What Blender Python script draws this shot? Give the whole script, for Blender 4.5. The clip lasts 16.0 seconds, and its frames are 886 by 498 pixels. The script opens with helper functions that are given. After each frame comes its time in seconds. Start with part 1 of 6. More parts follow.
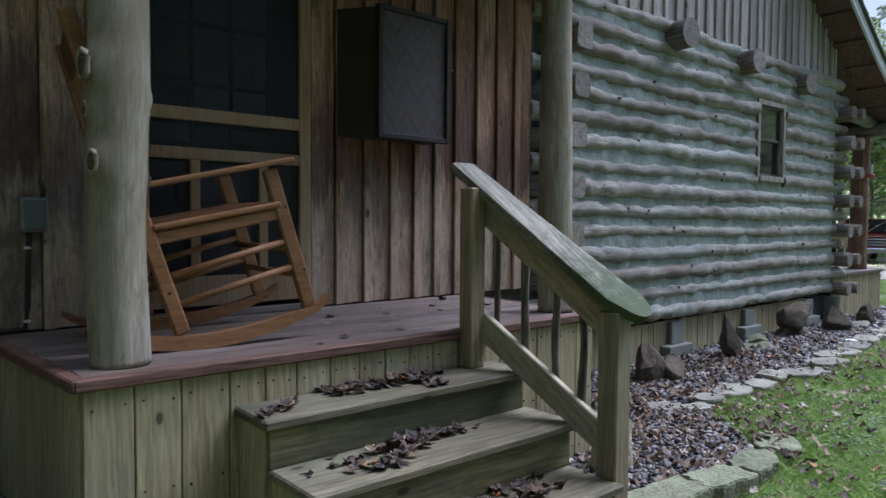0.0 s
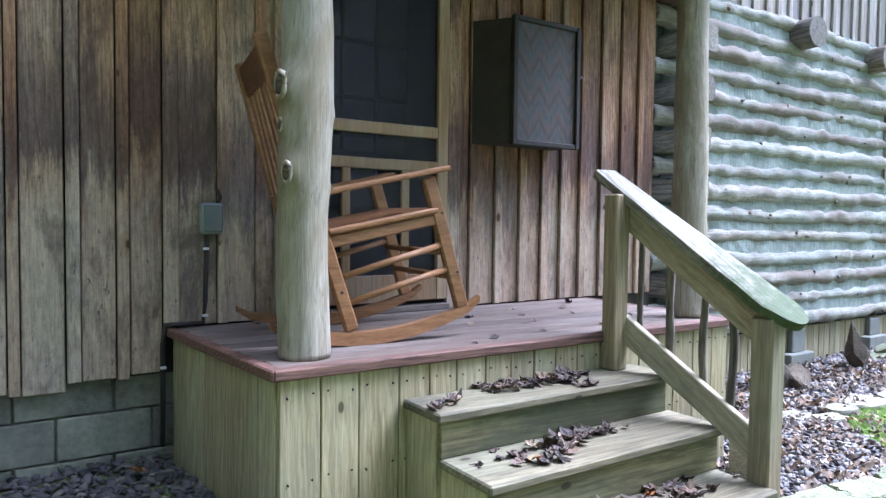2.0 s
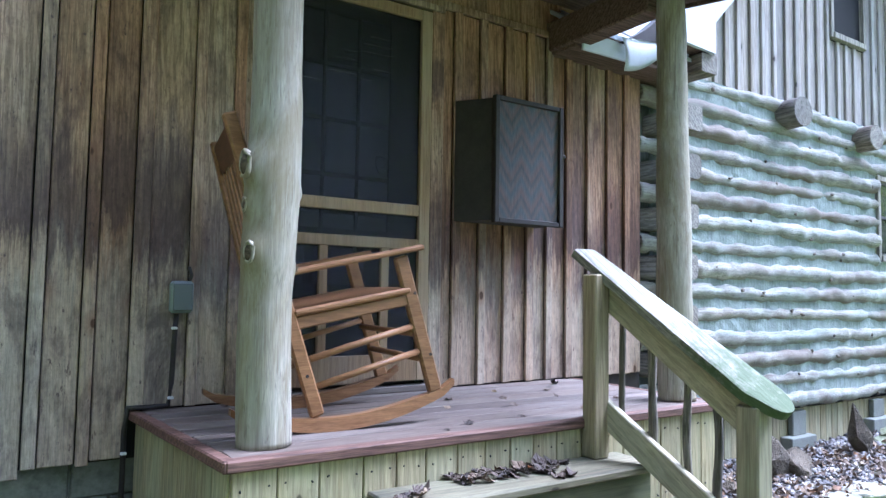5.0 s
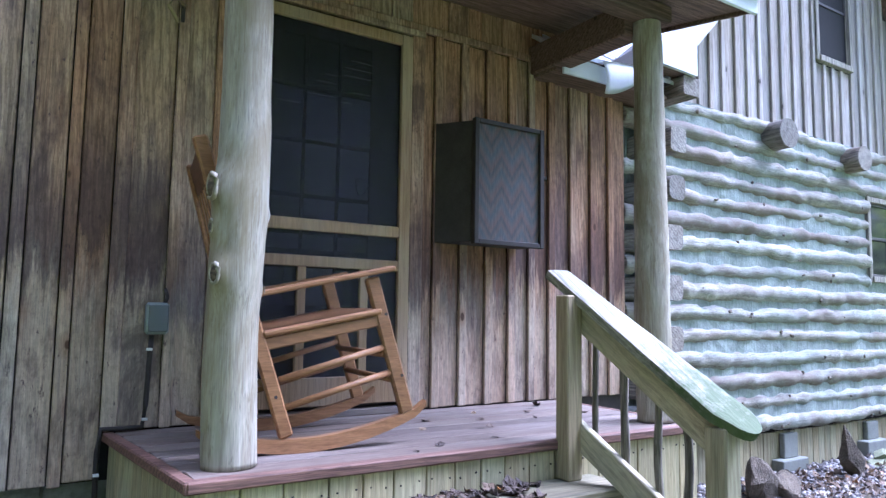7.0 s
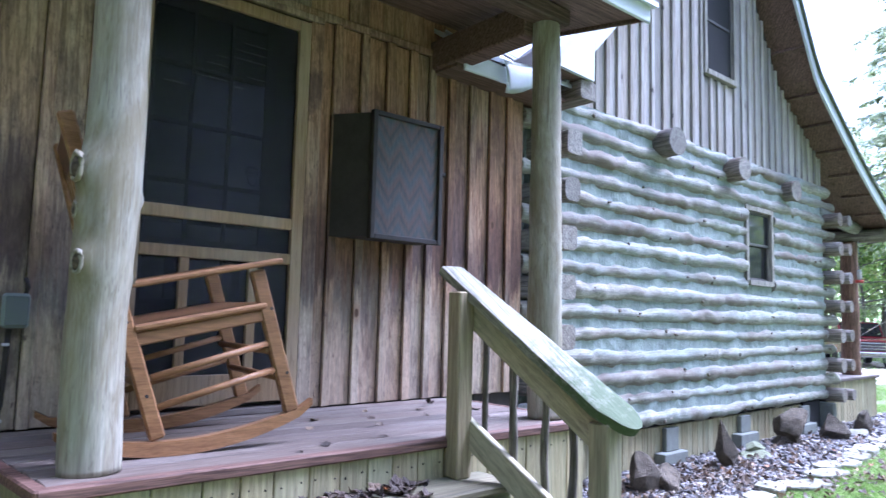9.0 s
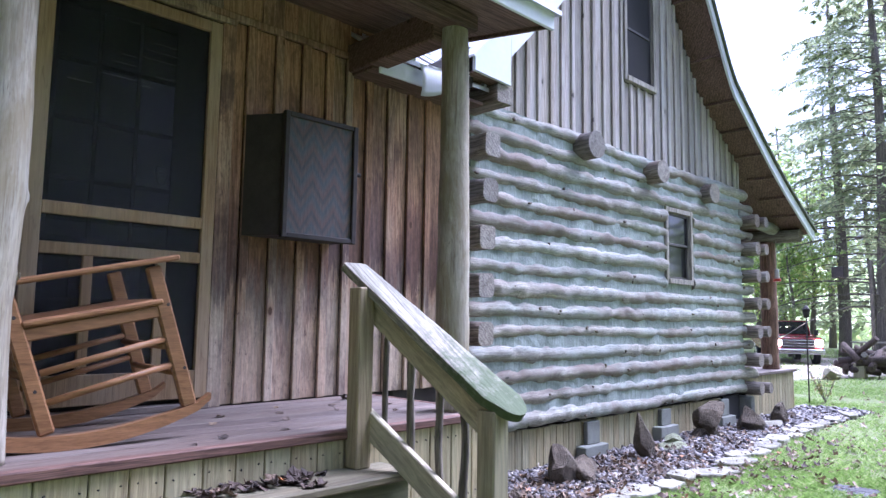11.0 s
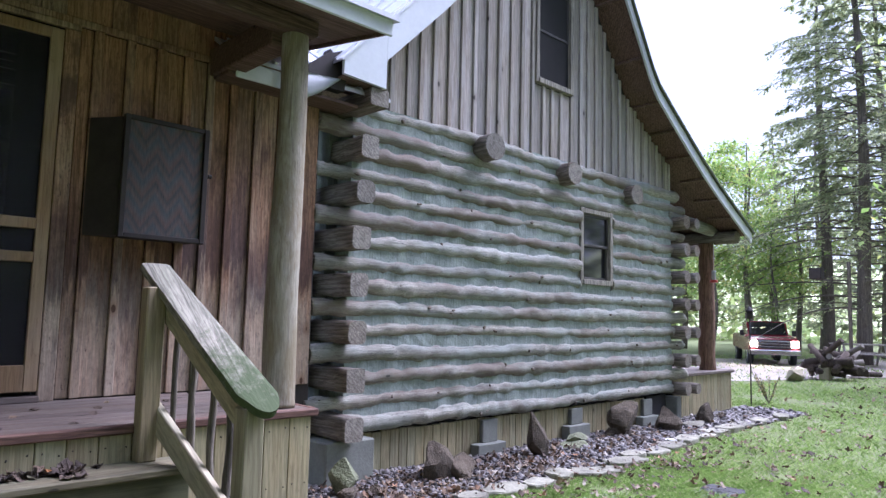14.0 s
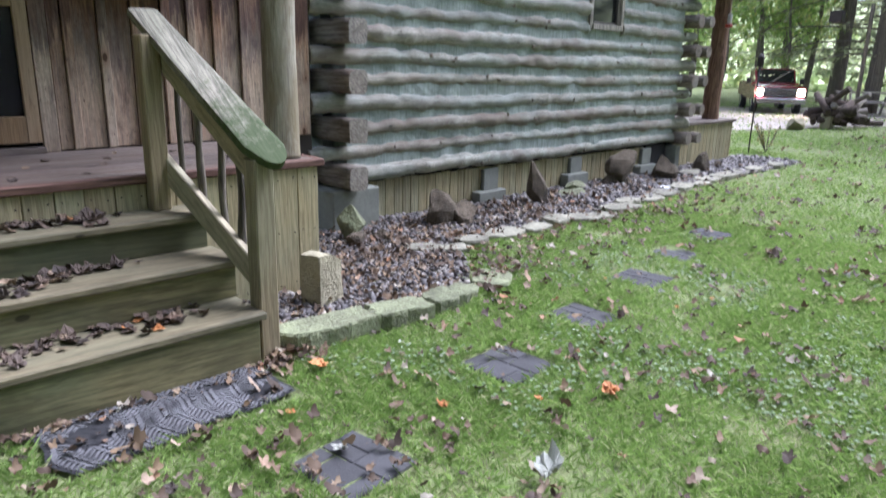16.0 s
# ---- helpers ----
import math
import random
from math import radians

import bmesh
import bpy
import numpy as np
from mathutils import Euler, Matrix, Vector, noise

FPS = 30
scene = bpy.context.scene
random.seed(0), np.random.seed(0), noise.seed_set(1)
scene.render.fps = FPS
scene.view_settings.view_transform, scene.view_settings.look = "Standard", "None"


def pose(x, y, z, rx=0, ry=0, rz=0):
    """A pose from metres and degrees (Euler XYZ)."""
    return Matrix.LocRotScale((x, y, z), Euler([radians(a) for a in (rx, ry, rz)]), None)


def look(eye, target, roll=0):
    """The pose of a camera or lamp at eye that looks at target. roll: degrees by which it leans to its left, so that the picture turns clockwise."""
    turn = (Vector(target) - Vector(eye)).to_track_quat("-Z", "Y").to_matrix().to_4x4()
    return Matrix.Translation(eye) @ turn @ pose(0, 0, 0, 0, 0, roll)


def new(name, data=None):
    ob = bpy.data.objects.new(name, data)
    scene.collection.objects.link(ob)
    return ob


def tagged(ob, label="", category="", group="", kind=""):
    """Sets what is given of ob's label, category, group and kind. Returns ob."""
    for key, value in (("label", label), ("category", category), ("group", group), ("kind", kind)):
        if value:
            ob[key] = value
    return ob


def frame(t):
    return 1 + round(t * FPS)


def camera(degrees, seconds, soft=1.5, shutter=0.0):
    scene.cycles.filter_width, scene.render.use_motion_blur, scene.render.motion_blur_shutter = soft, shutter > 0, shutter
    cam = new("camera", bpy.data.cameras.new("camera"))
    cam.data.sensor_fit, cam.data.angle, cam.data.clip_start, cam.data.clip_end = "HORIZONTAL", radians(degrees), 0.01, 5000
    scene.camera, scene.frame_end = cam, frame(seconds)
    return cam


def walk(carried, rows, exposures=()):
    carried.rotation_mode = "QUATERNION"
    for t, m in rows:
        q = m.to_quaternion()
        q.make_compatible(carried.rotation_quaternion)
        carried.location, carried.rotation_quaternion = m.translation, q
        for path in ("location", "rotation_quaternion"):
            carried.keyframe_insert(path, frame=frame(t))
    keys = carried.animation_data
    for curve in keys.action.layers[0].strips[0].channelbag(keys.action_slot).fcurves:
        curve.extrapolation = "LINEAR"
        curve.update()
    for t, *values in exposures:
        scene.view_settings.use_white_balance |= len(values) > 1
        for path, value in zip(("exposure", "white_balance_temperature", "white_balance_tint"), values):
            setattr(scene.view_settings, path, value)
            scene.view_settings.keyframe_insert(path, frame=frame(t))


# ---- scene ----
cam = camera(65.4, 16.0, 1.4, 0.3)
PATH = [
    (0, (-0.523, -2.375, 1.291), (0.772, -0.853, 1.205), 0.4),
    (0.5, (-0.663, -2.343, 1.289), (0.561, -0.764, 1.205), 0.4),
    (1, (-0.759, -2.316, 1.287), (0.353, -0.656, 1.204), 0.4),
    (1.5, (-0.816, -2.304, 1.301), (0.29, -0.64, 1.216), 0.5),
    (2, (-0.843, -2.297, 1.309), (0.265, -0.635, 1.223), 0.7),
    (2.5, (-0.842, -2.297, 1.315), (0.265, -0.634, 1.229), 0.8),
    (3, (-0.827, -2.31, 1.319), (0.277, -0.645, 1.231), 0.8),
    (3.5, (-0.79, -2.317, 1.329), (0.314, -0.652, 1.239), 0.9),
    (4, (-0.736, -2.297, 1.337), (0.367, -0.631, 1.246), 1.0),
    (4.5, (-0.695, -2.283, 1.338), (0.407, -0.615, 1.369), 1.0),
    (4.7, (-0.695, -2.29, 1.345), (0.408, -0.624, 1.436), 1.0),
    (7, (-0.582, -2.401, 1.343), (0.5, -0.73, 1.529), 0.9),
    (7.5, (-0.564, -2.399, 1.334), (0.519, -0.729, 1.523), 0.8),
    (8, (-0.548, -2.383, 1.325), (0.556, -0.726, 1.513), 1.0),
    (8.5, (-0.519, -2.37, 1.331), (0.66, -0.765, 1.516), 1.2),
    (9, (-0.494, -2.377, 1.335), (0.807, -0.869, 1.521), 1.5),
    (9.2, (-0.483, -2.39, 1.33), (0.86, -0.919, 1.518), 1.6),
    (11.3, (-0.328, -2.696, 1.295), (1.077, -1.287, 1.495), 1.0),
    (11.5, (-0.221, -2.771, 1.311), (1.183, -1.36, 1.505), 1.3),
    (12, (0.1, -3.111, 1.339), (1.489, -1.685, 1.528), 1.5),
    (12.5, (0.326, -3.33, 1.339), (1.709, -1.898, 1.53), 1.4),
    (13, (0.378, -3.399, 1.339), (1.759, -1.965, 1.532), 1.4),
    (13.5, (0.357, -3.419, 1.335), (1.739, -1.986, 1.529), 1.4),
    (14, (0.303, -3.431, 1.332), (1.686, -1.999, 1.524), 1.4),
    (14.5, (0.268, -3.432, 1.34), (1.655, -1.997, 1.479), 1.4),
    (15, (0.261, -3.42, 1.343), (1.648, -1.985, 1.468), 1.4),
    (15.5, (0.272, -3.427, 1.333), (1.66, -1.996, 1.163), 1.3),
    (16, (0.293, -3.408, 1.344), (1.646, -2.032, 0.822), 1.4),
]
EXPOSURES = [(0, 0.3, 5300, 22), (0.5, 1.2, 5350, 20), (1.2, 1.85, 5170, 23), (2.5, 1.95, 5090, 24), (3.5, 2.0, 4990, 23), (4.3, 2.05, 4910, 21), (7.0, 2.12, 4810, 31), (9.2, 1.97, 4810, 30), (11.5, 1.52, 5200, 36), (13, 1.13, 5330, 35), (14, 1.08, 5360, 33), (15, 1.03, 5450, 32), (16, 0.97, 5570, 23)]
walk(cam, [(t, look(eye, target, roll)) for t, eye, target, roll in PATH], EXPOSURES)

# ---- light ----
world = bpy.data.worlds.new("overcast_sky")
scene.world = world
world.use_nodes = True
wn = world.node_tree
sky = wn.nodes.new("ShaderNodeTexSky")
sky.sky_type = "NISHITA"
sky.sun_disc = False
sky.sun_elevation = radians(57)
sky.sun_rotation = radians(102)
sky.air_density, sky.dust_density, sky.ozone_density = 1.0, 3.0, 1.0
haze = wn.nodes.new("ShaderNodeMix")   # thin even cloud over the blue
haze.data_type = "RGBA"
haze.inputs[0].default_value = 0.5
haze.inputs[7].default_value = (10.6, 11.7, 13.4, 1)
wn.links.new(sky.outputs[0], haze.inputs[6])
wn.links.new(haze.outputs[2], wn.nodes["Background"].inputs[0])
wn.nodes["Background"].inputs[1].default_value = 0.075
sun = new("sun", bpy.data.lights.new("sun", "SUN"))
sun.data.energy, sun.data.angle, sun.data.color = 5.0, radians(40), (1.0, 0.99, 0.96)
sun.matrix_world = look((7.6, -1.6, 12), (0, 0, 0))

# ---- mesh helpers ----
ORIGIN = {}


def mesh_of(name, bm):
    me = bpy.data.meshes.new(name)
    bm.to_mesh(me)
    bm.free()
    return me


def thing(name, at, label, category, group="", kind=""):
    ob = new(name)
    ob.empty_display_size = 0.1
    ob.location = at
    ORIGIN[ob.name] = Vector(at)
    return tagged(ob, label, category, group, kind)


def solo(name, bm, mat, label, category, group="", kind="", at=None, smooth=False):
    """One mesh that is a thing of its own; the bmesh is given in world places."""
    o = Vector(at) if at is not None else Vector((0, 0, 0))
    bmesh.ops.translate(bm, verts=bm.verts, vec=-o)
    if smooth:
        for f in bm.faces:
            f.smooth = True
    ob = new(name, mesh_of(name, bm))
    ob.location = o
    ob.data.materials.append(mat)
    ORIGIN[ob.name] = o
    return tagged(ob, label, category, group, kind)


def part(name, bm, mat, parent, label="", smooth=False, kind=""):
    """Links a bmesh, given in world places, as one mesh under a thing or a part."""
    o = ORIGIN[parent.name]
    bmesh.ops.translate(bm, verts=bm.verts, vec=-o)
    if smooth:
        for f in bm.faces:
            f.smooth = True
    ob = new(name, mesh_of(name, bm))
    ob.data.materials.append(mat)
    ob.parent = parent
    ORIGIN[ob.name] = o
    return tagged(ob, label, kind=kind)


def box(x0, x1, y0, y1, z0, z1, bevel=0.004, bm=None, m=None):
    """A box with chamfered edges, added to bm."""
    b = bmesh.new()
    bmesh.ops.create_cube(b, size=1)
    for v in b.verts:
        v.co = Vector(((x0 + x1) / 2 + v.co.x * (x1 - x0), (y0 + y1) / 2 + v.co.y * (y1 - y0), (z0 + z1) / 2 + v.co.z * (z1 - z0)))
    if bevel:
        bmesh.ops.bevel(b, geom=b.edges[:], offset=min(bevel, 0.3 * min(abs(x1 - x0), abs(y1 - y0), abs(z1 - z0))), segments=1, affect="EDGES")
    if m is not None:
        bmesh.ops.transform(b, matrix=m, verts=b.verts)
    if bm is None:
        return b
    me = bpy.data.meshes.new("tmp")
    b.to_mesh(me)
    b.free()
    bm.from_mesh(me)
    bpy.data.meshes.remove(me)
    return bm


def beam(p, q, w, h, bevel=0.004, bm=None, up=(0, 0, 1)):
    """A bar with a w by h section from p to q, h along up."""
    p, q = Vector(p), Vector(q)
    d = q - p
    zx = d.normalized()
    side = zx.cross(Vector(up)).normalized()
    top = side.cross(zx)
    m = Matrix((( zx.x, side.x, top.x, (p.x + q.x) / 2), (zx.y, side.y, top.y, (p.y + q.y) / 2), (zx.z, side.z, top.z, (p.z + q.z) / 2), (0, 0, 0, 1)))
    return box(-d.length / 2, d.length / 2, -w / 2, w / 2, -h / 2, h / 2, bevel, bm, m)


def prism(points, axis, a, b, bm=None):
    """A flat outline (two coordinates a point) pushed out along axis from a to b."""
    own = bm if bm is not None else bmesh.new()

    def place(u, v, w):
        return {"x": (w, u, v), "y": (u, w, v), "z": (u, v, w)}[axis]
    lo = [own.verts.new(place(u, v, a)) for u, v in points]
    hi = [own.verts.new(place(u, v, b)) for u, v in points]
    fs = [own.faces.new(lo), own.faces.new(hi[::-1])]
    for i in range(len(points)):
        j = (i + 1) % len(points)
        fs.append(own.faces.new((lo[j], lo[i], hi[i], hi[j])))
    bmesh.ops.recalc_face_normals(own, faces=fs)
    return own


def tube(path, radius, sides=14, wob=0.0, freq=2.0, seed=0, knots=0, flat=1.0, caps=True):
    """A round, uneven stem along a path of points; radius is a number or a function of 0..1."""
    rng = random.Random(seed)
    bm = bmesh.new()
    n = len(path)
    path = [Vector(p) for p in path]
    spots = [(rng.random() * n, rng.random() * 6.28, rng.uniform(0.5, 1.0)) for _ in range(knots)]
    rings = []
    for i, p in enumerate(path):
        d = (path[min(i + 1, n - 1)] - path[max(i - 1, 0)]).normalized()
        ref = Vector((0, 0, 1)) if abs(d.z) < 0.8 else Vector((0, 1, 0))
        u = d.cross(ref).normalized()
        v = u.cross(d)
        r0 = radius(i / (n - 1)) if callable(radius) else radius
        ring = []
        for k in range(sides):
            a = 2 * math.pi * k / sides
            way = u * math.cos(a) + v * math.sin(a) * flat
            q = p + way * r0
            r = r0 * (1 + wob * noise.noise(q * freq + Vector((seed * 7.1, 0, 0))) + 0.4 * wob * noise.noise(q * freq * 4 + Vector((seed * 3.7, 5, 0))))
            for si, sa, ss in spots:
                da = (a - sa + math.pi) % (2 * math.pi) - math.pi
                step = (path[1] - path[0]).length
                w = math.exp(-((i - si) * step / (0.35 * r0)) ** 2 - (da * r0 / (0.3 * r0)) ** 2)
                r += 0.22 * r0 * ss * w
            ring.append(bm.verts.new(p + way * r))
        rings.append(ring)
    for a, b in zip(rings, rings[1:]):
        for k in range(sides):
            f = bm.faces.new((a[k], a[(k + 1) % sides], b[(k + 1) % sides], b[k]))
            f.smooth = True
    if caps:
        for ring, p, flip in ((rings[0], path[0], True), (rings[-1], path[-1], False)):
            c = bm.verts.new(p)
            for k in range(sides):
                t = (ring[k], ring[(k + 1) % sides], c)
                bm.faces.new(t[::-1] if flip else t)
    bmesh.ops.recalc_face_normals(bm, faces=bm.faces)
    return bm


def line(p, q, n):
    p, q = Vector(p), Vector(q)
    return [p.lerp(q, i / (n - 1)) for i in range(n)]


# ---- materials ----
def material(name):
    m = bpy.data.materials.new(name)
    m.use_nodes = True
    nt = m.node_tree
    return m, nt, nt.nodes["Principled BSDF"]


def coords(nt, scale, jitter=True, kind="Object", turn=None):
    """Object coordinates, moved by a random amount for each object, then scaled."""
    tc = nt.nodes.new("ShaderNodeTexCoord")
    out = tc.outputs[kind]
    if jitter:
        info = nt.nodes.new("ShaderNodeObjectInfo")
        mul = nt.nodes.new("ShaderNodeMath")
        mul.operation = "MULTIPLY"
        mul.inputs[1].default_value = 37.0
        nt.links.new(info.outputs["Random"], mul.inputs[0])
        add = nt.nodes.new("ShaderNodeVectorMath")
        add.operation = "ADD"
        nt.links.new(out, add.inputs[0])
        nt.links.new(mul.outputs[0], add.inputs[1])
        out = add.outputs[0]
    if turn:
        tm = nt.nodes.new("ShaderNodeMapping")
        tm.inputs["Rotation"].default_value = turn
        nt.links.new(out, tm.inputs[0])
        out = tm.outputs[0]
    mp = nt.nodes.new("ShaderNodeMapping")
    mp.inputs["Scale"].default_value = scale
    nt.links.new(out, mp.inputs[0])
    return mp.outputs[0]


def tex_noise(nt, vec, scale, detail=4, rough=0.6, distort=0.0):
    n = nt.nodes.new("ShaderNodeTexNoise")
    n.inputs["Scale"].default_value = scale
    n.inputs["Detail"].default_value = detail
    n.inputs["Roughness"].default_value = rough
    n.inputs["Distortion"].default_value = distort
    nt.links.new(vec, n.inputs["Vector"])
    return n.outputs["Fac"]


def ramp(nt, fac, stops):
    r = nt.nodes.new("ShaderNodeValToRGB")
    els = r.color_ramp.elements
    while len(els) < len(stops):
        els.new(0.5)
    for e, (p, c) in zip(els, stops):
        e.position = p
        e.color = (*c, 1) if len(c) == 3 else c
    nt.links.new(fac, r.inputs[0])
    return r.outputs[0]


def mix(nt, fac, a, b, how="MIX"):
    n = nt.nodes.new("ShaderNodeMix")
    n.data_type, n.blend_type = "RGBA", how
    for sock, v in ((n.inputs[0], fac), (n.inputs[6], a), (n.inputs[7], b)):
        if isinstance(v, (int, float)):
            sock.default_value = v
        elif isinstance(v, tuple):
            sock.default_value = (*v, 1)
        else:
            nt.links.new(v, sock)
    return n.outputs[2]


def bump(nt, bsdf, height, strength=0.3, dist=0.01):
    b = nt.nodes.new("ShaderNodeBump")
    b.inputs["Strength"].default_value = strength
    b.inputs["Distance"].default_value = dist
    nt.links.new(height, b.inputs["Height"])
    nt.links.new(b.outputs[0], bsdf.inputs["Normal"])


def wood(name, dark, light, axis="z", tint=None, stain=None, stain_at=(0.45, 0.7), rough=0.75, grain=90.0, vary=0.35, knots=True, bump_by=0.35, moss=None, stain_scale=1.6, weather=1.0, turn=None, blotch=None, rings=1.0, pale_foot=0.4):
    """Wood with grain along one axis, per-piece tone, stains and knots."""
    m, nt, bs = material(name)
    coords_ = lambda t, sc_: coords(t, sc_, turn=turn)
    lo = grain / 22.0
    sc = {"x": (lo, grain, grain), "y": (grain, lo, grain), "z": (grain, grain, lo)}[axis]
    g = tex_noise(nt, coords_(nt, sc), 1.0, 5, 0.65, 0.6)
    col = ramp(nt, g, [(0.3, dark), (0.7, light)])
    fine = tex_noise(nt, coords_(nt, {"x": (9, 330, 330), "y": (330, 9, 330), "z": (330, 330, 9)}[axis]), 1.0, 3, 0.6)
    col = mix(nt, 1.0, col, ramp(nt, fine, [(0.32, (1 - 0.4 * weather,) * 3), (0.6, (1.08,) * 3)]), "MULTIPLY")
    sl = {"x": (0.35, 1, 1), "y": (1, 0.35, 1), "z": (1, 1, 0.35)}[axis]
    if tint:
        t = tex_noise(nt, coords_(nt, tuple(3.5 * v for v in sl)), 1.0, 3, 0.6)
        col = mix(nt, ramp(nt, t, [(0.4, (0, 0, 0)), (0.65, (1, 1, 1))]), col, mix(nt, 0.75, col, tint))
    info = nt.nodes.new("ShaderNodeObjectInfo")
    col = mix(nt, 1.0, col, ramp(nt, info.outputs["Random"], [(0.0, (1 - vary,) * 3), (0.5, (1.0, 0.97, 0.93)), (1.0, (1 + vary * 0.5, 1 + vary * 0.5, 1 + vary * 0.55))]), "MULTIPLY")
    wv_ = nt.nodes.new("ShaderNodeTexWave")
    wv_.bands_direction = "DIAGONAL"
    nt.links.new(coords_(nt, {"x": (0.07, 1, 1), "y": (1, 0.07, 1), "z": (1, 1, 0.07)}[axis]), wv_.inputs["Vector"])
    for key_, val_ in (("Scale", 17.0), ("Distortion", 9.0), ("Detail", 3.0), ("Detail Scale", 2.2), ("Detail Roughness", 0.65)):
        wv_.inputs[key_].default_value = val_
    col = mix(nt, 1.0, col, ramp(nt, wv_.outputs["Fac"], [(0.15, (1 - 0.32 * weather * rings,) * 3), (0.55, (1.0,) * 3), (0.9, (1 + 0.08 * rings,) * 3)]), "MULTIPLY")
    k = grain * 0.6
    streak = tex_noise(nt, coords_(nt, {"x": (k / 45, k, k), "y": (k, k / 45, k), "z": (k, k, k / 45)}[axis]), 1.0, 4, 0.7, 0.3)
    col = mix(nt, 1.0, col, ramp(nt, streak, [(0.30, (1 - 0.35 * weather,) * 3), (0.52, (1.0,) * 3), (0.72, (1 + 0.15 * weather,) * 3)]), "MULTIPLY")
    crack = tex_noise(nt, coords_(nt, {"x": (2.0, 130, 130), "y": (130, 2.0, 130), "z": (130, 130, 2.0)}[axis]), 1.0, 2, 0.5)
    col = mix(nt, ramp(nt, crack, [(0.63, (0, 0, 0)), (0.68, (0.6 * weather,) * 3)]), col, tuple(0.3 * c for c in dark))
    fl = tex_noise(nt, coords_(nt, {"x": (9, 55, 55), "y": (55, 9, 55), "z": (55, 55, 9)}[axis]), 1.0, 3, 0.75, 0.5)
    col = mix(nt, ramp(nt, fl, [(0.56, (0, 0, 0)), (0.70, (0.7 * weather,) * 3)]), col, tuple(0.4 * c for c in dark))
    if blotch:
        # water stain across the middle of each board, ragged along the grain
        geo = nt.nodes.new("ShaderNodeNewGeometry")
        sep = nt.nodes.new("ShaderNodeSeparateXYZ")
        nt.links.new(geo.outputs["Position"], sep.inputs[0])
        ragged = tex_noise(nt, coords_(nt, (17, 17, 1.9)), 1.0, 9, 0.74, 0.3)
        def calc(how, a, b):
            n_ = nt.nodes.new("ShaderNodeMath")
            n_.operation = how
            for i_, v_ in enumerate((a, b)):
                if isinstance(v_, float):
                    n_.inputs[i_].default_value = v_
                else:
                    nt.links.new(v_, n_.inputs[i_])
            return n_.outputs[0]
        lift = calc("ADD", sep.outputs["Z"], calc("MULTIPLY", info.outputs["Random"], 0.5))
        lift = calc("MULTIPLY", calc("ADD", lift, calc("MULTIPLY", ragged, 1.1)), 0.2)
        col = mix(nt, ramp(nt, lift, [(0.43, (0, 0, 0)), (0.455, (0.9,) * 3), (0.52, (0.65,) * 3), (0.575, (0, 0, 0))]), col, mix(nt, 0.92, col, blotch))
        # boards turn paler towards the foot, ragged along the grain
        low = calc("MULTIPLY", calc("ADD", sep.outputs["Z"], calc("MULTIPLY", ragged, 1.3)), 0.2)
        col = mix(nt, ramp(nt, low, [(0.38, (pale_foot,) * 3), (0.45, (0, 0, 0))]), col, mix(nt, 1.0, (0.50, 0.46, 0.375), ramp(nt, fine, [(0.3, (0.7,) * 3), (0.6, (1.05,) * 3)]), "MULTIPLY"))
        mottle = tex_noise(nt, coords_(nt, (50, 50, 24)), 1.0, 9, 0.82, 0.4)
        col = mix(nt, 1.0, col, ramp(nt, mottle, [(0.34, (0.68,) * 3), (0.5, (1.0,) * 3), (0.66, (1.2, 1.19, 1.16))]), "MULTIPLY")
        saw = tex_noise(nt, coords_(nt, (14, 14, 260)), 1.0, 3, 0.6)   # faint saw marks across the grain
        col = mix(nt, 1.0, col, ramp(nt, saw, [(0.35, (0.95,) * 3), (0.6, (1.02,) * 3)]), "MULTIPLY")
        spots_ = tex_noise(nt, coords_(nt, (38, 38, 12)), 1.0, 6, 0.8)
        col = mix(nt, ramp(nt, spots_, [(0.60, (0, 0, 0)), (0.66, (0.85,) * 3)]), col, blotch)
    if stain:
        s = tex_noise(nt, coords_(nt, (4.2, 4.2, 1.5) if blotch else tuple(stain_scale * v for v in sl)), 1.0, 6, 0.72, 0.4)
        col = mix(nt, ramp(nt, s, [(stain_at[0], (0, 0, 0)), (stain_at[1], (0.85,) * 3)]), col, mix(nt, 0.8, col, stain))
    if knots:
        v = nt.nodes.new("ShaderNodeTexVoronoi")
        sk = {"x": (3.2, 6, 6), "y": (6, 3.2, 6), "z": (6, 6, 3.2)}[axis]
        nt.links.new(coords_(nt, sk), v.inputs["Vector"])
        v.inputs["Scale"].default_value = 1.0
        some = ramp(nt, v.outputs["Color"], [(0.5, (0, 0, 0)), (0.52, (1, 1, 1))])
        halo = ramp(nt, v.outputs["Distance"], [(0.10, (0.5,) * 3), (0.26, (0, 0, 0))])
        col = mix(nt, mix(nt, 1.0, halo, some, "MULTIPLY"), col, tuple(0.75 * c for c in dark))
        k = ramp(nt, v.outputs["Distance"], [(0.07, (0.95,) * 3), (0.095, (0, 0, 0))])
        col = mix(nt, mix(nt, 1.0, k, some, "MULTIPLY"), col, tuple(0.28 * c for c in dark))
    if moss:
        mo = tex_noise(nt, coords_(nt, (2.5, 2.5, 2.5)), 1.0, 6, 0.7)
        col = mix(nt, ramp(nt, mo, [(0.5, (0, 0, 0)), (0.68, (0.8,) * 3)]), col, moss)
    nt.links.new(col, bs.inputs["Base Color"])
    bs.inputs["Roughness"].default_value = rough
    bs.inputs["Specular IOR Level"].default_value = 0.3
    bump(nt, bs, g, bump_by, 0.004)
    return m


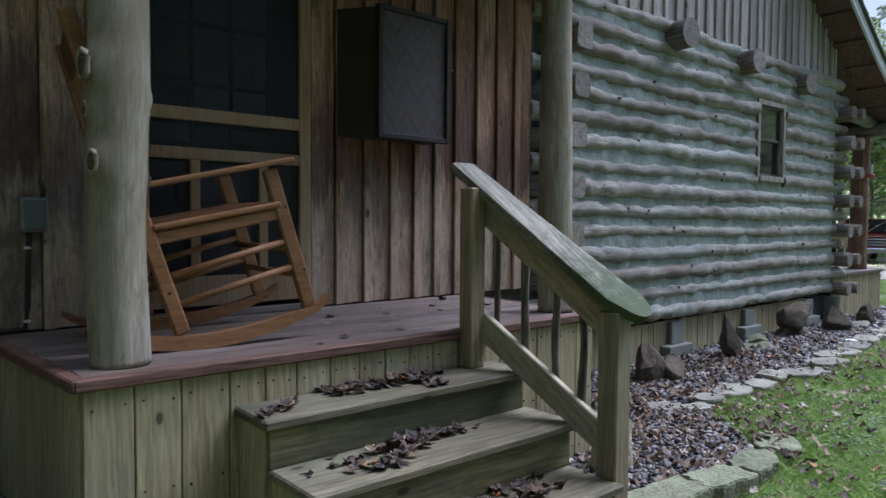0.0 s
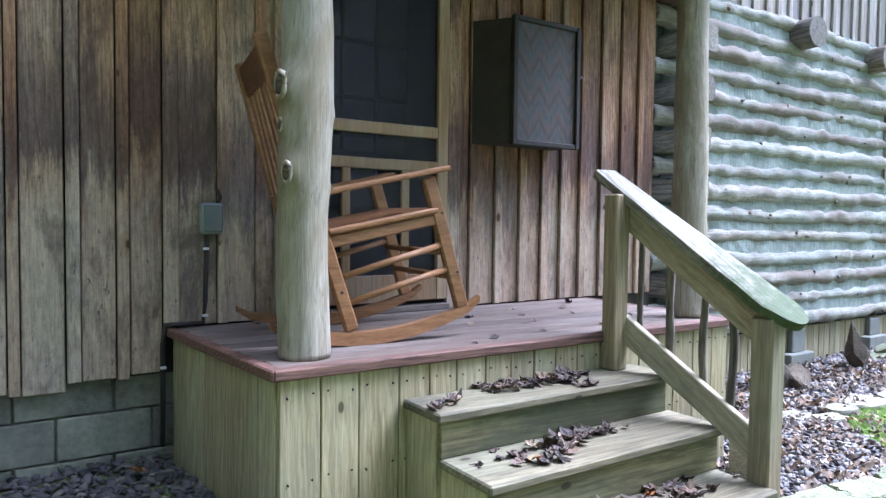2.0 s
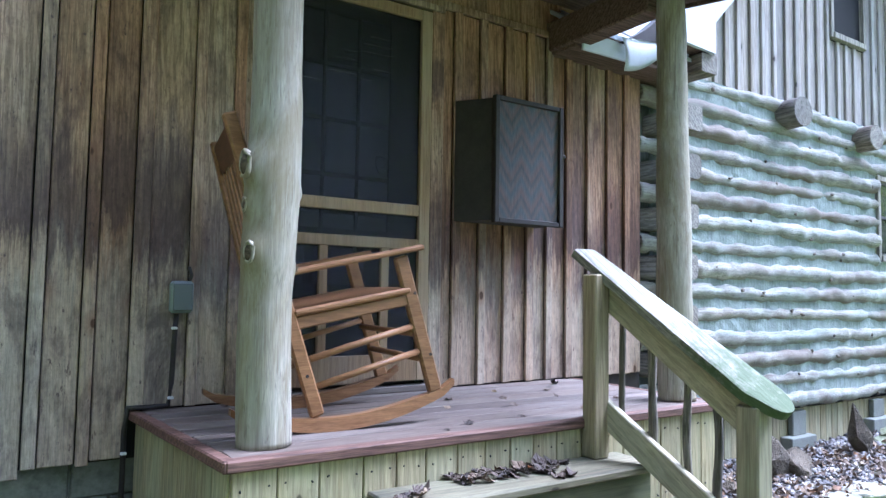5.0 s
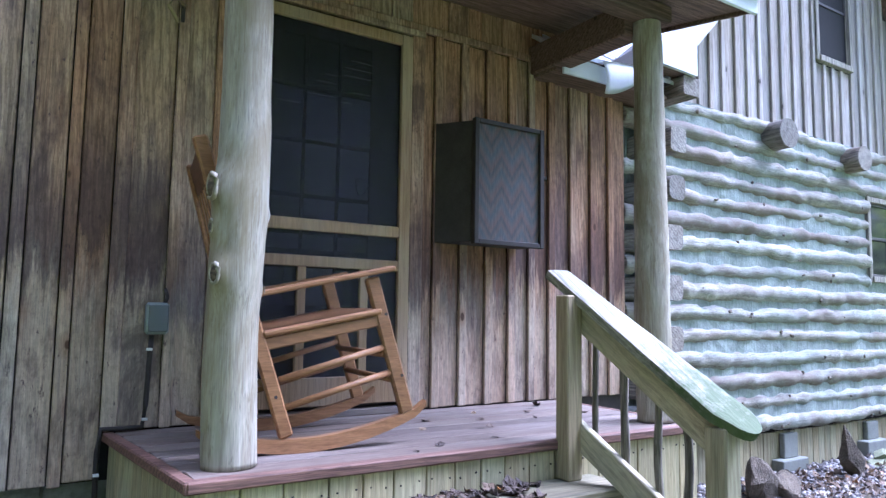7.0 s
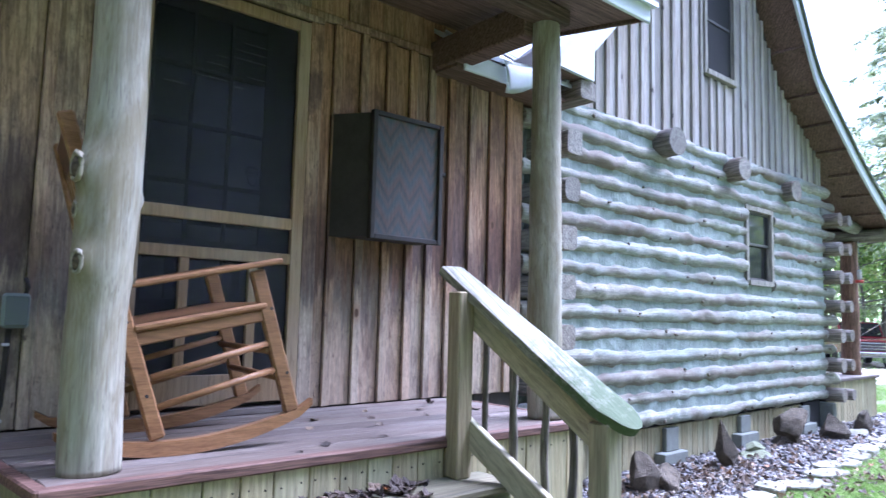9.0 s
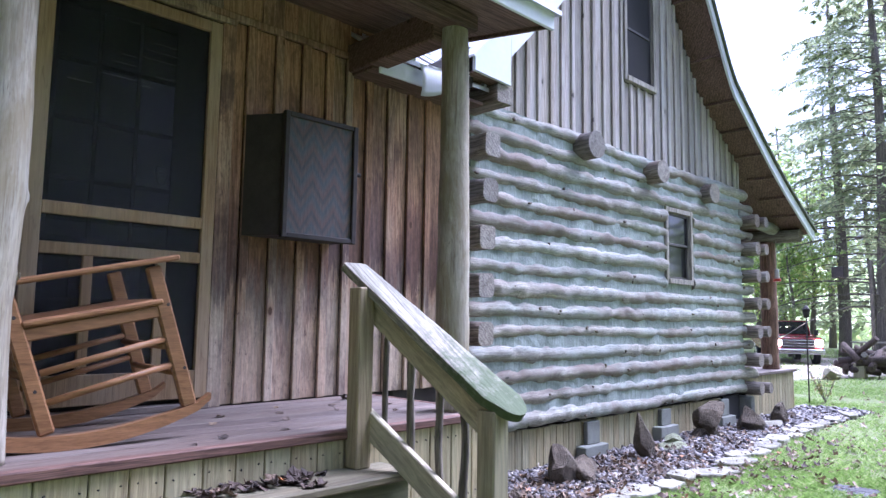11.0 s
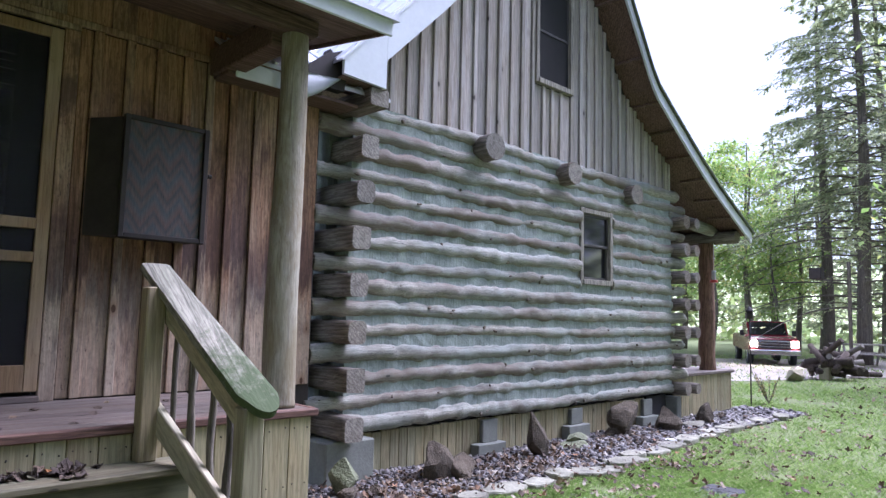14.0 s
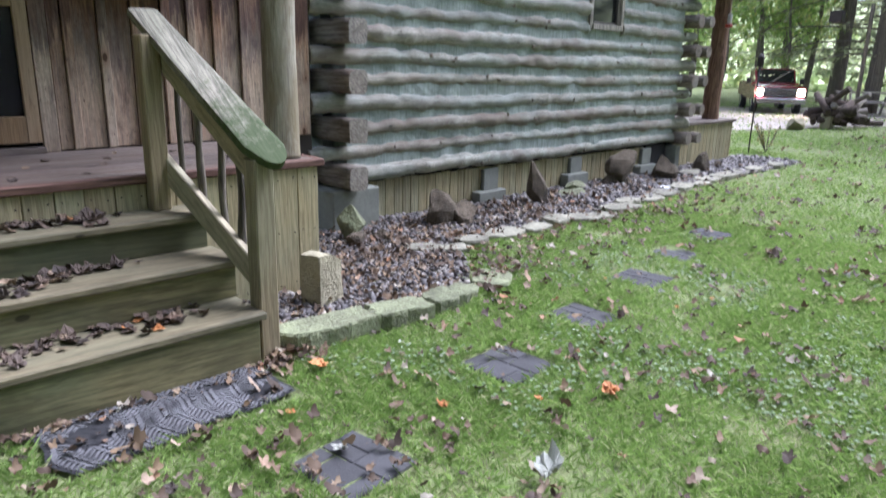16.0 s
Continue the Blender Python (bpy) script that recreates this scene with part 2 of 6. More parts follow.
def plain(name, color, rough=0.6, metal=0.0, var=0.25, scale=8.0, bump_by=0.15, bump_dist=0.004, second=None, jitter=True):
    m, nt, bs = material(name)
    c = coords(nt, (1, 1, 1), jitter)
    n1 = tex_noise(nt, c, scale, 6, 0.65)
    n2 = tex_noise(nt, c, scale * 9, 3, 0.6)
    lo = tuple(max(0.0, v * (1 - var)) for v in color)
    hi = tuple(min(1.0, v * (1 + var)) for v in (second or color))
    col = ramp(nt, n1, [(0.32, lo), (0.68, hi)])
    col = mix(nt, 0.35, col, ramp(nt, n2, [(0.3, lo), (0.7, hi)]))
    info = nt.nodes.new("ShaderNodeObjectInfo")
    col = mix(nt, 1.0, col, ramp(nt, info.outputs["Random"], [(0.0, (1 - var * 0.6,) * 3), (1.0, (1 + var * 0.5,) * 3)]), "MULTIPLY")
    nt.links.new(col, bs.inputs["Base Color"])
    bs.inputs["Roughness"].default_value = rough
    bs.inputs["Metallic"].default_value = metal
    if bump_by:
        bump(nt, bs, n2, bump_by, bump_dist)
    return m


BARN = wood("barn_boards", (0.26, 0.145, 0.09), (0.50, 0.33, 0.215), "z", tint=(0.46, 0.36, 0.265), stain=(0.065, 0.042, 0.044), stain_at=(0.50, 0.64), vary=0.22, rough=0.85, grain=55, stain_scale=2.2, weather=0.75, blotch=(0.07, 0.046, 0.05), pale_foot=0.42)
BARN_GREY = wood("grey_barn_boards", (0.29, 0.205, 0.145), (0.53, 0.415, 0.31), "z", tint=(0.46, 0.30, 0.19), stain=(0.07, 0.048, 0.052), stain_at=(0.49, 0.62), vary=0.18, rough=0.85, grain=55, stain_scale=2.2, weather=0.75, blotch=(0.07, 0.048, 0.055), pale_foot=0.48)
BARN_RED = wood("russet_barn_boards", (0.27, 0.138, 0.08), (0.48, 0.28, 0.168), "z", tint=(0.40, 0.26, 0.16), stain=(0.065, 0.04, 0.036), stain_at=(0.51, 0.66), vary=0.18, rough=0.85, grain=55, stain_scale=2.2, weather=0.75, blotch=(0.07, 0.042, 0.04), pale_foot=0.42)
GABLE = wood("gable_boards", (0.28, 0.25, 0.22), (0.52, 0.47, 0.415), "z", tint=(0.46, 0.45, 0.43), vary=0.3, rough=0.85, grain=70, weather=0.6, rings=0.5)
PINE = wood("treated_pine", (0.25, 0.21, 0.115), (0.42, 0.365, 0.215), "z", tint=(0.32, 0.315, 0.2), stain=(0.16, 0.17, 0.09), stain_at=(0.55, 0.75), vary=0.2, grain=60, weather=0.5)
PINE_X = wood("treated_pine_tread", (0.125, 0.108, 0.066), (0.24, 0.21, 0.132), "x", tint=(0.185, 0.185, 0.12), stain=(0.03, 0.034, 0.026), stain_at=(0.46, 0.60), stain_scale=1.6, vary=0.15, grain=60, weather=0.6)
RISER = wood("stair_riser", (0.128, 0.115, 0.054), (0.255, 0.23, 0.115), "x", tint=(0.17, 0.20, 0.11), stain=(0.03, 0.036, 0.02), stain_at=(0.42, 0.56), stain_scale=1.6, vary=0.15, grain=60, weather=0.6)
SLOPE = (radians(-37), 0, 0)
RAILW = wood("rail_wood", (0.25, 0.20, 0.13), (0.40, 0.33, 0.225), "y", tint=(0.30, 0.285, 0.2), vary=0.12, grain=60, turn=SLOPE, weather=0.45)
NEWEL = wood("newel_wood", (0.22, 0.175, 0.105), (0.36, 0.29, 0.185), "z", tint=(0.26, 0.245, 0.155), vary=0.12, grain=60, weather=0.45)
def mossy(nt, at, axis, lo, hi, tone, bs):
    """Moss that thickens along one axis, broken up by noise, over the base colour."""
    old = bs.inputs["Base Color"].links[0].from_socket
    sp = nt.nodes.new("ShaderNodeSeparateXYZ")
    tc = nt.nodes.new("ShaderNodeTexCoord")
    nt.links.new(tc.outputs["Object"], sp.inputs[0])
    mr = nt.nodes.new("ShaderNodeMapRange")
    mr.inputs["From Min"].default_value, mr.inputs["From Max"].default_value = lo, hi
    nt.links.new(sp.outputs[axis], mr.inputs["Value"])
    n = tex_noise(nt, coords(nt, (1, 1, 1), False), 14, 6, 0.75)
    ad = nt.nodes.new("ShaderNodeMath")
    ad.operation = "ADD"
    nt.links.new(mr.outputs[0], ad.inputs[0])
    nt.links.new(n, ad.inputs[1])
    nt.links.new(mix(nt, ramp(nt, ad.outputs[0], [(0.72, (0, 0, 0)), (0.88, (0.55,) * 3), (1.1, (0.9,) * 3)]), old, tone), bs.inputs["Base Color"])


RAILCAP = wood("mossy_rail_cap", (0.20, 0.19, 0.15), (0.34, 0.325, 0.265), "y", tint=(0.26, 0.27, 0.205), vary=0.1, grain=60, knots=False, turn=SLOPE)
mossy(RAILCAP.node_tree, None, "Y", 0.2, -1.0, (0.036, 0.062, 0.014), RAILCAP.node_tree.nodes["Principled BSDF"])
DECK = wood("deck_boards", (0.10, 0.076, 0.062), (0.20, 0.16, 0.135), "x", tint=(0.20, 0.175, 0.155), vary=0.2, grain=60, stain=(0.09, 0.07, 0.065), stain_at=(0.55, 0.72), rings=0.5, weather=0.7)
DECKTRIM = wood("deck_edge", (0.12, 0.062, 0.046), (0.22, 0.125, 0.095), "x", vary=0.15, grain=60)
LOG = wood("peeled_log", (0.232, 0.224, 0.186), (0.47, 0.463, 0.405), "x", tint=(0.30, 0.345, 0.32), weather=0.95, rings=0.25, stain=(0.15, 0.108, 0.082), stain_at=(0.46, 0.60), vary=0.18, grain=45, rough=0.8, bump_by=0.5)
LOGEND = wood("sawn_log_face", (0.22, 0.195, 0.165), (0.38, 0.35, 0.30), "y", tint=(0.3, 0.29, 0.26), vary=0.2, grain=30, rough=0.9)
# darker copy of the log wood; side wall shade is put into its colour
LOG_Y = wood("dark_log", (0.14, 0.11, 0.085), (0.29, 0.245, 0.20), "y", tint=(0.25, 0.24, 0.22), vary=0.2, grain=45, rough=0.85)
CHINK = plain("chinking", (0.20, 0.236, 0.218), 0.95, var=0.3, scale=7, bump_by=0.7, jitter=False, second=(0.245, 0.282, 0.258))
cn = CHINK.node_tree
cb = cn.nodes["Principled BSDF"]
drips = tex_noise(cn, coords(cn, (46, 46, 5), False), 1.0, 6, 0.7, 0.3)     # rain runs down the mortar
cn.links.new(mix(cn, 1.0, cb.inputs["Base Color"].links[0].from_socket, ramp(cn, drips, [(0.34, (0.68, 0.69, 0.67)), (0.5, (1.0,) * 3), (0.68, (1.1,) * 3)]), "MULTIPLY"), cb.inputs["Base Color"])
POST = wood("peeled_post", (0.25, 0.22, 0.16), (0.45, 0.42, 0.34), "z", tint=(0.36, 0.355, 0.29), stain=(0.16, 0.125, 0.06), stain_at=(0.46, 0.60), stain_scale=2.4, weather=0.85, rings=0.3, vary=0.1, grain=40, rough=0.7, knots=False)
CHAIR = wood("varnished_chair_wood", (0.17, 0.082, 0.034), (0.31, 0.165, 0.075), "x", vary=0.3, weather=0.5, grain=50, rough=0.42, knots=False, bump_by=0.08, rings=0.0)
CHAIR_DARK = wood("dark_chair_wood", (0.085, 0.036, 0.018), (0.15, 0.066, 0.034), "y", vary=0.1, weather=0.4, grain=50, rough=0.5, knots=False, bump_by=0.08, rings=0.0)
DOORW = wood("screen_door_wood", (0.26, 0.165, 0.085), (0.40, 0.275, 0.155), "z", tint=(0.36, 0.29, 0.2), vary=0.15, grain=60, rough=0.6, knots=False, weather=0.5, rings=0.3)
CEIL = wood("ceiling_boards", (0.125, 0.08, 0.065), (0.235, 0.155, 0.125), "x", vary=0.3, grain=60)
DARKWOOD = plain("black_stained_wood", (0.028, 0.022, 0.02), 0.75, var=0.4, scale=12)
WHITE = plain("white_painted_metal", (0.62, 0.66, 0.68), 0.4, var=0.08, scale=3, bump_by=0.03)
BLOCK = plain("concrete_block", (0.175, 0.185, 0.158), 0.95, var=0.25, scale=6, bump_by=0.6)
SHINGLE = plain("roof_shingles", (0.07, 0.07, 0.065), 0.95, var=0.4, scale=20, bump_by=0.5, second=(0.09, 0.11, 0.06))
TIN = plain("tin_roof", (0.62, 0.64, 0.66), 0.35, metal=0.6, var=0.1, scale=4, bump_by=0.05)
ROCK = plain("field_stone", (0.063, 0.051, 0.033), 0.95, var=0.5, scale=9, bump_by=1.0, bump_dist=0.03, second=(0.135, 0.108, 0.076))
FLAG = plain("flagstone", (0.165, 0.155, 0.115), 0.95, var=0.45, scale=6, bump_by=0.8, bump_dist=0.012, second=(0.24, 0.235, 0.18))
FOUND = plain("mossy_foundation_block", (0.13, 0.145, 0.105), 0.95, var=0.4, scale=4, bump_by=0.8, second=(0.20, 0.205, 0.165))
PAVER = plain("dark_paver", (0.05, 0.05, 0.053), 0.9, var=0.3, scale=15, bump_by=0.5)
RUBBER = plain("black_rubber", (0.05, 0.05, 0.055), 0.75, var=0.3, scale=20)
# near-black for nail heads, and for shade painted into gaps and hollows
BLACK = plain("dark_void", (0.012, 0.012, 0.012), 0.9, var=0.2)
STEEL = plain("dull_steel", (0.45, 0.45, 0.45), 0.35, metal=0.9, var=0.1)
GREYBOX = plain("grey_plastic", (0.20, 0.225, 0.225), 0.5, var=0.1)


# ---- ground ----
def smooth(a, b, x):
    t = min(1.0, max(0.0, (x - a) / (b - a)))
    return t * t * (3 - 2 * t)


def ground_z(x, y):
    """Height of the ground: a gravel shelf beside the porch, else an uneven lawn."""
    shelf = 0.15 * (1 - smooth(-0.05, 0.35, x)) * smooth(-1.1, -0.1, y)
    far = smooth(25, 60, math.hypot(x, y))
    return shelf + 0.02 * noise.noise(Vector((x * 0.9, y * 0.9, 0))) * (1 - far) + 0.012 * noise.noise(Vector((x * 3, y * 3, 4))) * (1 - far) - 0.01


def ground_mat():
    m, nt, bs = material("lawn_soil")
    c = coords(nt, (1, 1, 1), False)
    n1 = tex_noise(nt, c, 1.3, 6, 0.7)
    n2 = tex_noise(nt, c, 14, 5, 0.7)
    n3 = tex_noise(nt, c, 90, 3, 0.6)
    col = ramp(nt, n1, [(0.35, (0.13, 0.15, 0.06)), (0.6, (0.17, 0.17, 0.08)), (0.75, (0.20, 0.16, 0.10))])
    col = mix(nt, ramp(nt, n2, [(0.45, (0, 0, 0)), (0.65, (1, 1, 1))]), col, (0.13, 0.20, 0.05))
    col = mix(nt, 0.55, col, ramp(nt, n3, [(0.3, (0.05, 0.055, 0.025)), (0.5, (0.12, 0.16, 0.05)), (0.7, (0.20, 0.24, 0.09))]))
    nt.links.new(col, bs.inputs["Base Color"])
    bs.inputs["Roughness"].default_value = 0.95
    bump(nt, bs, n3, 0.6, 0.02)
    return m


GROUND = ground_mat()


def axis_steps(lo, hi, fine, reach):
    v = [lo + (hi - lo) * i / fine for i in range(fine + 1)]
    step, a = (hi - lo) / fine, hi
    right, left = [], []
    while a < reach:
        step *= 1.25
        a += step
        right.append(a)
        left.append(lo - (a - hi))
    return left[::-1] + v + right


gx, gy = axis_steps(-3, 10, 90, 900), axis_steps(-5, 2, 55, 900)
gv = [(x, y, ground_z(x, y)) for y in gy for x in gx]
nx = len(gx)
gf = [(j * nx + i, j * nx + i + 1, (j + 1) * nx + i + 1, (j + 1) * nx + i) for j in range(len(gy) - 1) for i in range(nx - 1)]
gm = bpy.data.meshes.new("ground")
gm.from_pydata(gv, [], gf)
gm.polygons.foreach_set("use_smooth", [True] * len(gf))
gm.materials.append(GROUND)
tagged(new("ground", gm), "uneven green lawn with bare soil and fallen leaves", "ground", kind="structure")

# ---- porch building: board wall ----
WALL = 1.13         # face of the boards
FLOOR = 0.78        # porch floor

wb = box(-4.5, 0.47, WALL + 0.03, WALL + 0.18, 0.56, 5.2, 0.0)
box(1.455, 2.88, WALL + 0.03, WALL + 0.18, 0.56, 5.2, 0.0, wb)
box(0.47, 1.455, WALL + 0.03, WALL + 0.18, 3.0, 5.2, 0.0, wb)
wall = solo("wall_boards", wb, BLACK, "dark backing of the weathered board wall", "wall", kind="structure")


def board(x0, x1, z0, z1, proud, mat=None, wall_ob=None, lean=0.0, y=WALL, name="board", thick=0.025):
    b = box(x0, x1, y - proud, y - proud + thick, z0, z1, 0.004)
    for v in b.verts:
        t = (v.co.z - z0) / (z1 - z0)
        v.co.x += lean * t
    if mat is None:
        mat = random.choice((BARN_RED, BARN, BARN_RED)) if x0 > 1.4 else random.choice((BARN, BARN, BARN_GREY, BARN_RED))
    return part(name, b, mat, wall_ob or wall)


# boards of uneven width with battens and overlaps, left of the porch and behind it
left_edges = [(-4.326, -4.031, 0), (-4.031, -3.688, 1), (-3.688, -3.394, 0), (-3.394, -3.051, 1), (-3.051, -2.708, 0), (-2.708, -2.364, 1), (-2.364, -2.021, 0), (-2.021, -1.678, 1), (-1.678, -1.384, 0), (-1.384, -1.041, 1), (-1.041, -0.766, 0),
              (-0.766, -0.717, 1), (-0.717, -0.547, 0), (-0.547, -0.487, 2), (-0.487, -0.342, 0), (-0.342, -0.285, 1), (-0.285, -0.143, 0)]
for x0, x1, lap in left_edges:
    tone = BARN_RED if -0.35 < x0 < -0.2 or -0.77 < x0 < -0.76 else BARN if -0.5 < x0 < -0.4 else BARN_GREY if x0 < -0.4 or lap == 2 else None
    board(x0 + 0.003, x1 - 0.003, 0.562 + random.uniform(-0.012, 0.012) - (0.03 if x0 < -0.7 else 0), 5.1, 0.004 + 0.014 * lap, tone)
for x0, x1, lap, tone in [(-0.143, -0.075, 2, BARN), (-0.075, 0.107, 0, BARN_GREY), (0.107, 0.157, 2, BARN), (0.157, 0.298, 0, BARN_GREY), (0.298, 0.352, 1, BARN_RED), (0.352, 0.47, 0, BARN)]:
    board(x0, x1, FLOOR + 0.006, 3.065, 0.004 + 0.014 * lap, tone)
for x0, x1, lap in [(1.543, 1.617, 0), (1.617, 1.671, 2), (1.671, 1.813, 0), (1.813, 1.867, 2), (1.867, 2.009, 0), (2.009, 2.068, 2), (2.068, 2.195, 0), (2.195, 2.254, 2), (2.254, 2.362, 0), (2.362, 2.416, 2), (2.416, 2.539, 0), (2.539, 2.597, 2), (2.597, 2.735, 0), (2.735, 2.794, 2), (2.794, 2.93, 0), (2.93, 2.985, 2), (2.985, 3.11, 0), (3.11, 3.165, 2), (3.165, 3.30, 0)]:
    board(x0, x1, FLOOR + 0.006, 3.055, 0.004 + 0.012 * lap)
x = -0.135
while x < 2.85:
    w = random.uniform(0.11, 0.17)
    board(x, min(x + w, 2.88), 3.10, 5.1, 0.004 + 0.012 * random.choice((0, 1)))
    x += w
part("board", box(2.882, 3.33, WALL + 0.004, WALL + 0.03, 3.04, 3.22, 0.003), BARN, wall)
part("trim_board", box(-0.14, 2.88, WALL - 0.03, WALL, 3.057, 3.102), BARN, wall, "dark horizontal trim board")
part("sheathing", box(2.86, 3.33, WALL + 0.032, WALL + 0.06, 0.3, 3.22, 0), DARKWOOD, wall)
# panel added to close the gap; the recess shade is its black colour
solo("wall_return", box(3.335, 3.5, 1.42, 1.5, 0.3, 3.2, 0), DARKWOOD, "black panel closing the shaded recess behind the log corner", "wall", kind="structure")

# block foundation left of the porch
found = solo("foundation", box(-4.5, 0.3, WALL + 0.07, WALL + 0.2, -0.1, 0.56, 0), FOUND, "grey concrete block foundation wall", "foundation", kind="structure")
for row, z in enumerate((0.40, 0.2, 0.0)):
    x = -4.4 + (0.217 if row % 2 else 0.055)
    while x < -0.1:
        part("block", box(x, min(x + 0.39, -0.03), WALL + 0.045, WALL + 0.1, z + 0.004, z + 0.196, 0.006), FOUND, found)
        x += 0.4

# ---- porch ----
porch = thing("porch", (1.2, 0.6, 0), "pine-clad wooden porch with weathered reddish deck boards", "porch", kind="structure")
SK = -0.105 / 1.13   # the left side runs slightly askew


def side_x(y):
    return SK * y


yb = 0.022
nb = 0
while yb < WALL - 0.01:
    y1 = min(yb + 0.138, WALL - 0.002)
    xl = side_x((yb + y1) / 2) + 0.02
    part("deck_board", box(xl, 2.6, yb, y1 - 0.006, FLOOR - 0.034, FLOOR, 0.004), DECK, porch)
    yb = y1
part("edge_trim", box(-0.02, 2.625, -0.03, 0.022, FLOOR - 0.04, FLOOR + 0.002, 0.006), DECKTRIM, porch, "reddish brown deck nosing")
part("edge_trim", beam((-0.004, -0.024, FLOOR - 0.019), (side_x(WALL) - 0.004, WALL - 0.01, FLOOR - 0.019), 0.05, 0.042, 0.006), DECKTRIM, porch)
part("edge_trim", box(2.6, 2.635, 0.022, WALL, FLOOR - 0.04, FLOOR + 0.002, 0.006), DECKTRIM, porch)
# solid black block: the shade under the deck is put into its colour
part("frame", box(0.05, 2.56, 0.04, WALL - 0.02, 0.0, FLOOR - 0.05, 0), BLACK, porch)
xs = [0.005, 0.163, 0.316, 0.489]
while xs[-1] < 2.45:
    xs.append(xs[-1] + random.uniform(0.125, 0.165))
xs[-1] = 2.59
for a, b in zip(xs, xs[1:]):
    part("skirt_board", box(a + 0.002, b - 0.002, -0.008 + random.uniform(-0.002, 0.002), 0.018, -0.03, FLOOR - 0.04, 0.004), PINE, porch)
n = 8
for i in range(n):
    ya, yc = 0.018 + (WALL - 0.04) * i / n, 0.018 + (WALL - 0.04) * (i + 1) / n
    part("skirt_board", beam((side_x(ya) + 0.012, ya + 0.002, 0.36), (side_x(yc) + 0.012, yc - 0.002, 0.36), 0.024, 0.76, 0.003), PINE, porch)
    part("skirt_board", box(2.58, 2.604, ya + 0.002, yc - 0.002, -0.03, FLOOR - 0.04, 0.003), PINE, porch)

nails = bmesh.new()
for a, b in zip(xs, xs[1:]):
    for zn in (0.06, 0.37, 0.68):
        for xn in (a + 0.03, b - 0.03):
            tube_ = tube([(xn + random.uniform(-0.006, 0.006), -0.013, zn + random.uniform(-0.01, 0.01)), (xn, 0.0, zn)], 0.0035, 6)
            tm_ = bpy.data.meshes.new("tmp")
            tube_.to_mesh(tm_)
            tube_.free()
            nails.from_mesh(tm_)
            bpy.data.meshes.remove(tm_)
part("nails", nails, BLACK, porch, "rusty dark nail heads", kind="stuff")

# ---- stairs ----
stairs = thing("stairs", (1.15, -0.35, 0), "three weathered pine steps with greenish risers", "stairs", kind="structure")
for k, (xl, xr, yf, yk, z) in enumerate([(0.50, 1.80, -0.27, -0.012, 0.612), (0.525, 1.80, -0.545, -0.235, 0.437), (0.55, 1.77, -0.80, -0.50, 0.25)]):
    part("tread", box(xl, xr, yf, yk, z - 0.036, z, 0.007), PINE_X, stairs)
    part("riser", box(xl + 0.025, xr - 0.03, yf + 0.022, yf + 0.05, (0.437, 0.25, -0.02)[k] + 0.001, z - 0.037, 0.003), RISER, stairs)
    part("side_panel", box(xl + 0.02, xl + 0.048, yf + 0.051, -0.014, -0.02, z - 0.038, 0.003), PINE, stairs)
    part("side_panel", box(xr - 0.058, xr - 0.031, yf + 0.051, -0.014, -0.02, z - 0.038, 0.003), PINE, stairs)

rail = thing("stair_railing", (1.78, -0.3, 0.6), "weathered stair railing with mossy sloping cap and stick balusters", "railing")
part("newel", box(1.585, 1.675, -0.095, -0.012, 0.613, 1.435, 0.006), NEWEL, rail)
part("newel", box(1.757, 1.852, -0.762, -0.667, -0.03, 0.925, 0.006), NEWEL, rail)
part("side_rail", beam((1.675, 0.03, 1.425), (1.805, -0.72, 0.855), 0.036, 0.13, 0.005), RAILW, rail, "pale wooden side rail")
cap = bmesh.new()
CAP_L, CAP_R = (Vector((1.6015, 0.058, 1.556)), Vector((1.763, -0.85, 0.889))), (Vector((1.7405, 0.058, 1.558)), Vector((1.908, -0.85, 0.942)))
cap_rows = []
for i in range(25):
    row_ = []
    for k in range(11):
        u = k / 10
        end_ = 1.0 - 0.105 * abs(2 * u - 1.12) ** 2.4          # the lower end is cut round
        q = (i / 24) ** 0.8 * end_
        e_ = CAP_L[0].lerp(CAP_R[0], u).lerp(CAP_L[1].lerp(CAP_R[1], u), q)
        e_.z += 0.0025 * noise.noise(e_ * 14) - 0.004 * max(0.0, abs(2 * u - 1) - 0.8) / 0.2
        row_.append(e_)
    cap_rows.append(row_)
cap_up = (CAP_L[1] - CAP_L[0]).cross(CAP_R[0] - CAP_L[0]).normalized()
if cap_up.z < 0:
    cap_up = -cap_up
tops = [[cap.verts.new(e_) for e_ in r_] for r_ in cap_rows]
bots = [[cap.verts.new(e_ - cap_up * 0.038) for e_ in r_] for r_ in cap_rows]
for i in range(24):
    for k in range(10):
        cap.faces.new((tops[i][k], tops[i + 1][k], tops[i + 1][k + 1], tops[i][k + 1]))
        cap.faces.new((bots[i][k], bots[i][k + 1], bots[i + 1][k + 1], bots[i + 1][k]))
    for k in (0, 10):
        cap.faces.new((tops[i][k], bots[i][k], bots[i + 1][k], tops[i + 1][k]))
for i in (0, 24):
    for k in range(10):
        cap.faces.new((tops[i][k], tops[i][k + 1], bots[i][k + 1], bots[i][k]))
bmesh.ops.recalc_face_normals(cap, faces=cap.faces)
part("cap_rail", cap, RAILCAP, rail, "mossy green weathered cap rail")
part("lower_rail", beam((1.662, 0.01, 0.865), (1.79, -0.70, 0.385), 0.038, 0.115, 0.005), RAILW, rail)
STICK = wood("bark_stick", (0.10, 0.085, 0.065), (0.22, 0.2, 0.165), "z", vary=0.2, grain=60, rough=0.9)
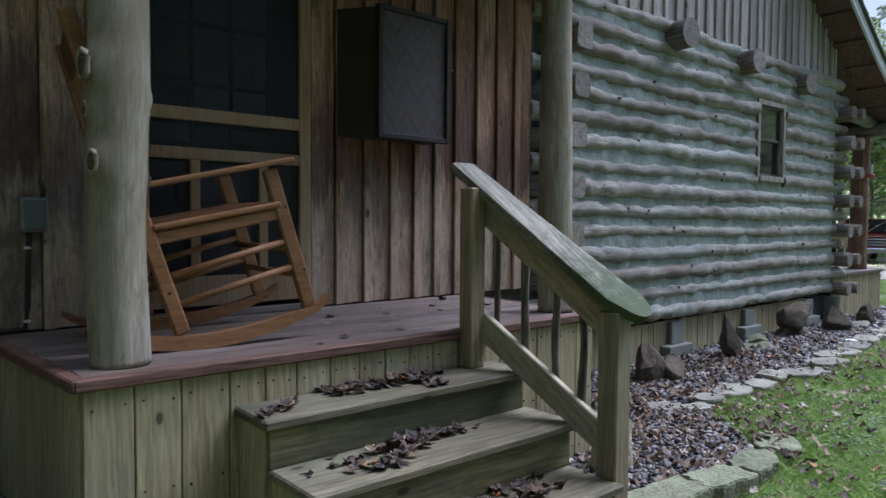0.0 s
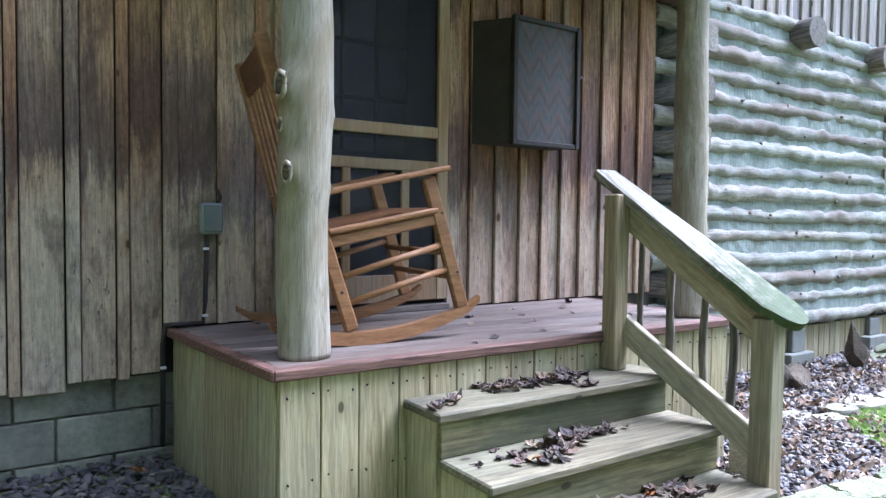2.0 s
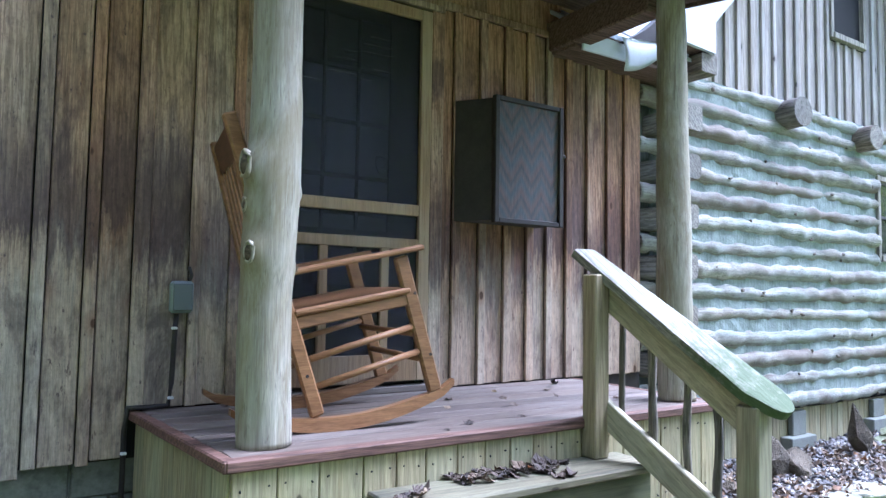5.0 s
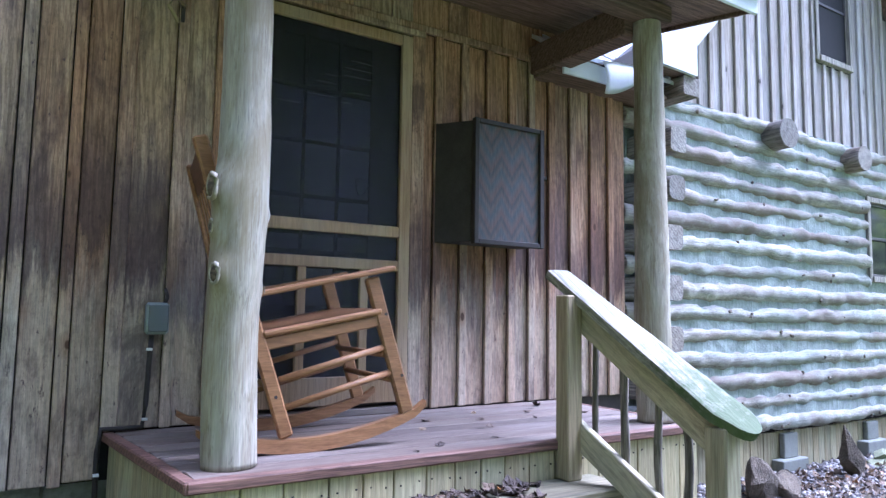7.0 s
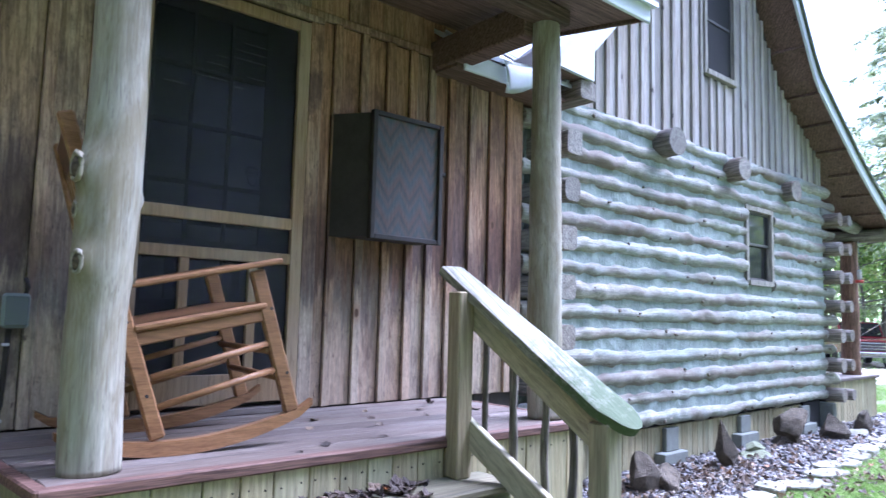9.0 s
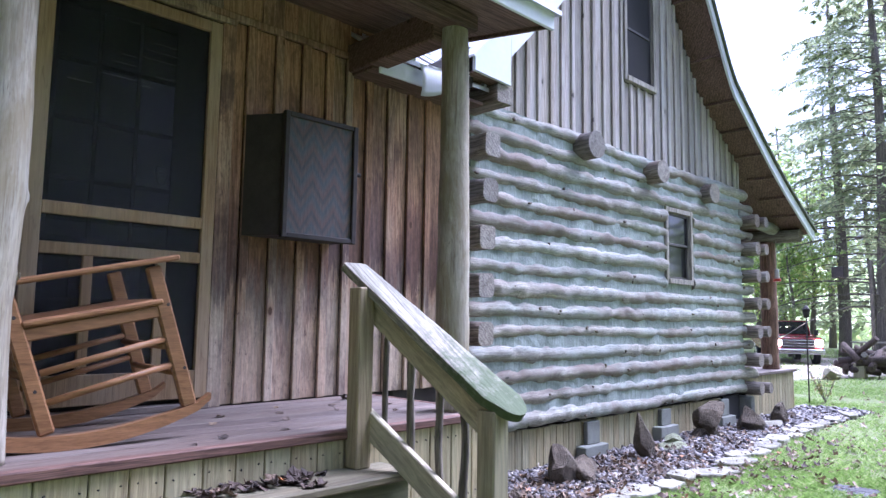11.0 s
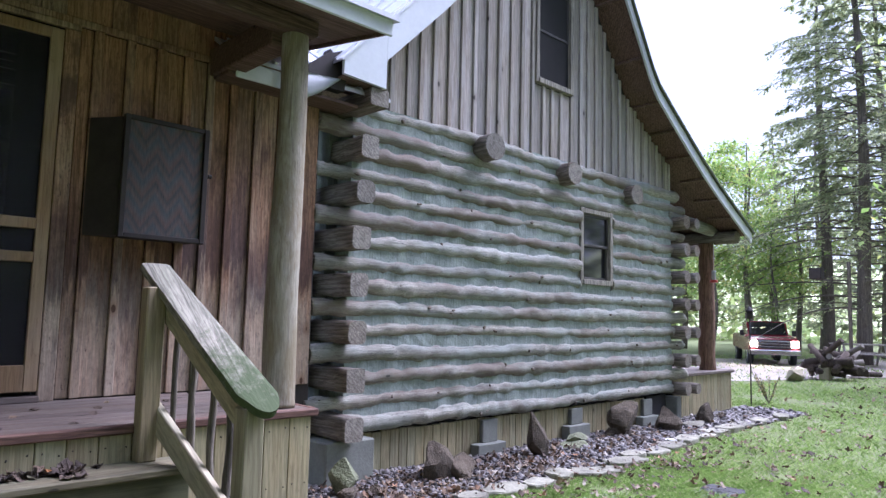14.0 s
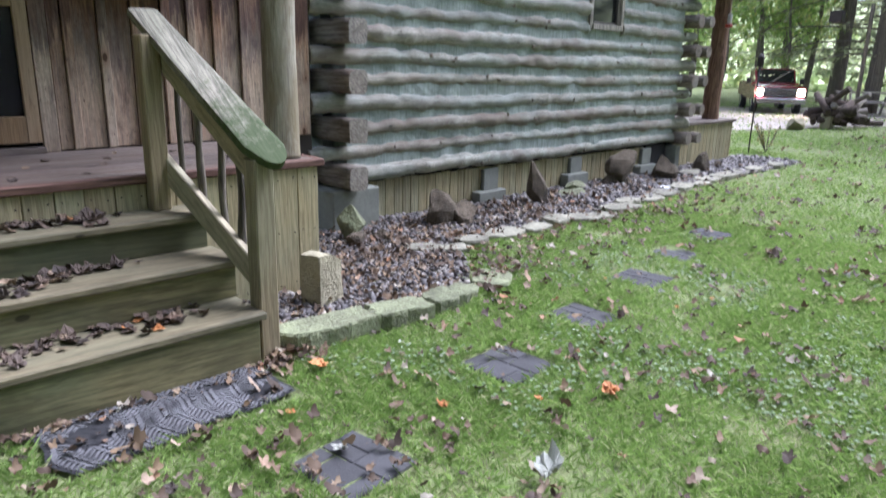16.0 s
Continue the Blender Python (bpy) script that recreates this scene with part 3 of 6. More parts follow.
for i, (y, r) in enumerate(((-0.125, 0.016), (-0.275, 0.021), (-0.435, 0.019), (-0.565, 0.02))):
    t = (0.03 - y) / 0.75
    xb = 1.70 + 0.12 * t
    zt, zb = 1.40 - 0.57 * t, 0.88 - 0.49 * t - 0.05
    pts = [(xb + 0.003 * math.sin(0.9 * k + i), y + 0.004 * math.sin(0.8 * k + 2 * i), zb + (zt - zb) * k / 9) for k in range(10)]
    part("baluster", tube(pts, r * 0.9, 9, 0.22, 9.0, 40 + i, 2), STICK, rail, "crooked grey bark-covered stick", smooth=True)

# ---- porch posts: peeled logs ----
KNOT = wood("knot_wood", (0.05, 0.036, 0.024), (0.16, 0.12, 0.08), "y", vary=0.1, grain=60, knots=False)


def porch_post(x, y, z0, z1, r, seed, label, dx=0.0, knots=6, mat=POST, eyes=(), dy=0.0, taper=0.1):
    pts = [(x + dx * k / 39 + 0.008 * math.sin(k * 0.23 + seed), y + dy * k / 39 + 0.006 * math.sin(k * 0.31), z0 + (z1 - z0) * k / 39) for k in range(40)]
    bm = tube([Vector(pts[i // 3]).lerp(Vector(pts[min(39, i // 3 + 1)]), (i % 3) / 3) for i in range(118)], lambda t: r * (1.03 - taper * t), 32, 0.05, 3.5, seed, 0)
    for v in bm.verts:
        for ez, ea, size in eyes:
            da = (math.atan2(v.co.y - y, v.co.x - x) - ea + math.pi) % (2 * math.pi) - math.pi
            w = math.exp(-((v.co.z - ez) / (1.3 * size)) ** 2 - (da * r / (0.9 * size)) ** 2)
            w2 = 0.22 * math.exp(-((v.co.z - ez) / (2.6 * size)) ** 2 - (da / 1.3) ** 2)
            v.co.x += (v.co.x - x) / r * size * 0.55 * (w + w2)
            v.co.y += (v.co.y - y) / r * size * 0.55 * (w + w2)
    post = solo("porch_post", bm, mat, label, "post", "porch posts", at=(x, y, z0))
    for ez, ea, size in eyes:
        c = Vector((x + (r * 0.985 + size * 0.61) * math.cos(ea), y + (r * 0.985 + size * 0.61) * math.sin(ea), ez))
        turn = Matrix.Translation(c) @ Matrix.Rotation(ea, 4, "Z")
        lip = [turn @ Vector((0.0, 0.42 * size * math.cos(q * 0.5236), 0.78 * size * math.sin(q * 0.5236))) for q in range(13)]
        part("knot_lip", tube(lip, lambda t, s_=size: 0.13 * s_ * (1 + 0.35 * math.sin(9 * t)), 8, 0.5, 45, seed, 0, 1.0, False), mat, post, "pale swollen lip", smooth=True)
        kb = bmesh.new()
        bmesh.ops.create_icosphere(kb, subdivisions=2, radius=size * 0.5)
        bmesh.ops.transform(kb, matrix=turn @ Matrix.Diagonal((0.4, 0.8, 1.45, 1)) @ Matrix.Translation((-0.05 * size, 0, 0)), verts=kb.verts)
        part("knot", kb, KNOT, post, "dark weathered knot hole", smooth=True)
    return post


porch_post(0.166, 0.16, FLOOR, 3.1, 0.096, 3, "pale peeled log porch post with raised knots", 0.01, 4, eyes=((1.785, radians(205), 0.058), (1.645, radians(196), 0.03), (1.472, radians(216), 0.046), (1.70, radians(345), 0.016), (1.42, radians(335), 0.014)))
porch_post(2.452, 0.15, FLOOR, 3.05, 0.096, 8, "slim peeled log porch post beside the log corner", 0.07, 4, dy=0.085, taper=0.17)

# ---- log house ----
X0, X1 = 3.6, 9.05           # the log gable wall
CORNER_OUT = 3.31
PITCH = 0.1865
WX0, WX1, WZ0, WZ1 = 6.95, 7.51, 1.79, 2.56
ck = box(X0 + 0.05, WX0 - 0.05, 1.149, 1.34, 0.40, 3.1, 0)
box(WX1 + 0.05, X1, 1.149, 1.34, 0.40, 3.1, 0, ck)
box(WX0 - 0.05, WX1 + 0.05, 1.149, 1.34, 0.40, WZ0 - 0.055, 0, ck)
box(WX0 - 0.05, WX1 + 0.05, 1.149, 1.34, WZ1 + 0.055, 3.1, 0, ck)
bmesh.ops.subdivide_edges(ck, edges=[e for e in ck.edges if e.calc_length() > 0.3], cuts=40, use_grid_fill=True)
for v in ck.verts:
    if v.co.y < 1.2:
        v.co.y += 0.012 * noise.noise(v.co * 5.0) + 0.007 * noise.noise(v.co * 15.0)
loghouse = solo("wall_logs", ck, CHINK, "log wall with grey chinking between peeled logs", "wall", kind="structure")


LOGKNOT = wood("grey_log_knot", (0.13, 0.105, 0.08), (0.30, 0.26, 0.21), "y", vary=0.3, grain=50, knots=False)


def wall_log(xa, xb, z, seed, r=0.068, y=1.184, name="log"):
    n = max(10, int((xb - xa) / 0.03))
    pts = [(xa + (xb - xa) * k / (n - 1), y + 0.008 * noise.noise(Vector((k * 0.03, seed, 1))), z + 0.026 * noise.noise(Vector((xa + (xb - xa) * k / n * 0.7, seed * 3.3, 0)))) for k in range(n)]
    bm = tube(pts, lambda t: r * (1 + 0.13 * math.sin(t * 3 + seed * 2)), 18, 0.34, 6.5, seed, int((xb - xa) * 4.5))
    ends_ = [f for f in bm.faces if len(f.verts) == 3]
    for f in ends_:
        f.material_index = 1
    rk = random.Random(seed * 17)
    for _ in range(int((xb - xa) * 1.1)):
        i_ = rk.randrange(4, n - 4)
        a_ = radians(rk.uniform(-50, 60))
        c_ = Vector(pts[i_]) + Vector((0, -math.cos(a_), math.sin(a_))) * r * 1.0
        m_ = Matrix.Translation(c_) @ Matrix.Rotation(rk.uniform(-0.4, 0.4), 4, "Y") @ Matrix.Diagonal((rk.uniform(0.008, 0.034), 0.012, rk.uniform(0.007, 0.022), 1))
        made = bmesh.ops.create_icosphere(bm, subdivisions=2, radius=1.0, matrix=m_)
        for v in made["verts"]:
            v.co += Vector((0.3, 0.3, 0.3)) * 0.02 * noise.noise(v.co * 60)
            for f in v.link_faces:
                f.material_index = 2
    ob = part(name, bm, LOG, loghouse)
    ob.data.materials.append(LOGEND)
    ob.data.materials.append(LOGKNOT)
    return ob


for k in range(15):
    z = 0.44 + PITCH * k
    xa = CORNER_OUT + 0.04 * noise.noise(Vector((k * 1.7, 0, 0))) if k % 2 else X0 + 0.03
    xb = X1 + (0.36 if k % 2 else 0.16)
    if WZ0 - 0.07 < z < WZ1 + 0.07:
        wall_log(xa, WX0 - 0.045, z, k + 1)
        wall_log(WX1 + 0.045, xb, z, k + 31)
    else:
        wall_log(xa, xb, z, k + 1)

sidewall = solo("wall_log_side", box(X0 - 0.04, X0 + 0.12, 1.35, 7.0, 0.33, 3.1, 0), CHINK, "side log wall of the cabin seen at its corner", "wall", kind="structure")
for k in range(8):
    z = 0.437 + 0.3733 * k if k < 7 else 3.035
    xk = X0 + (0.0, 0.0, 0.0, 0.0, 0.01, 0.03, 0.07, 0.02)[k]
    hk = 0.092 if k < 7 else 0.07
    yo = 0.915 + 0.02 * noise.noise(Vector((k * 2.1, 3, 0))) if k < 7 else 0.76
    r = 0.112 + 0.008 * math.sin(k * 2.2)
    pts = line((xk, yo, z), (xk, 3.4, z), 40)
    bm = tube(pts, r, 24, 0.12, 3.0, 60 + k, 5)
    for v in bm.verts:   # roughly hewn square
        v.co.x = xk + max(-0.088, min(0.088, v.co.x - xk)) + 0.006 * noise.noise(v.co * 9)
        v.co.z = z + max(-hk, min(hk, v.co.z - z)) + 0.006 * noise.noise(v.co * 9 + Vector((3, 0, 0)))
    for f in bm.faces:
        if len(f.verts) == 3:
            f.material_index = 1
    part("log", bm, LOG_Y, sidewall).data.materials.append(LOGEND)
farside = solo("wall_log_far", box(X1 + 0.02, X1 + 0.16, 1.35, 7.0, 0.33, 3.1, 0), CHINK, "far side log wall of the cabin", "wall", kind="structure")
for k in range(7):
    z = 0.437 + 0.3733 * k
    part("log", tube(line((X1 + 0.33, 0.93, z), (X1 + 0.33, 3.0, z), 24), 0.075, 12, 0.12, 3, 80 + k, 3), LOG_Y, farside)
    part("log", tube(line((X1 + 0.10, 0.96, z), (X1 + 0.10, 3.0, z), 24), 0.088, 12, 0.12, 3, 90 + k, 3), LOG_Y, farside)
# floor joist ends that stick out under the gable
for i, (jx, jy, jz, jr) in enumerate(((5.235, 0.955, 2.982, 0.132), (6.575, 0.965, 2.938, 0.122), (7.97, 1.01, 2.895, 0.12))):
    jb = tube(line((jx - 0.02, jy, jz), (jx + 0.02, 1.6, jz), 16), jr, 20, 0.07, 3, 100 + i, 1)
    for f in jb.faces:
        if len(f.verts) == 3:
            f.material_index = 1
    solo("log_end", jb, LOG_Y, "sawn round log joist end under the gable boards", "log", "joist ends").data.materials.append(LOGEND)

# ---- gable above the logs ----
RIDGE_X, RIDGE_Z = 6.33, 6.48
RAKE = ((6.33, 6.48), (7.374, 4.937), (7.814, 4.285), (7.953, 4.125), (8.21, 3.955), (8.432, 3.812), (8.818, 3.568), (9.228, 3.318), (9.662, 3.082), (10.123, 2.857), (10.80, 2.53))


def roof_z(x):
    """Lower edge of the rake: steep, with flatter flares at both eaves."""
    if x < 4.4:
        return 4.09 - 1.0 * (4.4 - x)
    if x < RIDGE_X:
        return 4.09 + (RIDGE_Z - 4.09) / (RIDGE_X - 4.4) * (x - 4.4)
    for (xa, za), (xb_, zb_) in zip(RAKE, RAKE[1:]):
        if x <= xb_ + 1e-6:
            break
    return za + (zb_ - za) * (x - xa) / (xb_ - xa)


gable = solo("wall_gable", prism([(3.75, 3.0), (X1, 2.95), (X1, roof_z(X1) + 0.03), (8.21, roof_z(8.21) + 0.03), (7.95, roof_z(7.95) + 0.03), (RIDGE_X, RIDGE_Z + 0.05), (4.4, roof_z(4.4) + 0.2), (3.75, roof_z(3.75) + 0.2)], "y", 1.18, 1.3), BLACK, "grey weathered board and batten gable wall", "wall", kind="structure")
UX0, UX1, UZ0, UZ1 = 6.12, 6.70, 3.95, 5.05
x, odd = 3.72, 0
while x < X1 - 0.02:
    w = 0.052 if odd else random.uniform(0.10, 0.15)
    w = min(w, X1 - x)
    xm = x + w / 2
    zb = (3.10 if xm < 5.2 else 2.99 if xm < 7.9 else 2.86) + random.uniform(-0.008, 0.008)
    zt = min(roof_z(x), roof_z(x + w)) + 0.06
    pieces = [(zb, zt)]
    if UX0 - 0.06 < xm < UX1 + 0.06:
        pieces = [(zb, UZ0 - 0.07), (UZ1 + 0.07, zt)]
    for za, zc in pieces:
        if zc - za > 0.03:
            board(x, x + w, za, zc, 0.035 + (0.022 if odd else 0.0), GABLE, gable, y=1.18 + 0.03, name="batten" if odd else "board")
    x += w
    odd = 1 - odd


def glass_mat(name, tone=(0.012, 0.014, 0.016), rough=0.06, ior=1.6):
    m, nt, bs = material(name)
    bs.inputs["Base Color"].default_value = (*tone, 1)
    bs.inputs["Roughness"].default_value = rough
    bs.inputs["IOR"].default_value = ior
    bs.inputs["Specular IOR Level"].default_value = 0.5
    n = tex_noise(nt, coords(nt, (1, 1, 1)), 3.0, 2, 0.5)
    bump(nt, bs, n, 0.02, 0.01)
    return m


PANE = glass_mat("window_pane")
DOORPANE = glass_mat("door_pane", (0.012, 0.011, 0.012), 0.03, 1.48)
FRAME = wood("window_trim", (0.30, 0.28, 0.23), (0.45, 0.42, 0.36), "z", vary=0.1, grain=60, knots=False)
SASH = plain("dark_sash", (0.05, 0.045, 0.04), 0.5, var=0.3)


def window(name, x0, x1, z0, z1, y, label):
    w = thing(name, (x0, y, z0), label, "window", kind="structure")
    t = 0.055
    part("window_frame", box(x0 - t, x0, y, y + 0.1, z0 - t, z1 + t, 0.004), FRAME, w)
    part("window_frame", box(x1, x1 + t, y, y + 0.1, z0 - t, z1 + t, 0.004), FRAME, w)
    part("window_frame", box(x0, x1, y + 0.003, y + 0.1, z1, z1 + t, 0.004), FRAME, w)
    part("window_sill", box(x0 - 0.01, x1 + 0.01, y - 0.015, y + 0.1, z0 - t - 0.005, z0, 0.004), FRAME, w)
    zm = (z0 + z1) / 2
    for za, zc, yo in ((zm, z1, 0.035), (z0, zm + 0.03, 0.055)):
        s = box(x0, x0 + 0.03, y + yo, y + yo + 0.03, za, zc, 0.003)
        box(x1 - 0.03, x1, y + yo, y + yo + 0.03, za, zc, 0.003, s)
        box(x0 + 0.03, x1 - 0.03, y + yo, y + yo + 0.03, zc - 0.03, zc, 0.003, s)
        box(x0 + 0.03, x1 - 0.03, y + yo, y + yo + 0.03, za, za + 0.03, 0.003, s)
        sash = part("sash", s, SASH, w)
        part("pane", box(x0 + 0.025, x1 - 0.025, y + yo + 0.012, y + yo + 0.018, za + 0.025, zc - 0.025, 0), PANE, sash)
    return w


window("window_1", WX0, WX1, WZ0, WZ1, 1.12, "double-hung window with pale trim set in the log wall")
window("window_2", UX0, UX1, UZ0, UZ1, 1.135, "tall double-hung window in the board gable")

# ---- main roof: shingles, soffit boards and white rake ----
def roof_strip(xa, xb, n, ya, yb_, off, thick):
    bm = bmesh.new()
    xs_ = [xa + (xb - xa) * i / n for i in range(n + 1)]
    pts = [(x_, roof_z(x_) + off) for x_ in xs_] + [(x_, roof_z(x_) + off + thick) for x_ in reversed(xs_)]
    for i in range(n):
        prism([pts[i], pts[i + 1], pts[2 * n - i], pts[2 * n + 1 - i]], "y", ya, yb_, bm)
    bmesh.ops.remove_doubles(bm, verts=bm.verts, dist=0.0005)
    return bm


roof = thing("roof", (RIDGE_X, 3.0, RIDGE_Z), "steep shingled cabin roof with white rake boards", "roof", kind="structure")
part("roof_deck", roof_strip(3.30, RIDGE_X, 20, 0.77, 7.4, 0.24, 0.05), CEIL, roof, "brown soffit boards")
part("roof_deck", roof_strip(RIDGE_X, 10.70, 30, 0.77, 7.4, 0.05, 0.05), CEIL, roof)
part("roofing", roof_strip(3.22, RIDGE_X + 0.02, 20, 0.72, 7.5, 0.31, 0.02), TIN, roof, "bright ribbed metal roofing")
for k in range(14):
    part("rib", roof_strip(3.22, RIDGE_X, 12, 0.80 + 0.45 * k, 0.83 + 0.45 * k, 0.331, 0.022), TIN, roof)
part("shingles", roof_strip(RIDGE_X, 10.78, 30, 0.70, 7.5, 0.115, 0.03), SHINGLE, roof, "dark mossy shingles")
part("rake_board", roof_strip(3.662, RIDGE_X, 20, 0.735, 0.765, -0.01, 0.315), WHITE, roof, "wide white metal rake board")
part("rake_board", roof_strip(RIDGE_X, 10.74, 40, 0.735, 0.765, -0.03, 0.14), WHITE, roof)
part("eave_return", prism([(3.25, 3.13), (3.66, 3.11), (3.66, 3.655), (3.25, 3.26)], "y", 0.735, 0.765), WHITE, roof)
part("eave_soffit", box(3.27, 3.66, 0.77, 1.12, 3.12, 3.14, 0.003), CEIL, roof)
xx = 3.9
while xx < 10.6:
    if xx > RIDGE_X:
        part("soffit_board", beam((xx, 0.78, roof_z(xx) + 0.04), (xx, 1.16, roof_z(xx) + 0.04), 0.05, 0.03, 0.003), CEIL, roof)
    xx += 0.42

# front porch of the log house, at its far end
fp = thing("front_porch", (10, 2, 0), "pine-clad front porch at the far end of the cabin", "porch", kind="structure")
part("deck", box(9.12, 10.99, 1.13, 6.9, 0.575, 0.617, 0.006), DECK, fp)
xb = 9.14
while xb < 10.85:
    part("skirt_board", box(xb, xb + 0.108, 1.17, 1.19, -0.05, 0.573, 0.003), PINE, fp)
    xb += 0.111
# black filler block, painted shade below this deck
part("frame", box(9.2, 10.9, 1.2, 6.8, -0.05, 0.565, 0), BLACK, fp)
part("skirt_board", box(10.93, 10.955, 1.17, 6.9, -0.05, 0.573, 0.003), PINE, fp)
REDPOST = wood("reddish_post", (0.16, 0.09, 0.06), (0.29, 0.18, 0.13), "z", vary=0.1, grain=40, rough=0.75, knots=False)
porch_post(10.52, 1.34, 0.617, 2.52, 0.118, 21, "reddish peeled log post on the front porch", 0.0, 3, REDPOST)
solo("porch_beam", tube(line((10.52, 0.86, 2.60), (10.52, 7.0, 2.60), 20), 0.10, 12, 0.06, 3, 110, 2), LOG_Y, "round log beam carrying the porch roof", "beam")
solo("porch_beam", tube(line((9.0, 1.22, 2.80), (10.5, 1.22, 2.70), 20), 0.085, 12, 0.08, 3, 111, 2), LOG, "round log tie beam under the porch roof", "beam")

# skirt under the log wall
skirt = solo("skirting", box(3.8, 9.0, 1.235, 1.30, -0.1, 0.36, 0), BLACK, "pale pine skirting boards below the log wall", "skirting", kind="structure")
x = 3.9
while x < 8.42:
    w = random.uniform(0.085, 0.11)
    part("board", box(x + 0.002, x + w - 0.002, 1.205 + random.uniform(-0.003, 0.003), 1.232, -0.05, 0.345 + random.uniform(-0.005, 0.005), 0.003), PINE, skirt)
    x += w
# the crawl opening is a flat panel with its inner shade as colour
part("access_door", box(8.47, 8.98, 1.20, 1.23, -0.04, 0.36, 0.004), BLACK, skirt, "black panel painted for the shade in the crawl space opening")
pier = solo("pier", box(3.42, 3.89, 1.02, 1.5, -0.1, 0.335, 0.01), BLOCK, "grey concrete block pier under the log corner", "pier", "block piers")
for px, pz in ((5.20, 0.12), (6.65, 0.16), (8.20, 0.13)):
    solo("pier", box(px, px + 0.4, 1.09, 1.2, -0.1, pz, 0.008), BLOCK, "grey concrete block lying against the skirting", "pier", "block piers")
    solo("pier", box(px + 0.12, px + 0.34, 1.15, 1.2, pz, 0.335, 0.008), BLOCK, "grey block post in the skirting", "pier", "block piers")
solo("pier", box(9.02, 9.14, 1.06, 1.5, -0.1, 0.335, 0.01), BLOCK, "grey concrete block pier at the wall end", "pier", "block piers")

# ---- porch roof ----
proof = thing("porch_roof", (1.2, 0.5, 3.2), "low porch roof with dark board ceiling and white eave", "roof", kind="structure")
def pz(y):
    return 3.10 + 0.16 * (y + 0.17)


PRX0, PRX1 = -0.3, 2.93
bm = prism([(-0.17, pz(-0.17)), (WALL + 0.4, pz(WALL + 0.4)), (WALL + 0.4, pz(WALL + 0.4) + 0.04), (-0.17, pz(-0.17) + 0.04)], "x", PRX0, PRX1)
part("ceiling", bm, CEIL, proof, "dark brown ceiling boards")
bm = prism([(-0.23, pz(-0.23) + 0.06), (WALL + 0.4, pz(WALL + 0.4) + 0.06), (WALL + 0.4, pz(WALL + 0.4) + 0.09), (-0.23, pz(-0.23) + 0.09)], "x", PRX0 - 0.04, PRX1 + 0.05)
part("roofing", bm, TIN, proof, "light metal roofing")
part("fascia", box(PRX0, PRX1 + 0.02, -0.195, -0.172, 3.06, 3.17, 0.004), WHITE, proof, "white eave fascia")
part("fascia", beam((PRX1 + 0.012, -0.16, 3.14), (PRX1 + 0.012, WALL + 0.4, pz(WALL + 0.4) + 0.03), 0.02, 0.12, 0.003), CEIL, proof)
part("beam", box(-0.3, 2.62, 0.13, 0.27, 3.045, 3.14, 0.008), CEIL, proof, "dark timber eave beam")
part("beam", box(2.37, 2.52, 0.27, WALL, 2.965, 3.16, 0.008), CEIL, proof, "dark timber side beam")

# lower eave right of the porch, with its tin roof
eave = thing("lower_eave", (2.8, 0.9, 2.95), "low tin roof eave with white fascia and loose flashing", "roof", kind="structure")
part("fascia", box(2.45, 2.97, 0.86, 0.88, 2.925, 3.045, 0.004), WHITE, eave, "white metal fascia")
part("soffit", box(2.40, 3.5, 0.882, 1.4, 2.945, 2.97, 0.003), CEIL, eave)
part("tin_roof", prism([(0.85, 3.05), (2.73, 4.31), (2.73, 4.34), (0.85, 3.08)], "x", 2.40, 3.8), TIN, eave, "bright ribbed tin roofing")
for rx in (2.5, 2.75, 3.0, 3.25, 3.5):
    part("rib", beam((rx, 0.86, 3.095), (rx, 2.71, 4.335), 0.03, 0.025, 0.003), TIN, eave)
fl = bmesh.new()
rows_ = []
for i in range(13):
    u = i / 12
    xf = 2.78 + 0.50 * u
    zt = 3.075 + 0.04 * u
    zb_ = 2.835 + 0.275 * u ** 1.7
    rows_.append([fl.verts.new((xf, 0.835 - 0.035 * math.sin(2.6 * k / 6) * (1 - 0.5 * u), zt + (zb_ - zt) * k / 6)) for k in range(7)])
for ra, rb in zip(rows_, rows_[1:]):
    for i in range(6):
        fl.faces.new((ra[i], ra[i + 1], rb[i + 1], rb[i]))
bmesh.ops.solidify(fl, geom=fl.faces[:], thickness=0.003)
part("flashing", fl, WHITE, eave, "bent loose white flashing sheet", smooth=True)
part("gutter_end", prism([(2.78, 3.04), (2.9, 3.10), (3.03, 3.18), (3.18, 3.30), (3.19, 3.33), (3.22, 3.31), (3.33, 3.36), (3.345, 3.13), (3.33, 3.03), (2.98, 3.03)], "y", 0.842, 0.93), DARKWOOD, eave, "dark torn gutter end")

# ---- screen door ----
SCREEN_M, snt, sbs = material("insect_screen")
sbs.inputs["Base Color"].default_value = (0.012, 0.012, 0.016, 1)
sbs.inputs["Roughness"].default_value = 0.6
tr = snt.nodes.new("ShaderNodeBsdfTransparent")
ms = snt.nodes.new("ShaderNodeMixShader")
ms.inputs[0].default_value = 0.5
snt.links.new(tr.outputs[0], ms.inputs[1])
snt.links.new(sbs.outputs[0], ms.inputs[2])
snt.links.new(ms.outputs[0], snt.nodes["Material Output"].inputs["Surface"])

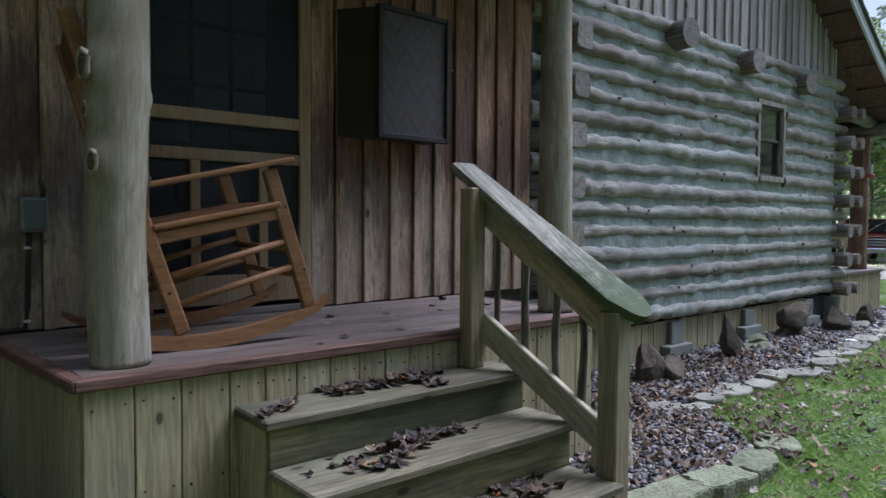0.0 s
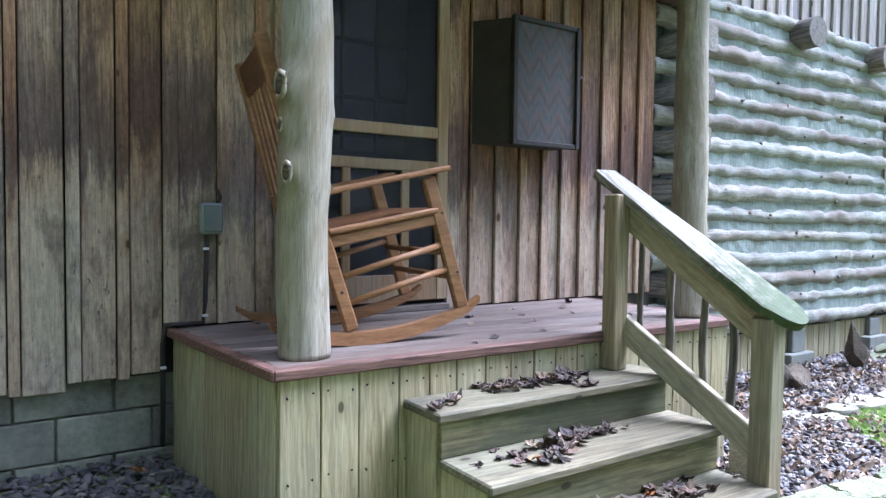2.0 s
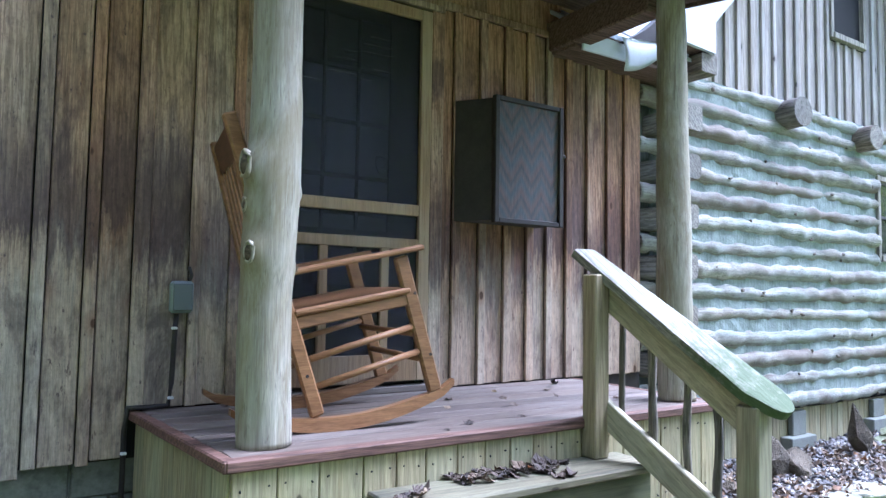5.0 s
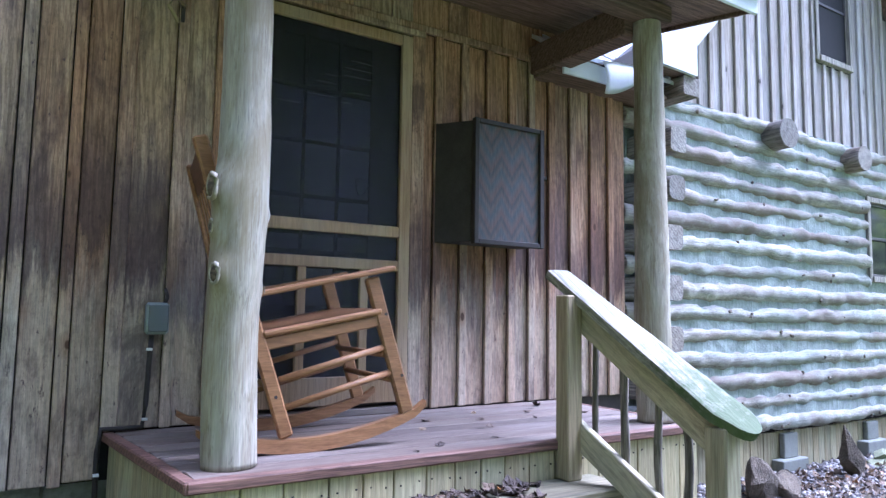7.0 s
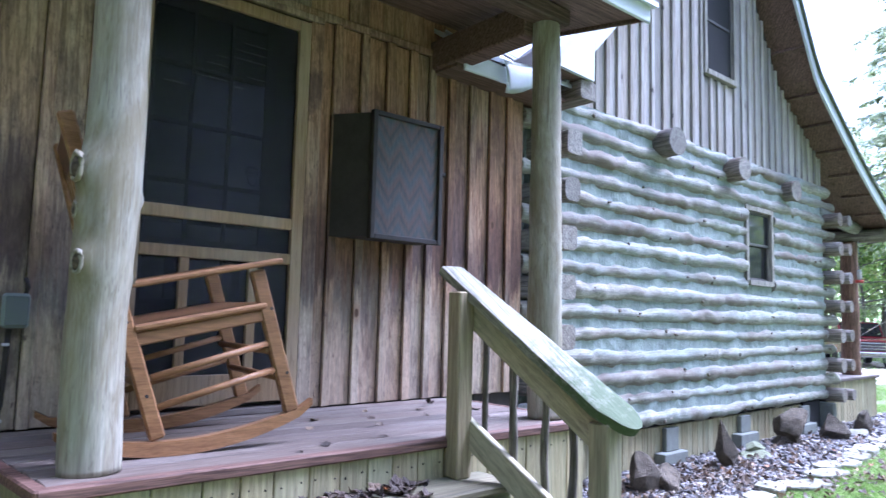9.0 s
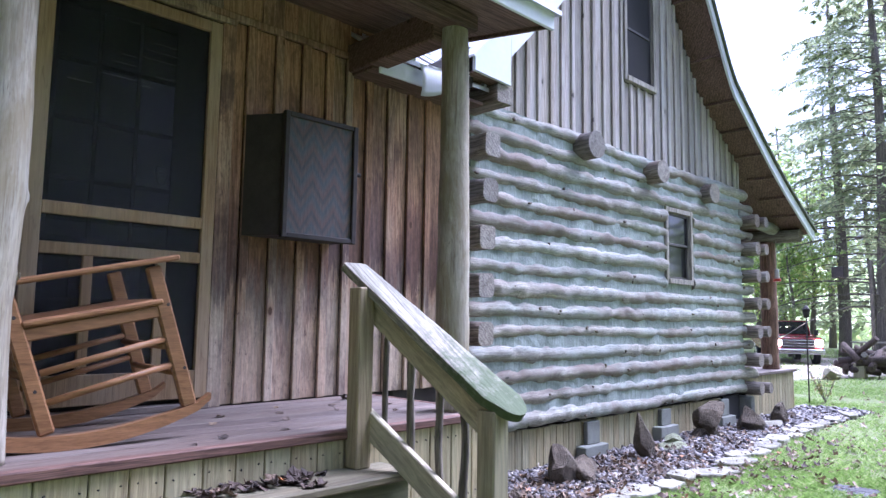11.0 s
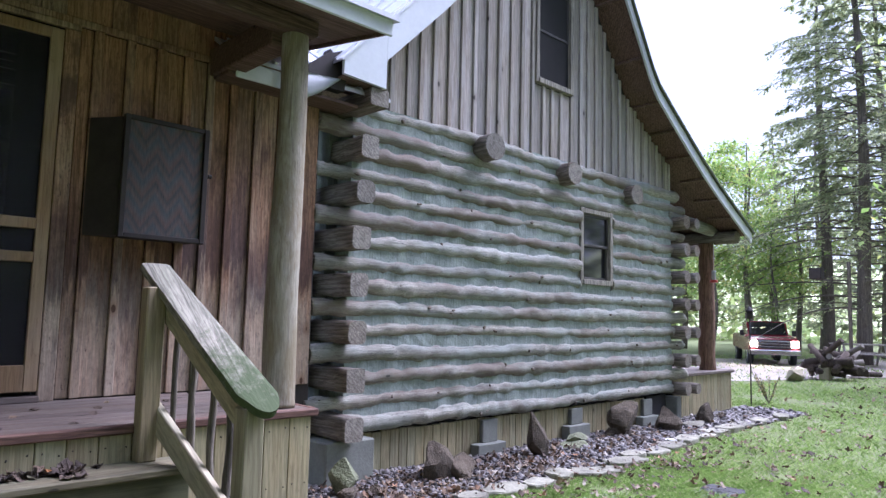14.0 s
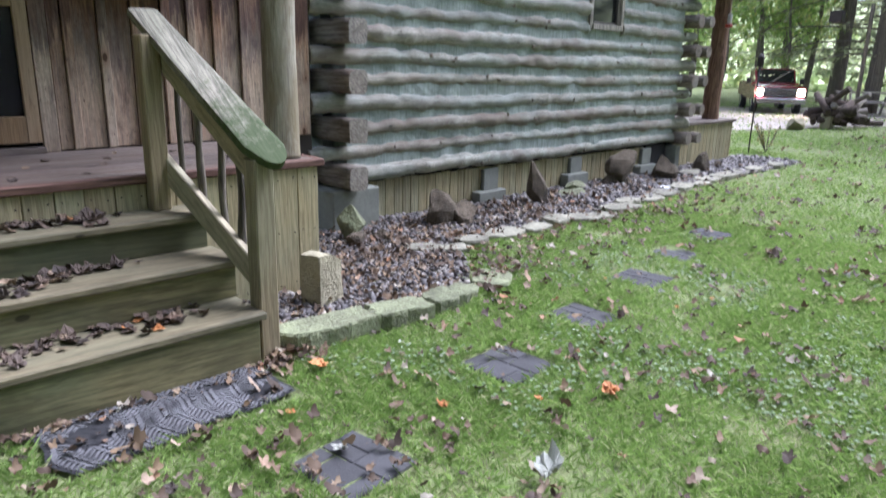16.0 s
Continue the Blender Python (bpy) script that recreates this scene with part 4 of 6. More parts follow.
casing = thing("door_1", (1.0, WALL, FLOOR), "wooden screen door with dark mesh in front of a paned door", "door", kind="structure")
part("casing", box(1.447, 1.534, WALL - 0.035, WALL, FLOOR, 3.017), BARN, casing, "brown wooden door casing")
part("casing", box(0.391, 0.476, WALL - 0.035, WALL, FLOOR, 3.017), BARN, casing)
part("casing", box(0.391, 1.534, WALL - 0.04, WALL, 3.019, 3.056), BARN, casing)
part("threshold", box(0.479, 1.45, WALL - 0.07, WALL + 0.02, FLOOR, FLOOR + 0.035), DECK, casing)
ys, yd = WALL - 0.05, WALL - 0.012
leaf = part("screen_frame", box(1.367, 1.438, ys, yd, 0.84, 2.997), DOORW, casing, "honey-coloured wooden screen frame")
part("screen_frame", box(0.484, 0.558, ys, yd, 0.84, 2.997), DOORW, casing)
for za, zc in ((2.933, 2.997), (1.776, 1.84), (1.582, 1.642), (0.84, 0.992)):
    part("rail", box(0.558, 1.367, ys + 0.002, yd, za, zc), DOORW, casing)
for xa, xc in ((0.759, 0.808), (1.127, 1.178)):
    part("mullion", box(xa, xc, ys + 0.004, yd, 0.992, 1.582), DOORW, casing)
part("screen", box(0.558, 1.367, yd - 0.016, yd - 0.013, 0.992, 2.933, 0), SCREEN_M, casing, "dark insect mesh")
part("door_handle", beam((1.413, ys - 0.02, 1.75), (1.413, ys - 0.02, 1.84), 0.012, 0.012, 0.004), STEEL, casing, "small steel latch")
inner = part("inner_door", box(0.479, 1.445, WALL + 0.09, WALL + 0.13, FLOOR + 0.01, 2.997, 0.003), DARKWOOD, casing, "dark inner door with panes")
for i in range(3):
    for k in range(5):
        xa, za = 0.613 + i * 0.211, 1.375 + k * 0.31
        part("pane", box(xa, xa + 0.19, WALL + 0.078, WALL + 0.083, za, za + 0.285, 0), DOORPANE, inner)
for i in range(4):
    xa = 0.592 + i * 0.211
    part("muntin", box(xa, xa + 0.021, WALL + 0.072, WALL + 0.0895, 1.35, 2.94, 0.002), DARKWOOD, inner)
for k in range(6):
    za = 1.35 + k * 0.31
    part("muntin", box(0.613, 1.225, WALL + 0.074, WALL + 0.0895, za, za + 0.025, 0.002), DARKWOOD, inner)
bg = bmesh.new()
shield = [(-0.036, 0.046), (0.0, 0.054), (0.036, 0.046), (0.034, 0.0), (0.019, -0.036), (0.0, -0.05), (-0.019, -0.036), (-0.034, 0.0)]
for (ux, uz), (wx, wz) in zip(shield, shield[1:] + shield[:1]):
    beam((1.178 + ux, WALL + 0.075, 2.066 + uz), (1.178 + wx, WALL + 0.075, 2.066 + wz), 0.004, 0.004, 0, bg, up=(0, 1, 0))
for kz, kw in ((0.024, 0.022), (0.006, 0.02), (-0.010, 0.014)):
    box(1.178 - kw, 1.178 + kw, WALL + 0.073, WALL + 0.077, 2.066 + kz, 2.070 + kz, 0, bg)
part("badge", bg, plain("sticker", (0.22, 0.23, 0.26), 0.6), inner, "small pale shield outline sticker")

# pale strips before the panes paint bright lines of blinds and reflections
BRIGHT_LINE = plain("pane_bright_lines", (0.5, 0.48, 0.44), 0.6, var=0.1)
for za, xa, xb in ((2.81, 1.09, 1.225), (2.762, 1.05, 1.225), (2.715, 1.045, 1.225), (2.62, 1.11, 1.225), (2.70, 0.93, 1.0), (2.65, 0.88, 1.0), (2.57, 0.835, 1.0), (2.50, 0.66, 0.78), (2.55, 1.04, 1.10)):
    part("blind_slat", box(xa, xb, WALL + 0.070, WALL + 0.0718, za, za + 0.004, 0), BRIGHT_LINE, inner)

# ---- wall cabinet ----
cab = thing("wall_cabinet", (2.0, 0.98, 1.75), "black wooden wall cabinet with zigzag marquetry door", "cabinet")
part("body", prism([(1.615, 1.112), (1.752, 0.905), (2.276, 0.905), (2.276, 1.112)], "z", 1.768, 2.497), DARKWOOD, cab)


def zigzag_mat():
    m, nt, bs = material("zigzag_inlay")
    tc = nt.nodes.new("ShaderNodeTexCoord")
    sp = nt.nodes.new("ShaderNodeSeparateXYZ")
    nt.links.new(tc.outputs["Object"], sp.inputs[0])

    def math_node(op, a, b):
        q = nt.nodes.new("ShaderNodeMath")
        q.operation = op
        for s_, v in zip(q.inputs, (a, b)):
            if isinstance(v, (int, float)):
                s_.default_value = v
            else:
                nt.links.new(v, s_)
        return q.outputs[0]
    tri = math_node("PINGPONG", math_node("ADD", sp.outputs["X"], 5.0), 0.08)
    fine = math_node("PINGPONG", math_node("ADD", sp.outputs["X"], 5.0), 0.006)
    band = math_node("ADD", math_node("ADD", sp.outputs["Z"], math_node("MULTIPLY", tri, 1.5)), math_node("MULTIPLY", fine, 2.0))
    stripe = math_node("FRACT", math_node("MULTIPLY", band, 5.5), 0)
    n = tex_noise(nt, coords(nt, (160, 160, 18), False), 1.0, 4, 0.7)
    col = ramp(nt, stripe, [(0.0, (0.02, 0.028, 0.036)), (0.16, (0.12, 0.06, 0.045)), (0.4, (0.085, 0.075, 0.072)), (0.58, (0.03, 0.06, 0.07)), (0.8, (0.11, 0.07, 0.055)), (1.0, (0.02, 0.028, 0.036))])
    col = mix(nt, 0.45, col, ramp(nt, n, [(0.3, (0.012, 0.013, 0.016)), (0.7, (0.13, 0.115, 0.115))]))
    nt.links.new(col, bs.inputs["Base Color"])
    bs.inputs["Roughness"].default_value = 0.7
    bump(nt, bs, n, 0.2, 0.003)
    return m


cd = part("door", box(1.784, 2.254, 0.882, 0.902, 1.781, 2.487, 0.002), zigzag_mat(), cab, "zigzag grey and brown inlaid panel")
for b in (box(1.751, 1.784, 0.865, 0.904, 1.755, 2.512), box(2.256, 2.289, 0.865, 0.904, 1.755, 2.512), box(1.784, 2.256, 0.867, 0.904, 2.482, 2.512), box(1.784, 2.256, 0.867, 0.904, 1.755, 1.786)):
    part("door_frame", b, DARKWOOD, cd)
part("knob", tube(line((2.30, 0.90, 2.21), (2.33, 0.90, 2.21), 4), 0.014, 10), DARKWOOD, cab)

# ---- electric box and conduit by the corner ----
ebox = thing("outlet_box", (0.087, 1.10, 1.3), "grey plastic outdoor outlet box with conduit", "outlet")
part("body", box(0.018, 0.120, 1.05, 1.108, 1.224, 1.374, 0.012), GREYBOX, ebox)
part("cover", box(0.026, 0.112, 1.038, 1.049, 1.237, 1.361, 0.008), glass_mat("clear_cover", (0.12, 0.14, 0.14), 0.25), ebox, "clear plastic cover")
part("conduit", tube([(0.102, 1.08, 1.37), (0.11, 1.07, 1.40), (0.10, 1.085, 1.44)], 0.009, 8), DARKWOOD, ebox, smooth=True)

CLIP = plain("white_clip", (0.7, 0.7, 0.68), 0.5, var=0.05)
for xk, yk, zk in ((0.041, 1.072, 1.155), (0.036, 1.072, 0.835), (-0.152, 1.085, 0.60)):
    part("clip", box(xk - 0.013, xk + 0.013, yk - 0.012, yk + 0.004, zk - 0.006, zk + 0.006, 0.002), CLIP, ebox, "small white cable clip")
part("cable", tube([(0.05, 1.08, 1.22), (0.045, 1.08, 1.1), (0.04, 1.08, 0.9), (0.03, 1.085, 0.80), (-0.06, 1.09, 0.795), (-0.14, 1.09, 0.80), (-0.152, 1.092, 0.7), (-0.15, 1.10, 0.5), (-0.148, 1.12, 0.22)], 0.012, 8), DARKWOOD, ebox, "black cable run down the corner", smooth=True)

# ---- rocking chair ----
CH_O, CH_A, CH_W = Vector((0.42, 0.283, 0.864)), radians(-4.66), 0.58
CF, CN = Vector((math.cos(CH_A), math.sin(CH_A), 0)), Vector((-math.sin(CH_A), math.cos(CH_A), 0))


def cp(a, b, w=0.0):
    return CH_O + CF * (a + 0.06 * w / CH_W * max(0.0, (b - 0.45) / 0.7) * (a < 0)) + CN * w + Vector((0, 0, b))   # the back is slightly racked


chair = thing("rocking_chair", (0.6, 0.55, FLOOR), "honey-coloured wooden rocking chair tipped back on its rockers", "chair")
for w in (0.0, CH_W):
    part("back_post", beam(cp(0.006, -0.02, w), cp(-0.378, 1.15, w), 0.036, 0.058, 0.008, up=CF), CHAIR, chair)
    part("front_leg", beam(cp(0.533, 0.05, w), cp(0.354, 0.628, w), 0.036, 0.062, 0.008, up=CF), CHAIR, chair)
    part("armrest", beam(cp(-0.17, 0.535, w), cp(0.452, 0.672, w), 0.085, 0.024, 0.008), CHAIR, chair)
    part("seat_rail", beam(cp(-0.095, 0.345, w), cp(0.39, 0.445, w), 0.026, 0.05, 0.006), CHAIR, chair)
    part("stretcher", tube([cp(-0.03, 0.205, w), cp(0.2, 0.27, w), cp(0.436, 0.335, w)], 0.014, 10), CHAIR, chair, smooth=True)
    part("stretcher", tube([cp(-0.003, 0.095, w), cp(0.23, 0.162, w), cp(0.466, 0.228, w)], 0.014, 10), CHAIR, chair, smooth=True)
    for a, b in ((0.419, 0.473), (0.5, 0.211), (-0.045, 0.14), (-0.13, 0.41)):
        part("plug", tube([cp(a, b, w - 0.0205 if w == 0 else w + 0.016), cp(a, b, w - 0.016 if w == 0 else w + 0.0205)], 0.007, 8), DARKWOOD, chair, "dark round plug")
    bm = bmesh.new()
    ring = []
    for i in range(19):
        a = -0.335 + 0.955 * i / 18
        lo = -0.084 + 0.44 * (a - 0.06) ** 2 + (0.02 if i in (0, 18) else 0)
        hi = lo + 0.056 - 0.03 * abs(i / 9 - 1) ** 3
        ring.append([bm.verts.new(cp(a, h, w + s)) for h in (lo, hi) for s in (-0.02, 0.02)])
    for p, q in zip(ring, ring[1:]):
        for i, j in ((0, 1), (1, 3), (3, 2), (2, 0)):
            bm.faces.new((p[i], p[j], q[j], q[i]))
    bm.faces.new([ring[0][i] for i in (0, 2, 3, 1)])
    bm.faces.new([ring[-1][i] for i in (0, 1, 3, 2)])
    bmesh.ops.recalc_face_normals(bm, faces=bm.faces)
    part("rocker", bm, CHAIR, chair)
part("seat", beam(cp(-0.105, 0.385, CH_W / 2), cp(0.40, 0.486, CH_W / 2), CH_W + 0.05, 0.026, 0.008), CHAIR, chair, "smooth solid wood seat")
for a, b in ((0.42, 0.30), (0.47, 0.19), (0.395, 0.43)):
    part("stretcher", tube([cp(a, b, 0), cp(a, b, CH_W / 2), cp(a, b, CH_W)], 0.014, 10), CHAIR, chair, smooth=True)
for a, b in ((-0.04, 0.17), (-0.10, 0.33)):
    part("stretcher", tube([cp(a, b, 0), cp(a, b, CH_W / 2), cp(a, b, CH_W)], 0.014, 10), CHAIR, chair, smooth=True)
part("headrest", beam(cp(-0.348, 1.06, 0.015), cp(-0.348, 1.06, CH_W - 0.015), 0.024, 0.14, 0.006, up=(cp(-0.378, 1.158) - cp(0, 0))), CHAIR_DARK, chair, "dark reddish brown headrest board")
part("back_rail", beam(cp(-0.172, 0.52, 0.015), cp(-0.172, 0.52, CH_W - 0.015), 0.024, 0.06, 0.006, up=(cp(-0.378, 1.158) - cp(0, 0))), CHAIR, chair)
for i in range(6):
    w = 0.07 + (CH_W - 0.14) * i / 5
    part("back_slat", beam(cp(-0.172, 0.52, w), cp(-0.332, 1.01, w), 0.03, 0.012, 0.003, up=CF), CHAIR, chair)

# ---- wall hook lamp above the outlet box ----
hook = thing("wall_hook", (0.12, 1.10, 2.8), "old metal hook and horn-shaped bracket on the boards", "hook")
part("plate", box(0.105, 0.125, 1.075, 1.088, 2.76, 2.86, 0.006), DARKWOOD, hook)
part("arm", tube([(0.12, 1.075, 2.84), (0.07, 1.02, 2.86), (0.03, 0.99, 2.79), (0.08, 1.0, 2.72)], 0.009, 8), plain("aged_brass", (0.30, 0.24, 0.12), 0.5, metal=0.5), hook, smooth=True)

# ---- stones ----
def rock_mesh(sx, sy, sz, seed, sub=3, rough=0.35, point=0.0):
    bm = bmesh.new()
    bmesh.ops.create_icosphere(bm, subdivisions=sub, radius=1)
    rng = random.Random(seed)
    cuts = []
    for _ in range(12):
        d = Vector((rng.uniform(-1, 1), rng.uniform(-1, 1), rng.uniform(-0.7, 1))).normalized()
        cuts.append((d, rng.uniform(0.36, 0.72)))
    for v in bm.verts:
        p = v.co.copy()
        for d, h in cuts:
            e = p.dot(d) - h
            if e > 0:
                p -= d * e
        p *= 1 + rough * 0.25 * noise.noise(p * 1.7 + Vector((seed, 0, 0))) + rough * 0.18 * noise.noise(p * 6 + Vector((0, seed, 0)))
        k = 1 - point * max(0.0, p.z)
        v.co = Vector((p.x * sx * k, p.y * sy * k, p.z * sz))
    return bm


def rock(x, y, z, sx, sy, sz, seed, label, mat=ROCK, rx=0, ry=0, rz=0, point=0.0, name="rock"):
    ob = new(name, mesh_of(name, rock_mesh(sx, sy, sz, seed, point=point)))
    ob.data.materials.append(mat)
    ob.matrix_world = pose(x, y, z, rx, ry, rz)
    return tagged(ob, label, "rock", "bed rocks")


KERB = plain("mossy_kerb_stone", (0.125, 0.12, 0.08), 0.95, var=0.5, scale=6, bump_by=1.0, bump_dist=0.015, second=(0.165, 0.185, 0.105))
PALESTONE = plain("pale_limestone", (0.34, 0.31, 0.21), 0.9, var=0.3, scale=7, bump_by=0.8, bump_dist=0.02)
rock(4.42, 0.78, 0.12, 0.27, 0.2, 0.27, 5, "dark brown angular field stone standing in the gravel", ry=-16, rz=20)
rock(4.52, 0.71, 0.06, 0.22, 0.18, 0.19, 8, "dark brown stone leaning against a taller one", rz=55)
rock(5.66, 0.74, 0.16, 0.20, 0.15, 0.34, 7, "pointed brown stone standing upright in the gravel", ry=-20, point=0.45)
rock(7.36, 0.96, 0.04, 0.40, 0.24, 0.14, 11, "flat brown slab under a boulder")
rock(7.40, 0.94, 0.26, 0.30, 0.24, 0.24, 12, "rounded brown boulder stacked on a slab")
rock(8.18, 0.80, 0.11, 0.27, 0.2, 0.28, 14, "wedge-shaped brown stone in the gravel", point=0.45)
rock(9.36, 0.80, 0.08, 0.20, 0.15, 0.20, 15, "small brown stone near the wall end")
rock(9.95, 0.90, 0.04, 0.10, 0.09, 0.07, 17, "small grey stone near the porch")
rock(6.32, 0.84, 0.04, 0.32, 0.18, 0.07, 18, "flat grey slab stone in the gravel", KERB)
rock(6.46, 0.88, 0.10, 0.26, 0.14, 0.05, 19, "flat grey slab on another slab", KERB, rz=15)
rock(8.85, 0.74, 0.03, 0.26, 0.16, 0.06, 20, "flat grey slab stone in the gravel", FLAG)
rock(3.42, 0.74, 0.13, 0.17, 0.15, 0.18, 23, "rounded greenish stone by the log corner", KERB, ry=5)
rock(3.36, 0.66, 0.03, 0.13, 0.11, 0.11, 24, "small dark stone under the upright stone")
rock(3.58, 0.62, 0.03, 0.12, 0.10, 0.10, 25, "small dark stone by the log corner")
rock(-0.02, -0.34, 0.17, 0.16, 0.11, 0.17, 26, "pale limestone rock in front of the porch", PALESTONE)
block_bm = box(-0.09, 0.09, -0.075, 0.075, -0.2, 0.15, 0.0)
bmesh.ops.subdivide_edges(block_bm, edges=block_bm.edges[:], cuts=7, use_grid_fill=True)
for v in block_bm.verts:
    wear = noise.noise(v.co * 7) * 0.016 + noise.noise(v.co * 22) * 0.007
    edge = max(0.0, abs(v.co.x) / 0.09 + abs(v.co.y) / 0.075 - 1.75) * 0.09
    v.co *= 1 + wear * 6 - edge
    v.co.z -= 0.05 * max(0.0, v.co.x / 0.09) * (1 if v.co.z > 0.1 else 0)
sb = new("stone_block", mesh_of("stone_block", block_bm))
sb.data.materials.append(PALESTONE)
sb.matrix_world = pose(2.42, -0.27, 0.15, 0, 0, 12)
tagged(sb, "pale squared stone block standing in the pebbles", "stone", "bed rocks")


def slab(name, x, y, z, w, d, h, seed, label, mat=FLAG, rz=0.0, group="edging stones", tilt=0.0, square=3.0):
    """A flat irregular stone with a broken edge."""
    rng = random.Random(seed)
    n = 24 if square > 4 else 15
    outline = []
    for i in range(n):
        a = 2 * math.pi * i / n
        c, s = math.cos(a), math.sin(a)
        k = 1 / (abs(c) ** square + abs(s) ** square) ** (1 / square) * rng.uniform(0.84, 1.06)
        outline.append((c * k * w / 2, s * k * d / 2))
    bm = bmesh.new()
    top = [bm.verts.new((px * 0.97, py * 0.97, h + rng.uniform(-0.006, 0.004))) for px, py in outline]
    mid = [bm.verts.new((px * rng.uniform(1.0, 1.03), py * rng.uniform(1.0, 1.03), h - 0.012)) for px, py in outline]
    bot = [bm.verts.new((px * 0.98, py * 0.98, -0.05)) for px, py in outline]
    c = bm.verts.new((0, 0, h))
    for i in range(n):
        j = (i + 1) % n
        bm.faces.new((top[i], top[j], c))
        bm.faces.new((mid[i], mid[j], top[j], top[i]))
        bm.faces.new((bot[i], bot[j], mid[j], mid[i]))
    ob = new(name, mesh_of(name, bm))
    ob.data.materials.append(mat)
    ob.matrix_world = pose(x, y, z, tilt, 0, rz)
    return tagged(ob, label, "stone", group)


kerb_l = "mossy pale kerb stone along the gravel bed"
slab("kerb_stone", 2.14, -0.735, 0.0, 0.54, 0.20, 0.10, 41, kerb_l, KERB, -4, square=7)
slab("kerb_stone", 2.565, -0.775, 0.0, 0.36, 0.20, 0.095, 45, kerb_l, KERB, -8, square=7)
slab("kerb_stone", 2.90, -0.775, 0.0, 0.30, 0.20, 0.085, 42, kerb_l, KERB, 6, square=5)
slab("kerb_stone", 3.13, -0.70, 0.0, 0.2, 0.18, 0.05, 43, kerb_l, KERB, 30, square=4)
slab("kerb_stone", 3.44, -0.65, 0.0, 0.34, 0.27, 0.045, 44, kerb_l, KERB, 25, square=3)
flag_l = "flat pale flagstone edging the gravel bed"
for i, (fx, fy, fw, fd) in enumerate([(3.632, 0.196, 0.28, 0.2), (3.79, 0.02, 0.2, 0.17), (4.052, 0.091, 0.25, 0.2), (4.458, 0.129, 0.40, 0.24), (4.80, 0.069, 0.28, 0.2), (5.185, 0.145, 0.26, 0.22), (5.565, 0.04, 0.52, 0.24), (6.134, 0.079, 0.42, 0.24), (6.45, 0.2, 0.3, 0.2), (6.825, 0.169, 0.36, 0.22), (7.25, 0.22, 0.40, 0.24), (7.739, 0.291, 0.42, 0.24), (8.15, 0.30, 0.36, 0.22), (8.549, 0.355, 0.4, 0.25), (9.0, 0.36, 0.40, 0.25), (9.467, 0.396, 0.45, 0.24), (10.05, 0.40, 0.4, 0.22), (10.71, 0.36, 0.4, 0.22)]):
    slab("flagstone", fx, fy, 0.012, fw * 1.1, fd, 0.024 + 0.008 * (i % 3), 50 + i, flag_l, FLAG, 7 * i % 40 - 20, square=4.0)

# ---- dark brick-pattern pavers, doormat ----
def paver(x, y, rz, label):
    p = thing("paver", (x, y, 0), label, "paver", "stepping stones")
    m = pose(x, y, ground_z(x, y) - 0.016, 0, 0, rz)
    part("base", box(-0.158, 0.158, -0.158, 0.158, -0.03, 0.017, 0.003, None, m), PAVER, p)
    for i, (x0, x1, y0, y1) in enumerate([(-0.16, -0.0025, -0.16, -0.082), (0.0025, 0.16, -0.16, -0.0025), (-0.16, -0.0025, -0.077, 0.078), (0.0025, 0.078, 0.0025, 0.16), (0.083, 0.16, 0.0025, 0.16), (-0.16, -0.0025, 0.083, 0.16)]):
        part("brick", box(x0, x1, y0, y1, 0.004, 0.022, 0.004, None, m), PAVER, p)


for x, y, rz in ((1.56, -1.70, 8), (2.60, -1.51, 3), (3.41, -1.36, 0), (4.31, -1.21, 5), (5.10, -1.03, -6), (5.85, -0.95, 4)):
    paver(x, y, rz, "dark square brick-pattern stepping stone sunk in the lawn")
mat_t = thing("doormat", (1.25, -0.93, 0), "worn black rubber doormat with herringbone bars", "mat")
mm = pose(1.25, -0.94, 0.004, 0, 0, 3)


def mat_at(u, v):
    """Place on the worn mat: its corners are rounded and its edges sag in and out."""
    x_ = 0.46 * u * (1 - 0.06 * v * v) + 0.012 * math.sin(5 * v)
    y_ = 0.21 * v * (1 - 0.10 * abs(u) ** 3) - 0.025 * u * u + 0.010 * math.sin(7 * u + 1)
    return mm @ Vector((x_, y_, 0.006 + 0.004 * noise.noise(Vector((3 * u, 3 * v, 1)))))


mb = bmesh.new()
grid_ = [[mb.verts.new(mat_at(-1 + i / 10, -1 + j / 5)) for j in range(11)] for i in range(21)]
for ca, cb in zip(grid_, grid_[1:]):
    for i in range(10):
        mb.faces.new((ca[i], cb[i], cb[i + 1], ca[i + 1]))
bmesh.ops.solidify(mb, geom=mb.faces[:], thickness=0.012)
part("base", mb, RUBBER, mat_t)
bars = bmesh.new()
for i in range(-17, 18):
    for k in range(-9, 10):
        u_, v_ = i * 0.055, k * 0.1
        if abs(u_) > 0.95 or abs(v_) > 0.93 or noise.noise(Vector((u_ * 2.2, v_ * 1.6, 5))) < -0.22:
            continue
        a = radians(45 if (i // 2) % 2 else -45)
        c_ = mat_at(u_, v_)
        box(-0.016, 0.016, -0.0045, 0.0045, -0.004, 0.005, 0.0, bars, Matrix.Translation(c_) @ Matrix.Rotation(a + radians(3), 4, "Z"))
part("herringbone", bars, plain("worn_rubber", (0.085, 0.085, 0.09), 0.8, var=0.75, scale=7, jitter=False), mat_t, "pale worn raised bars", kind="stuff")
solo("white_lid", prism([(7.5 + 0.075 * math.cos(a * 0.4), 0.35 + 0.06 * math.sin(a * 0.4)) for a in range(16)], "z", 0.02, 0.045), plain("white_plastic", (0.75, 0.77, 0.78), 0.3, var=0.05), "round white plastic lid lying on the stones", "lid")

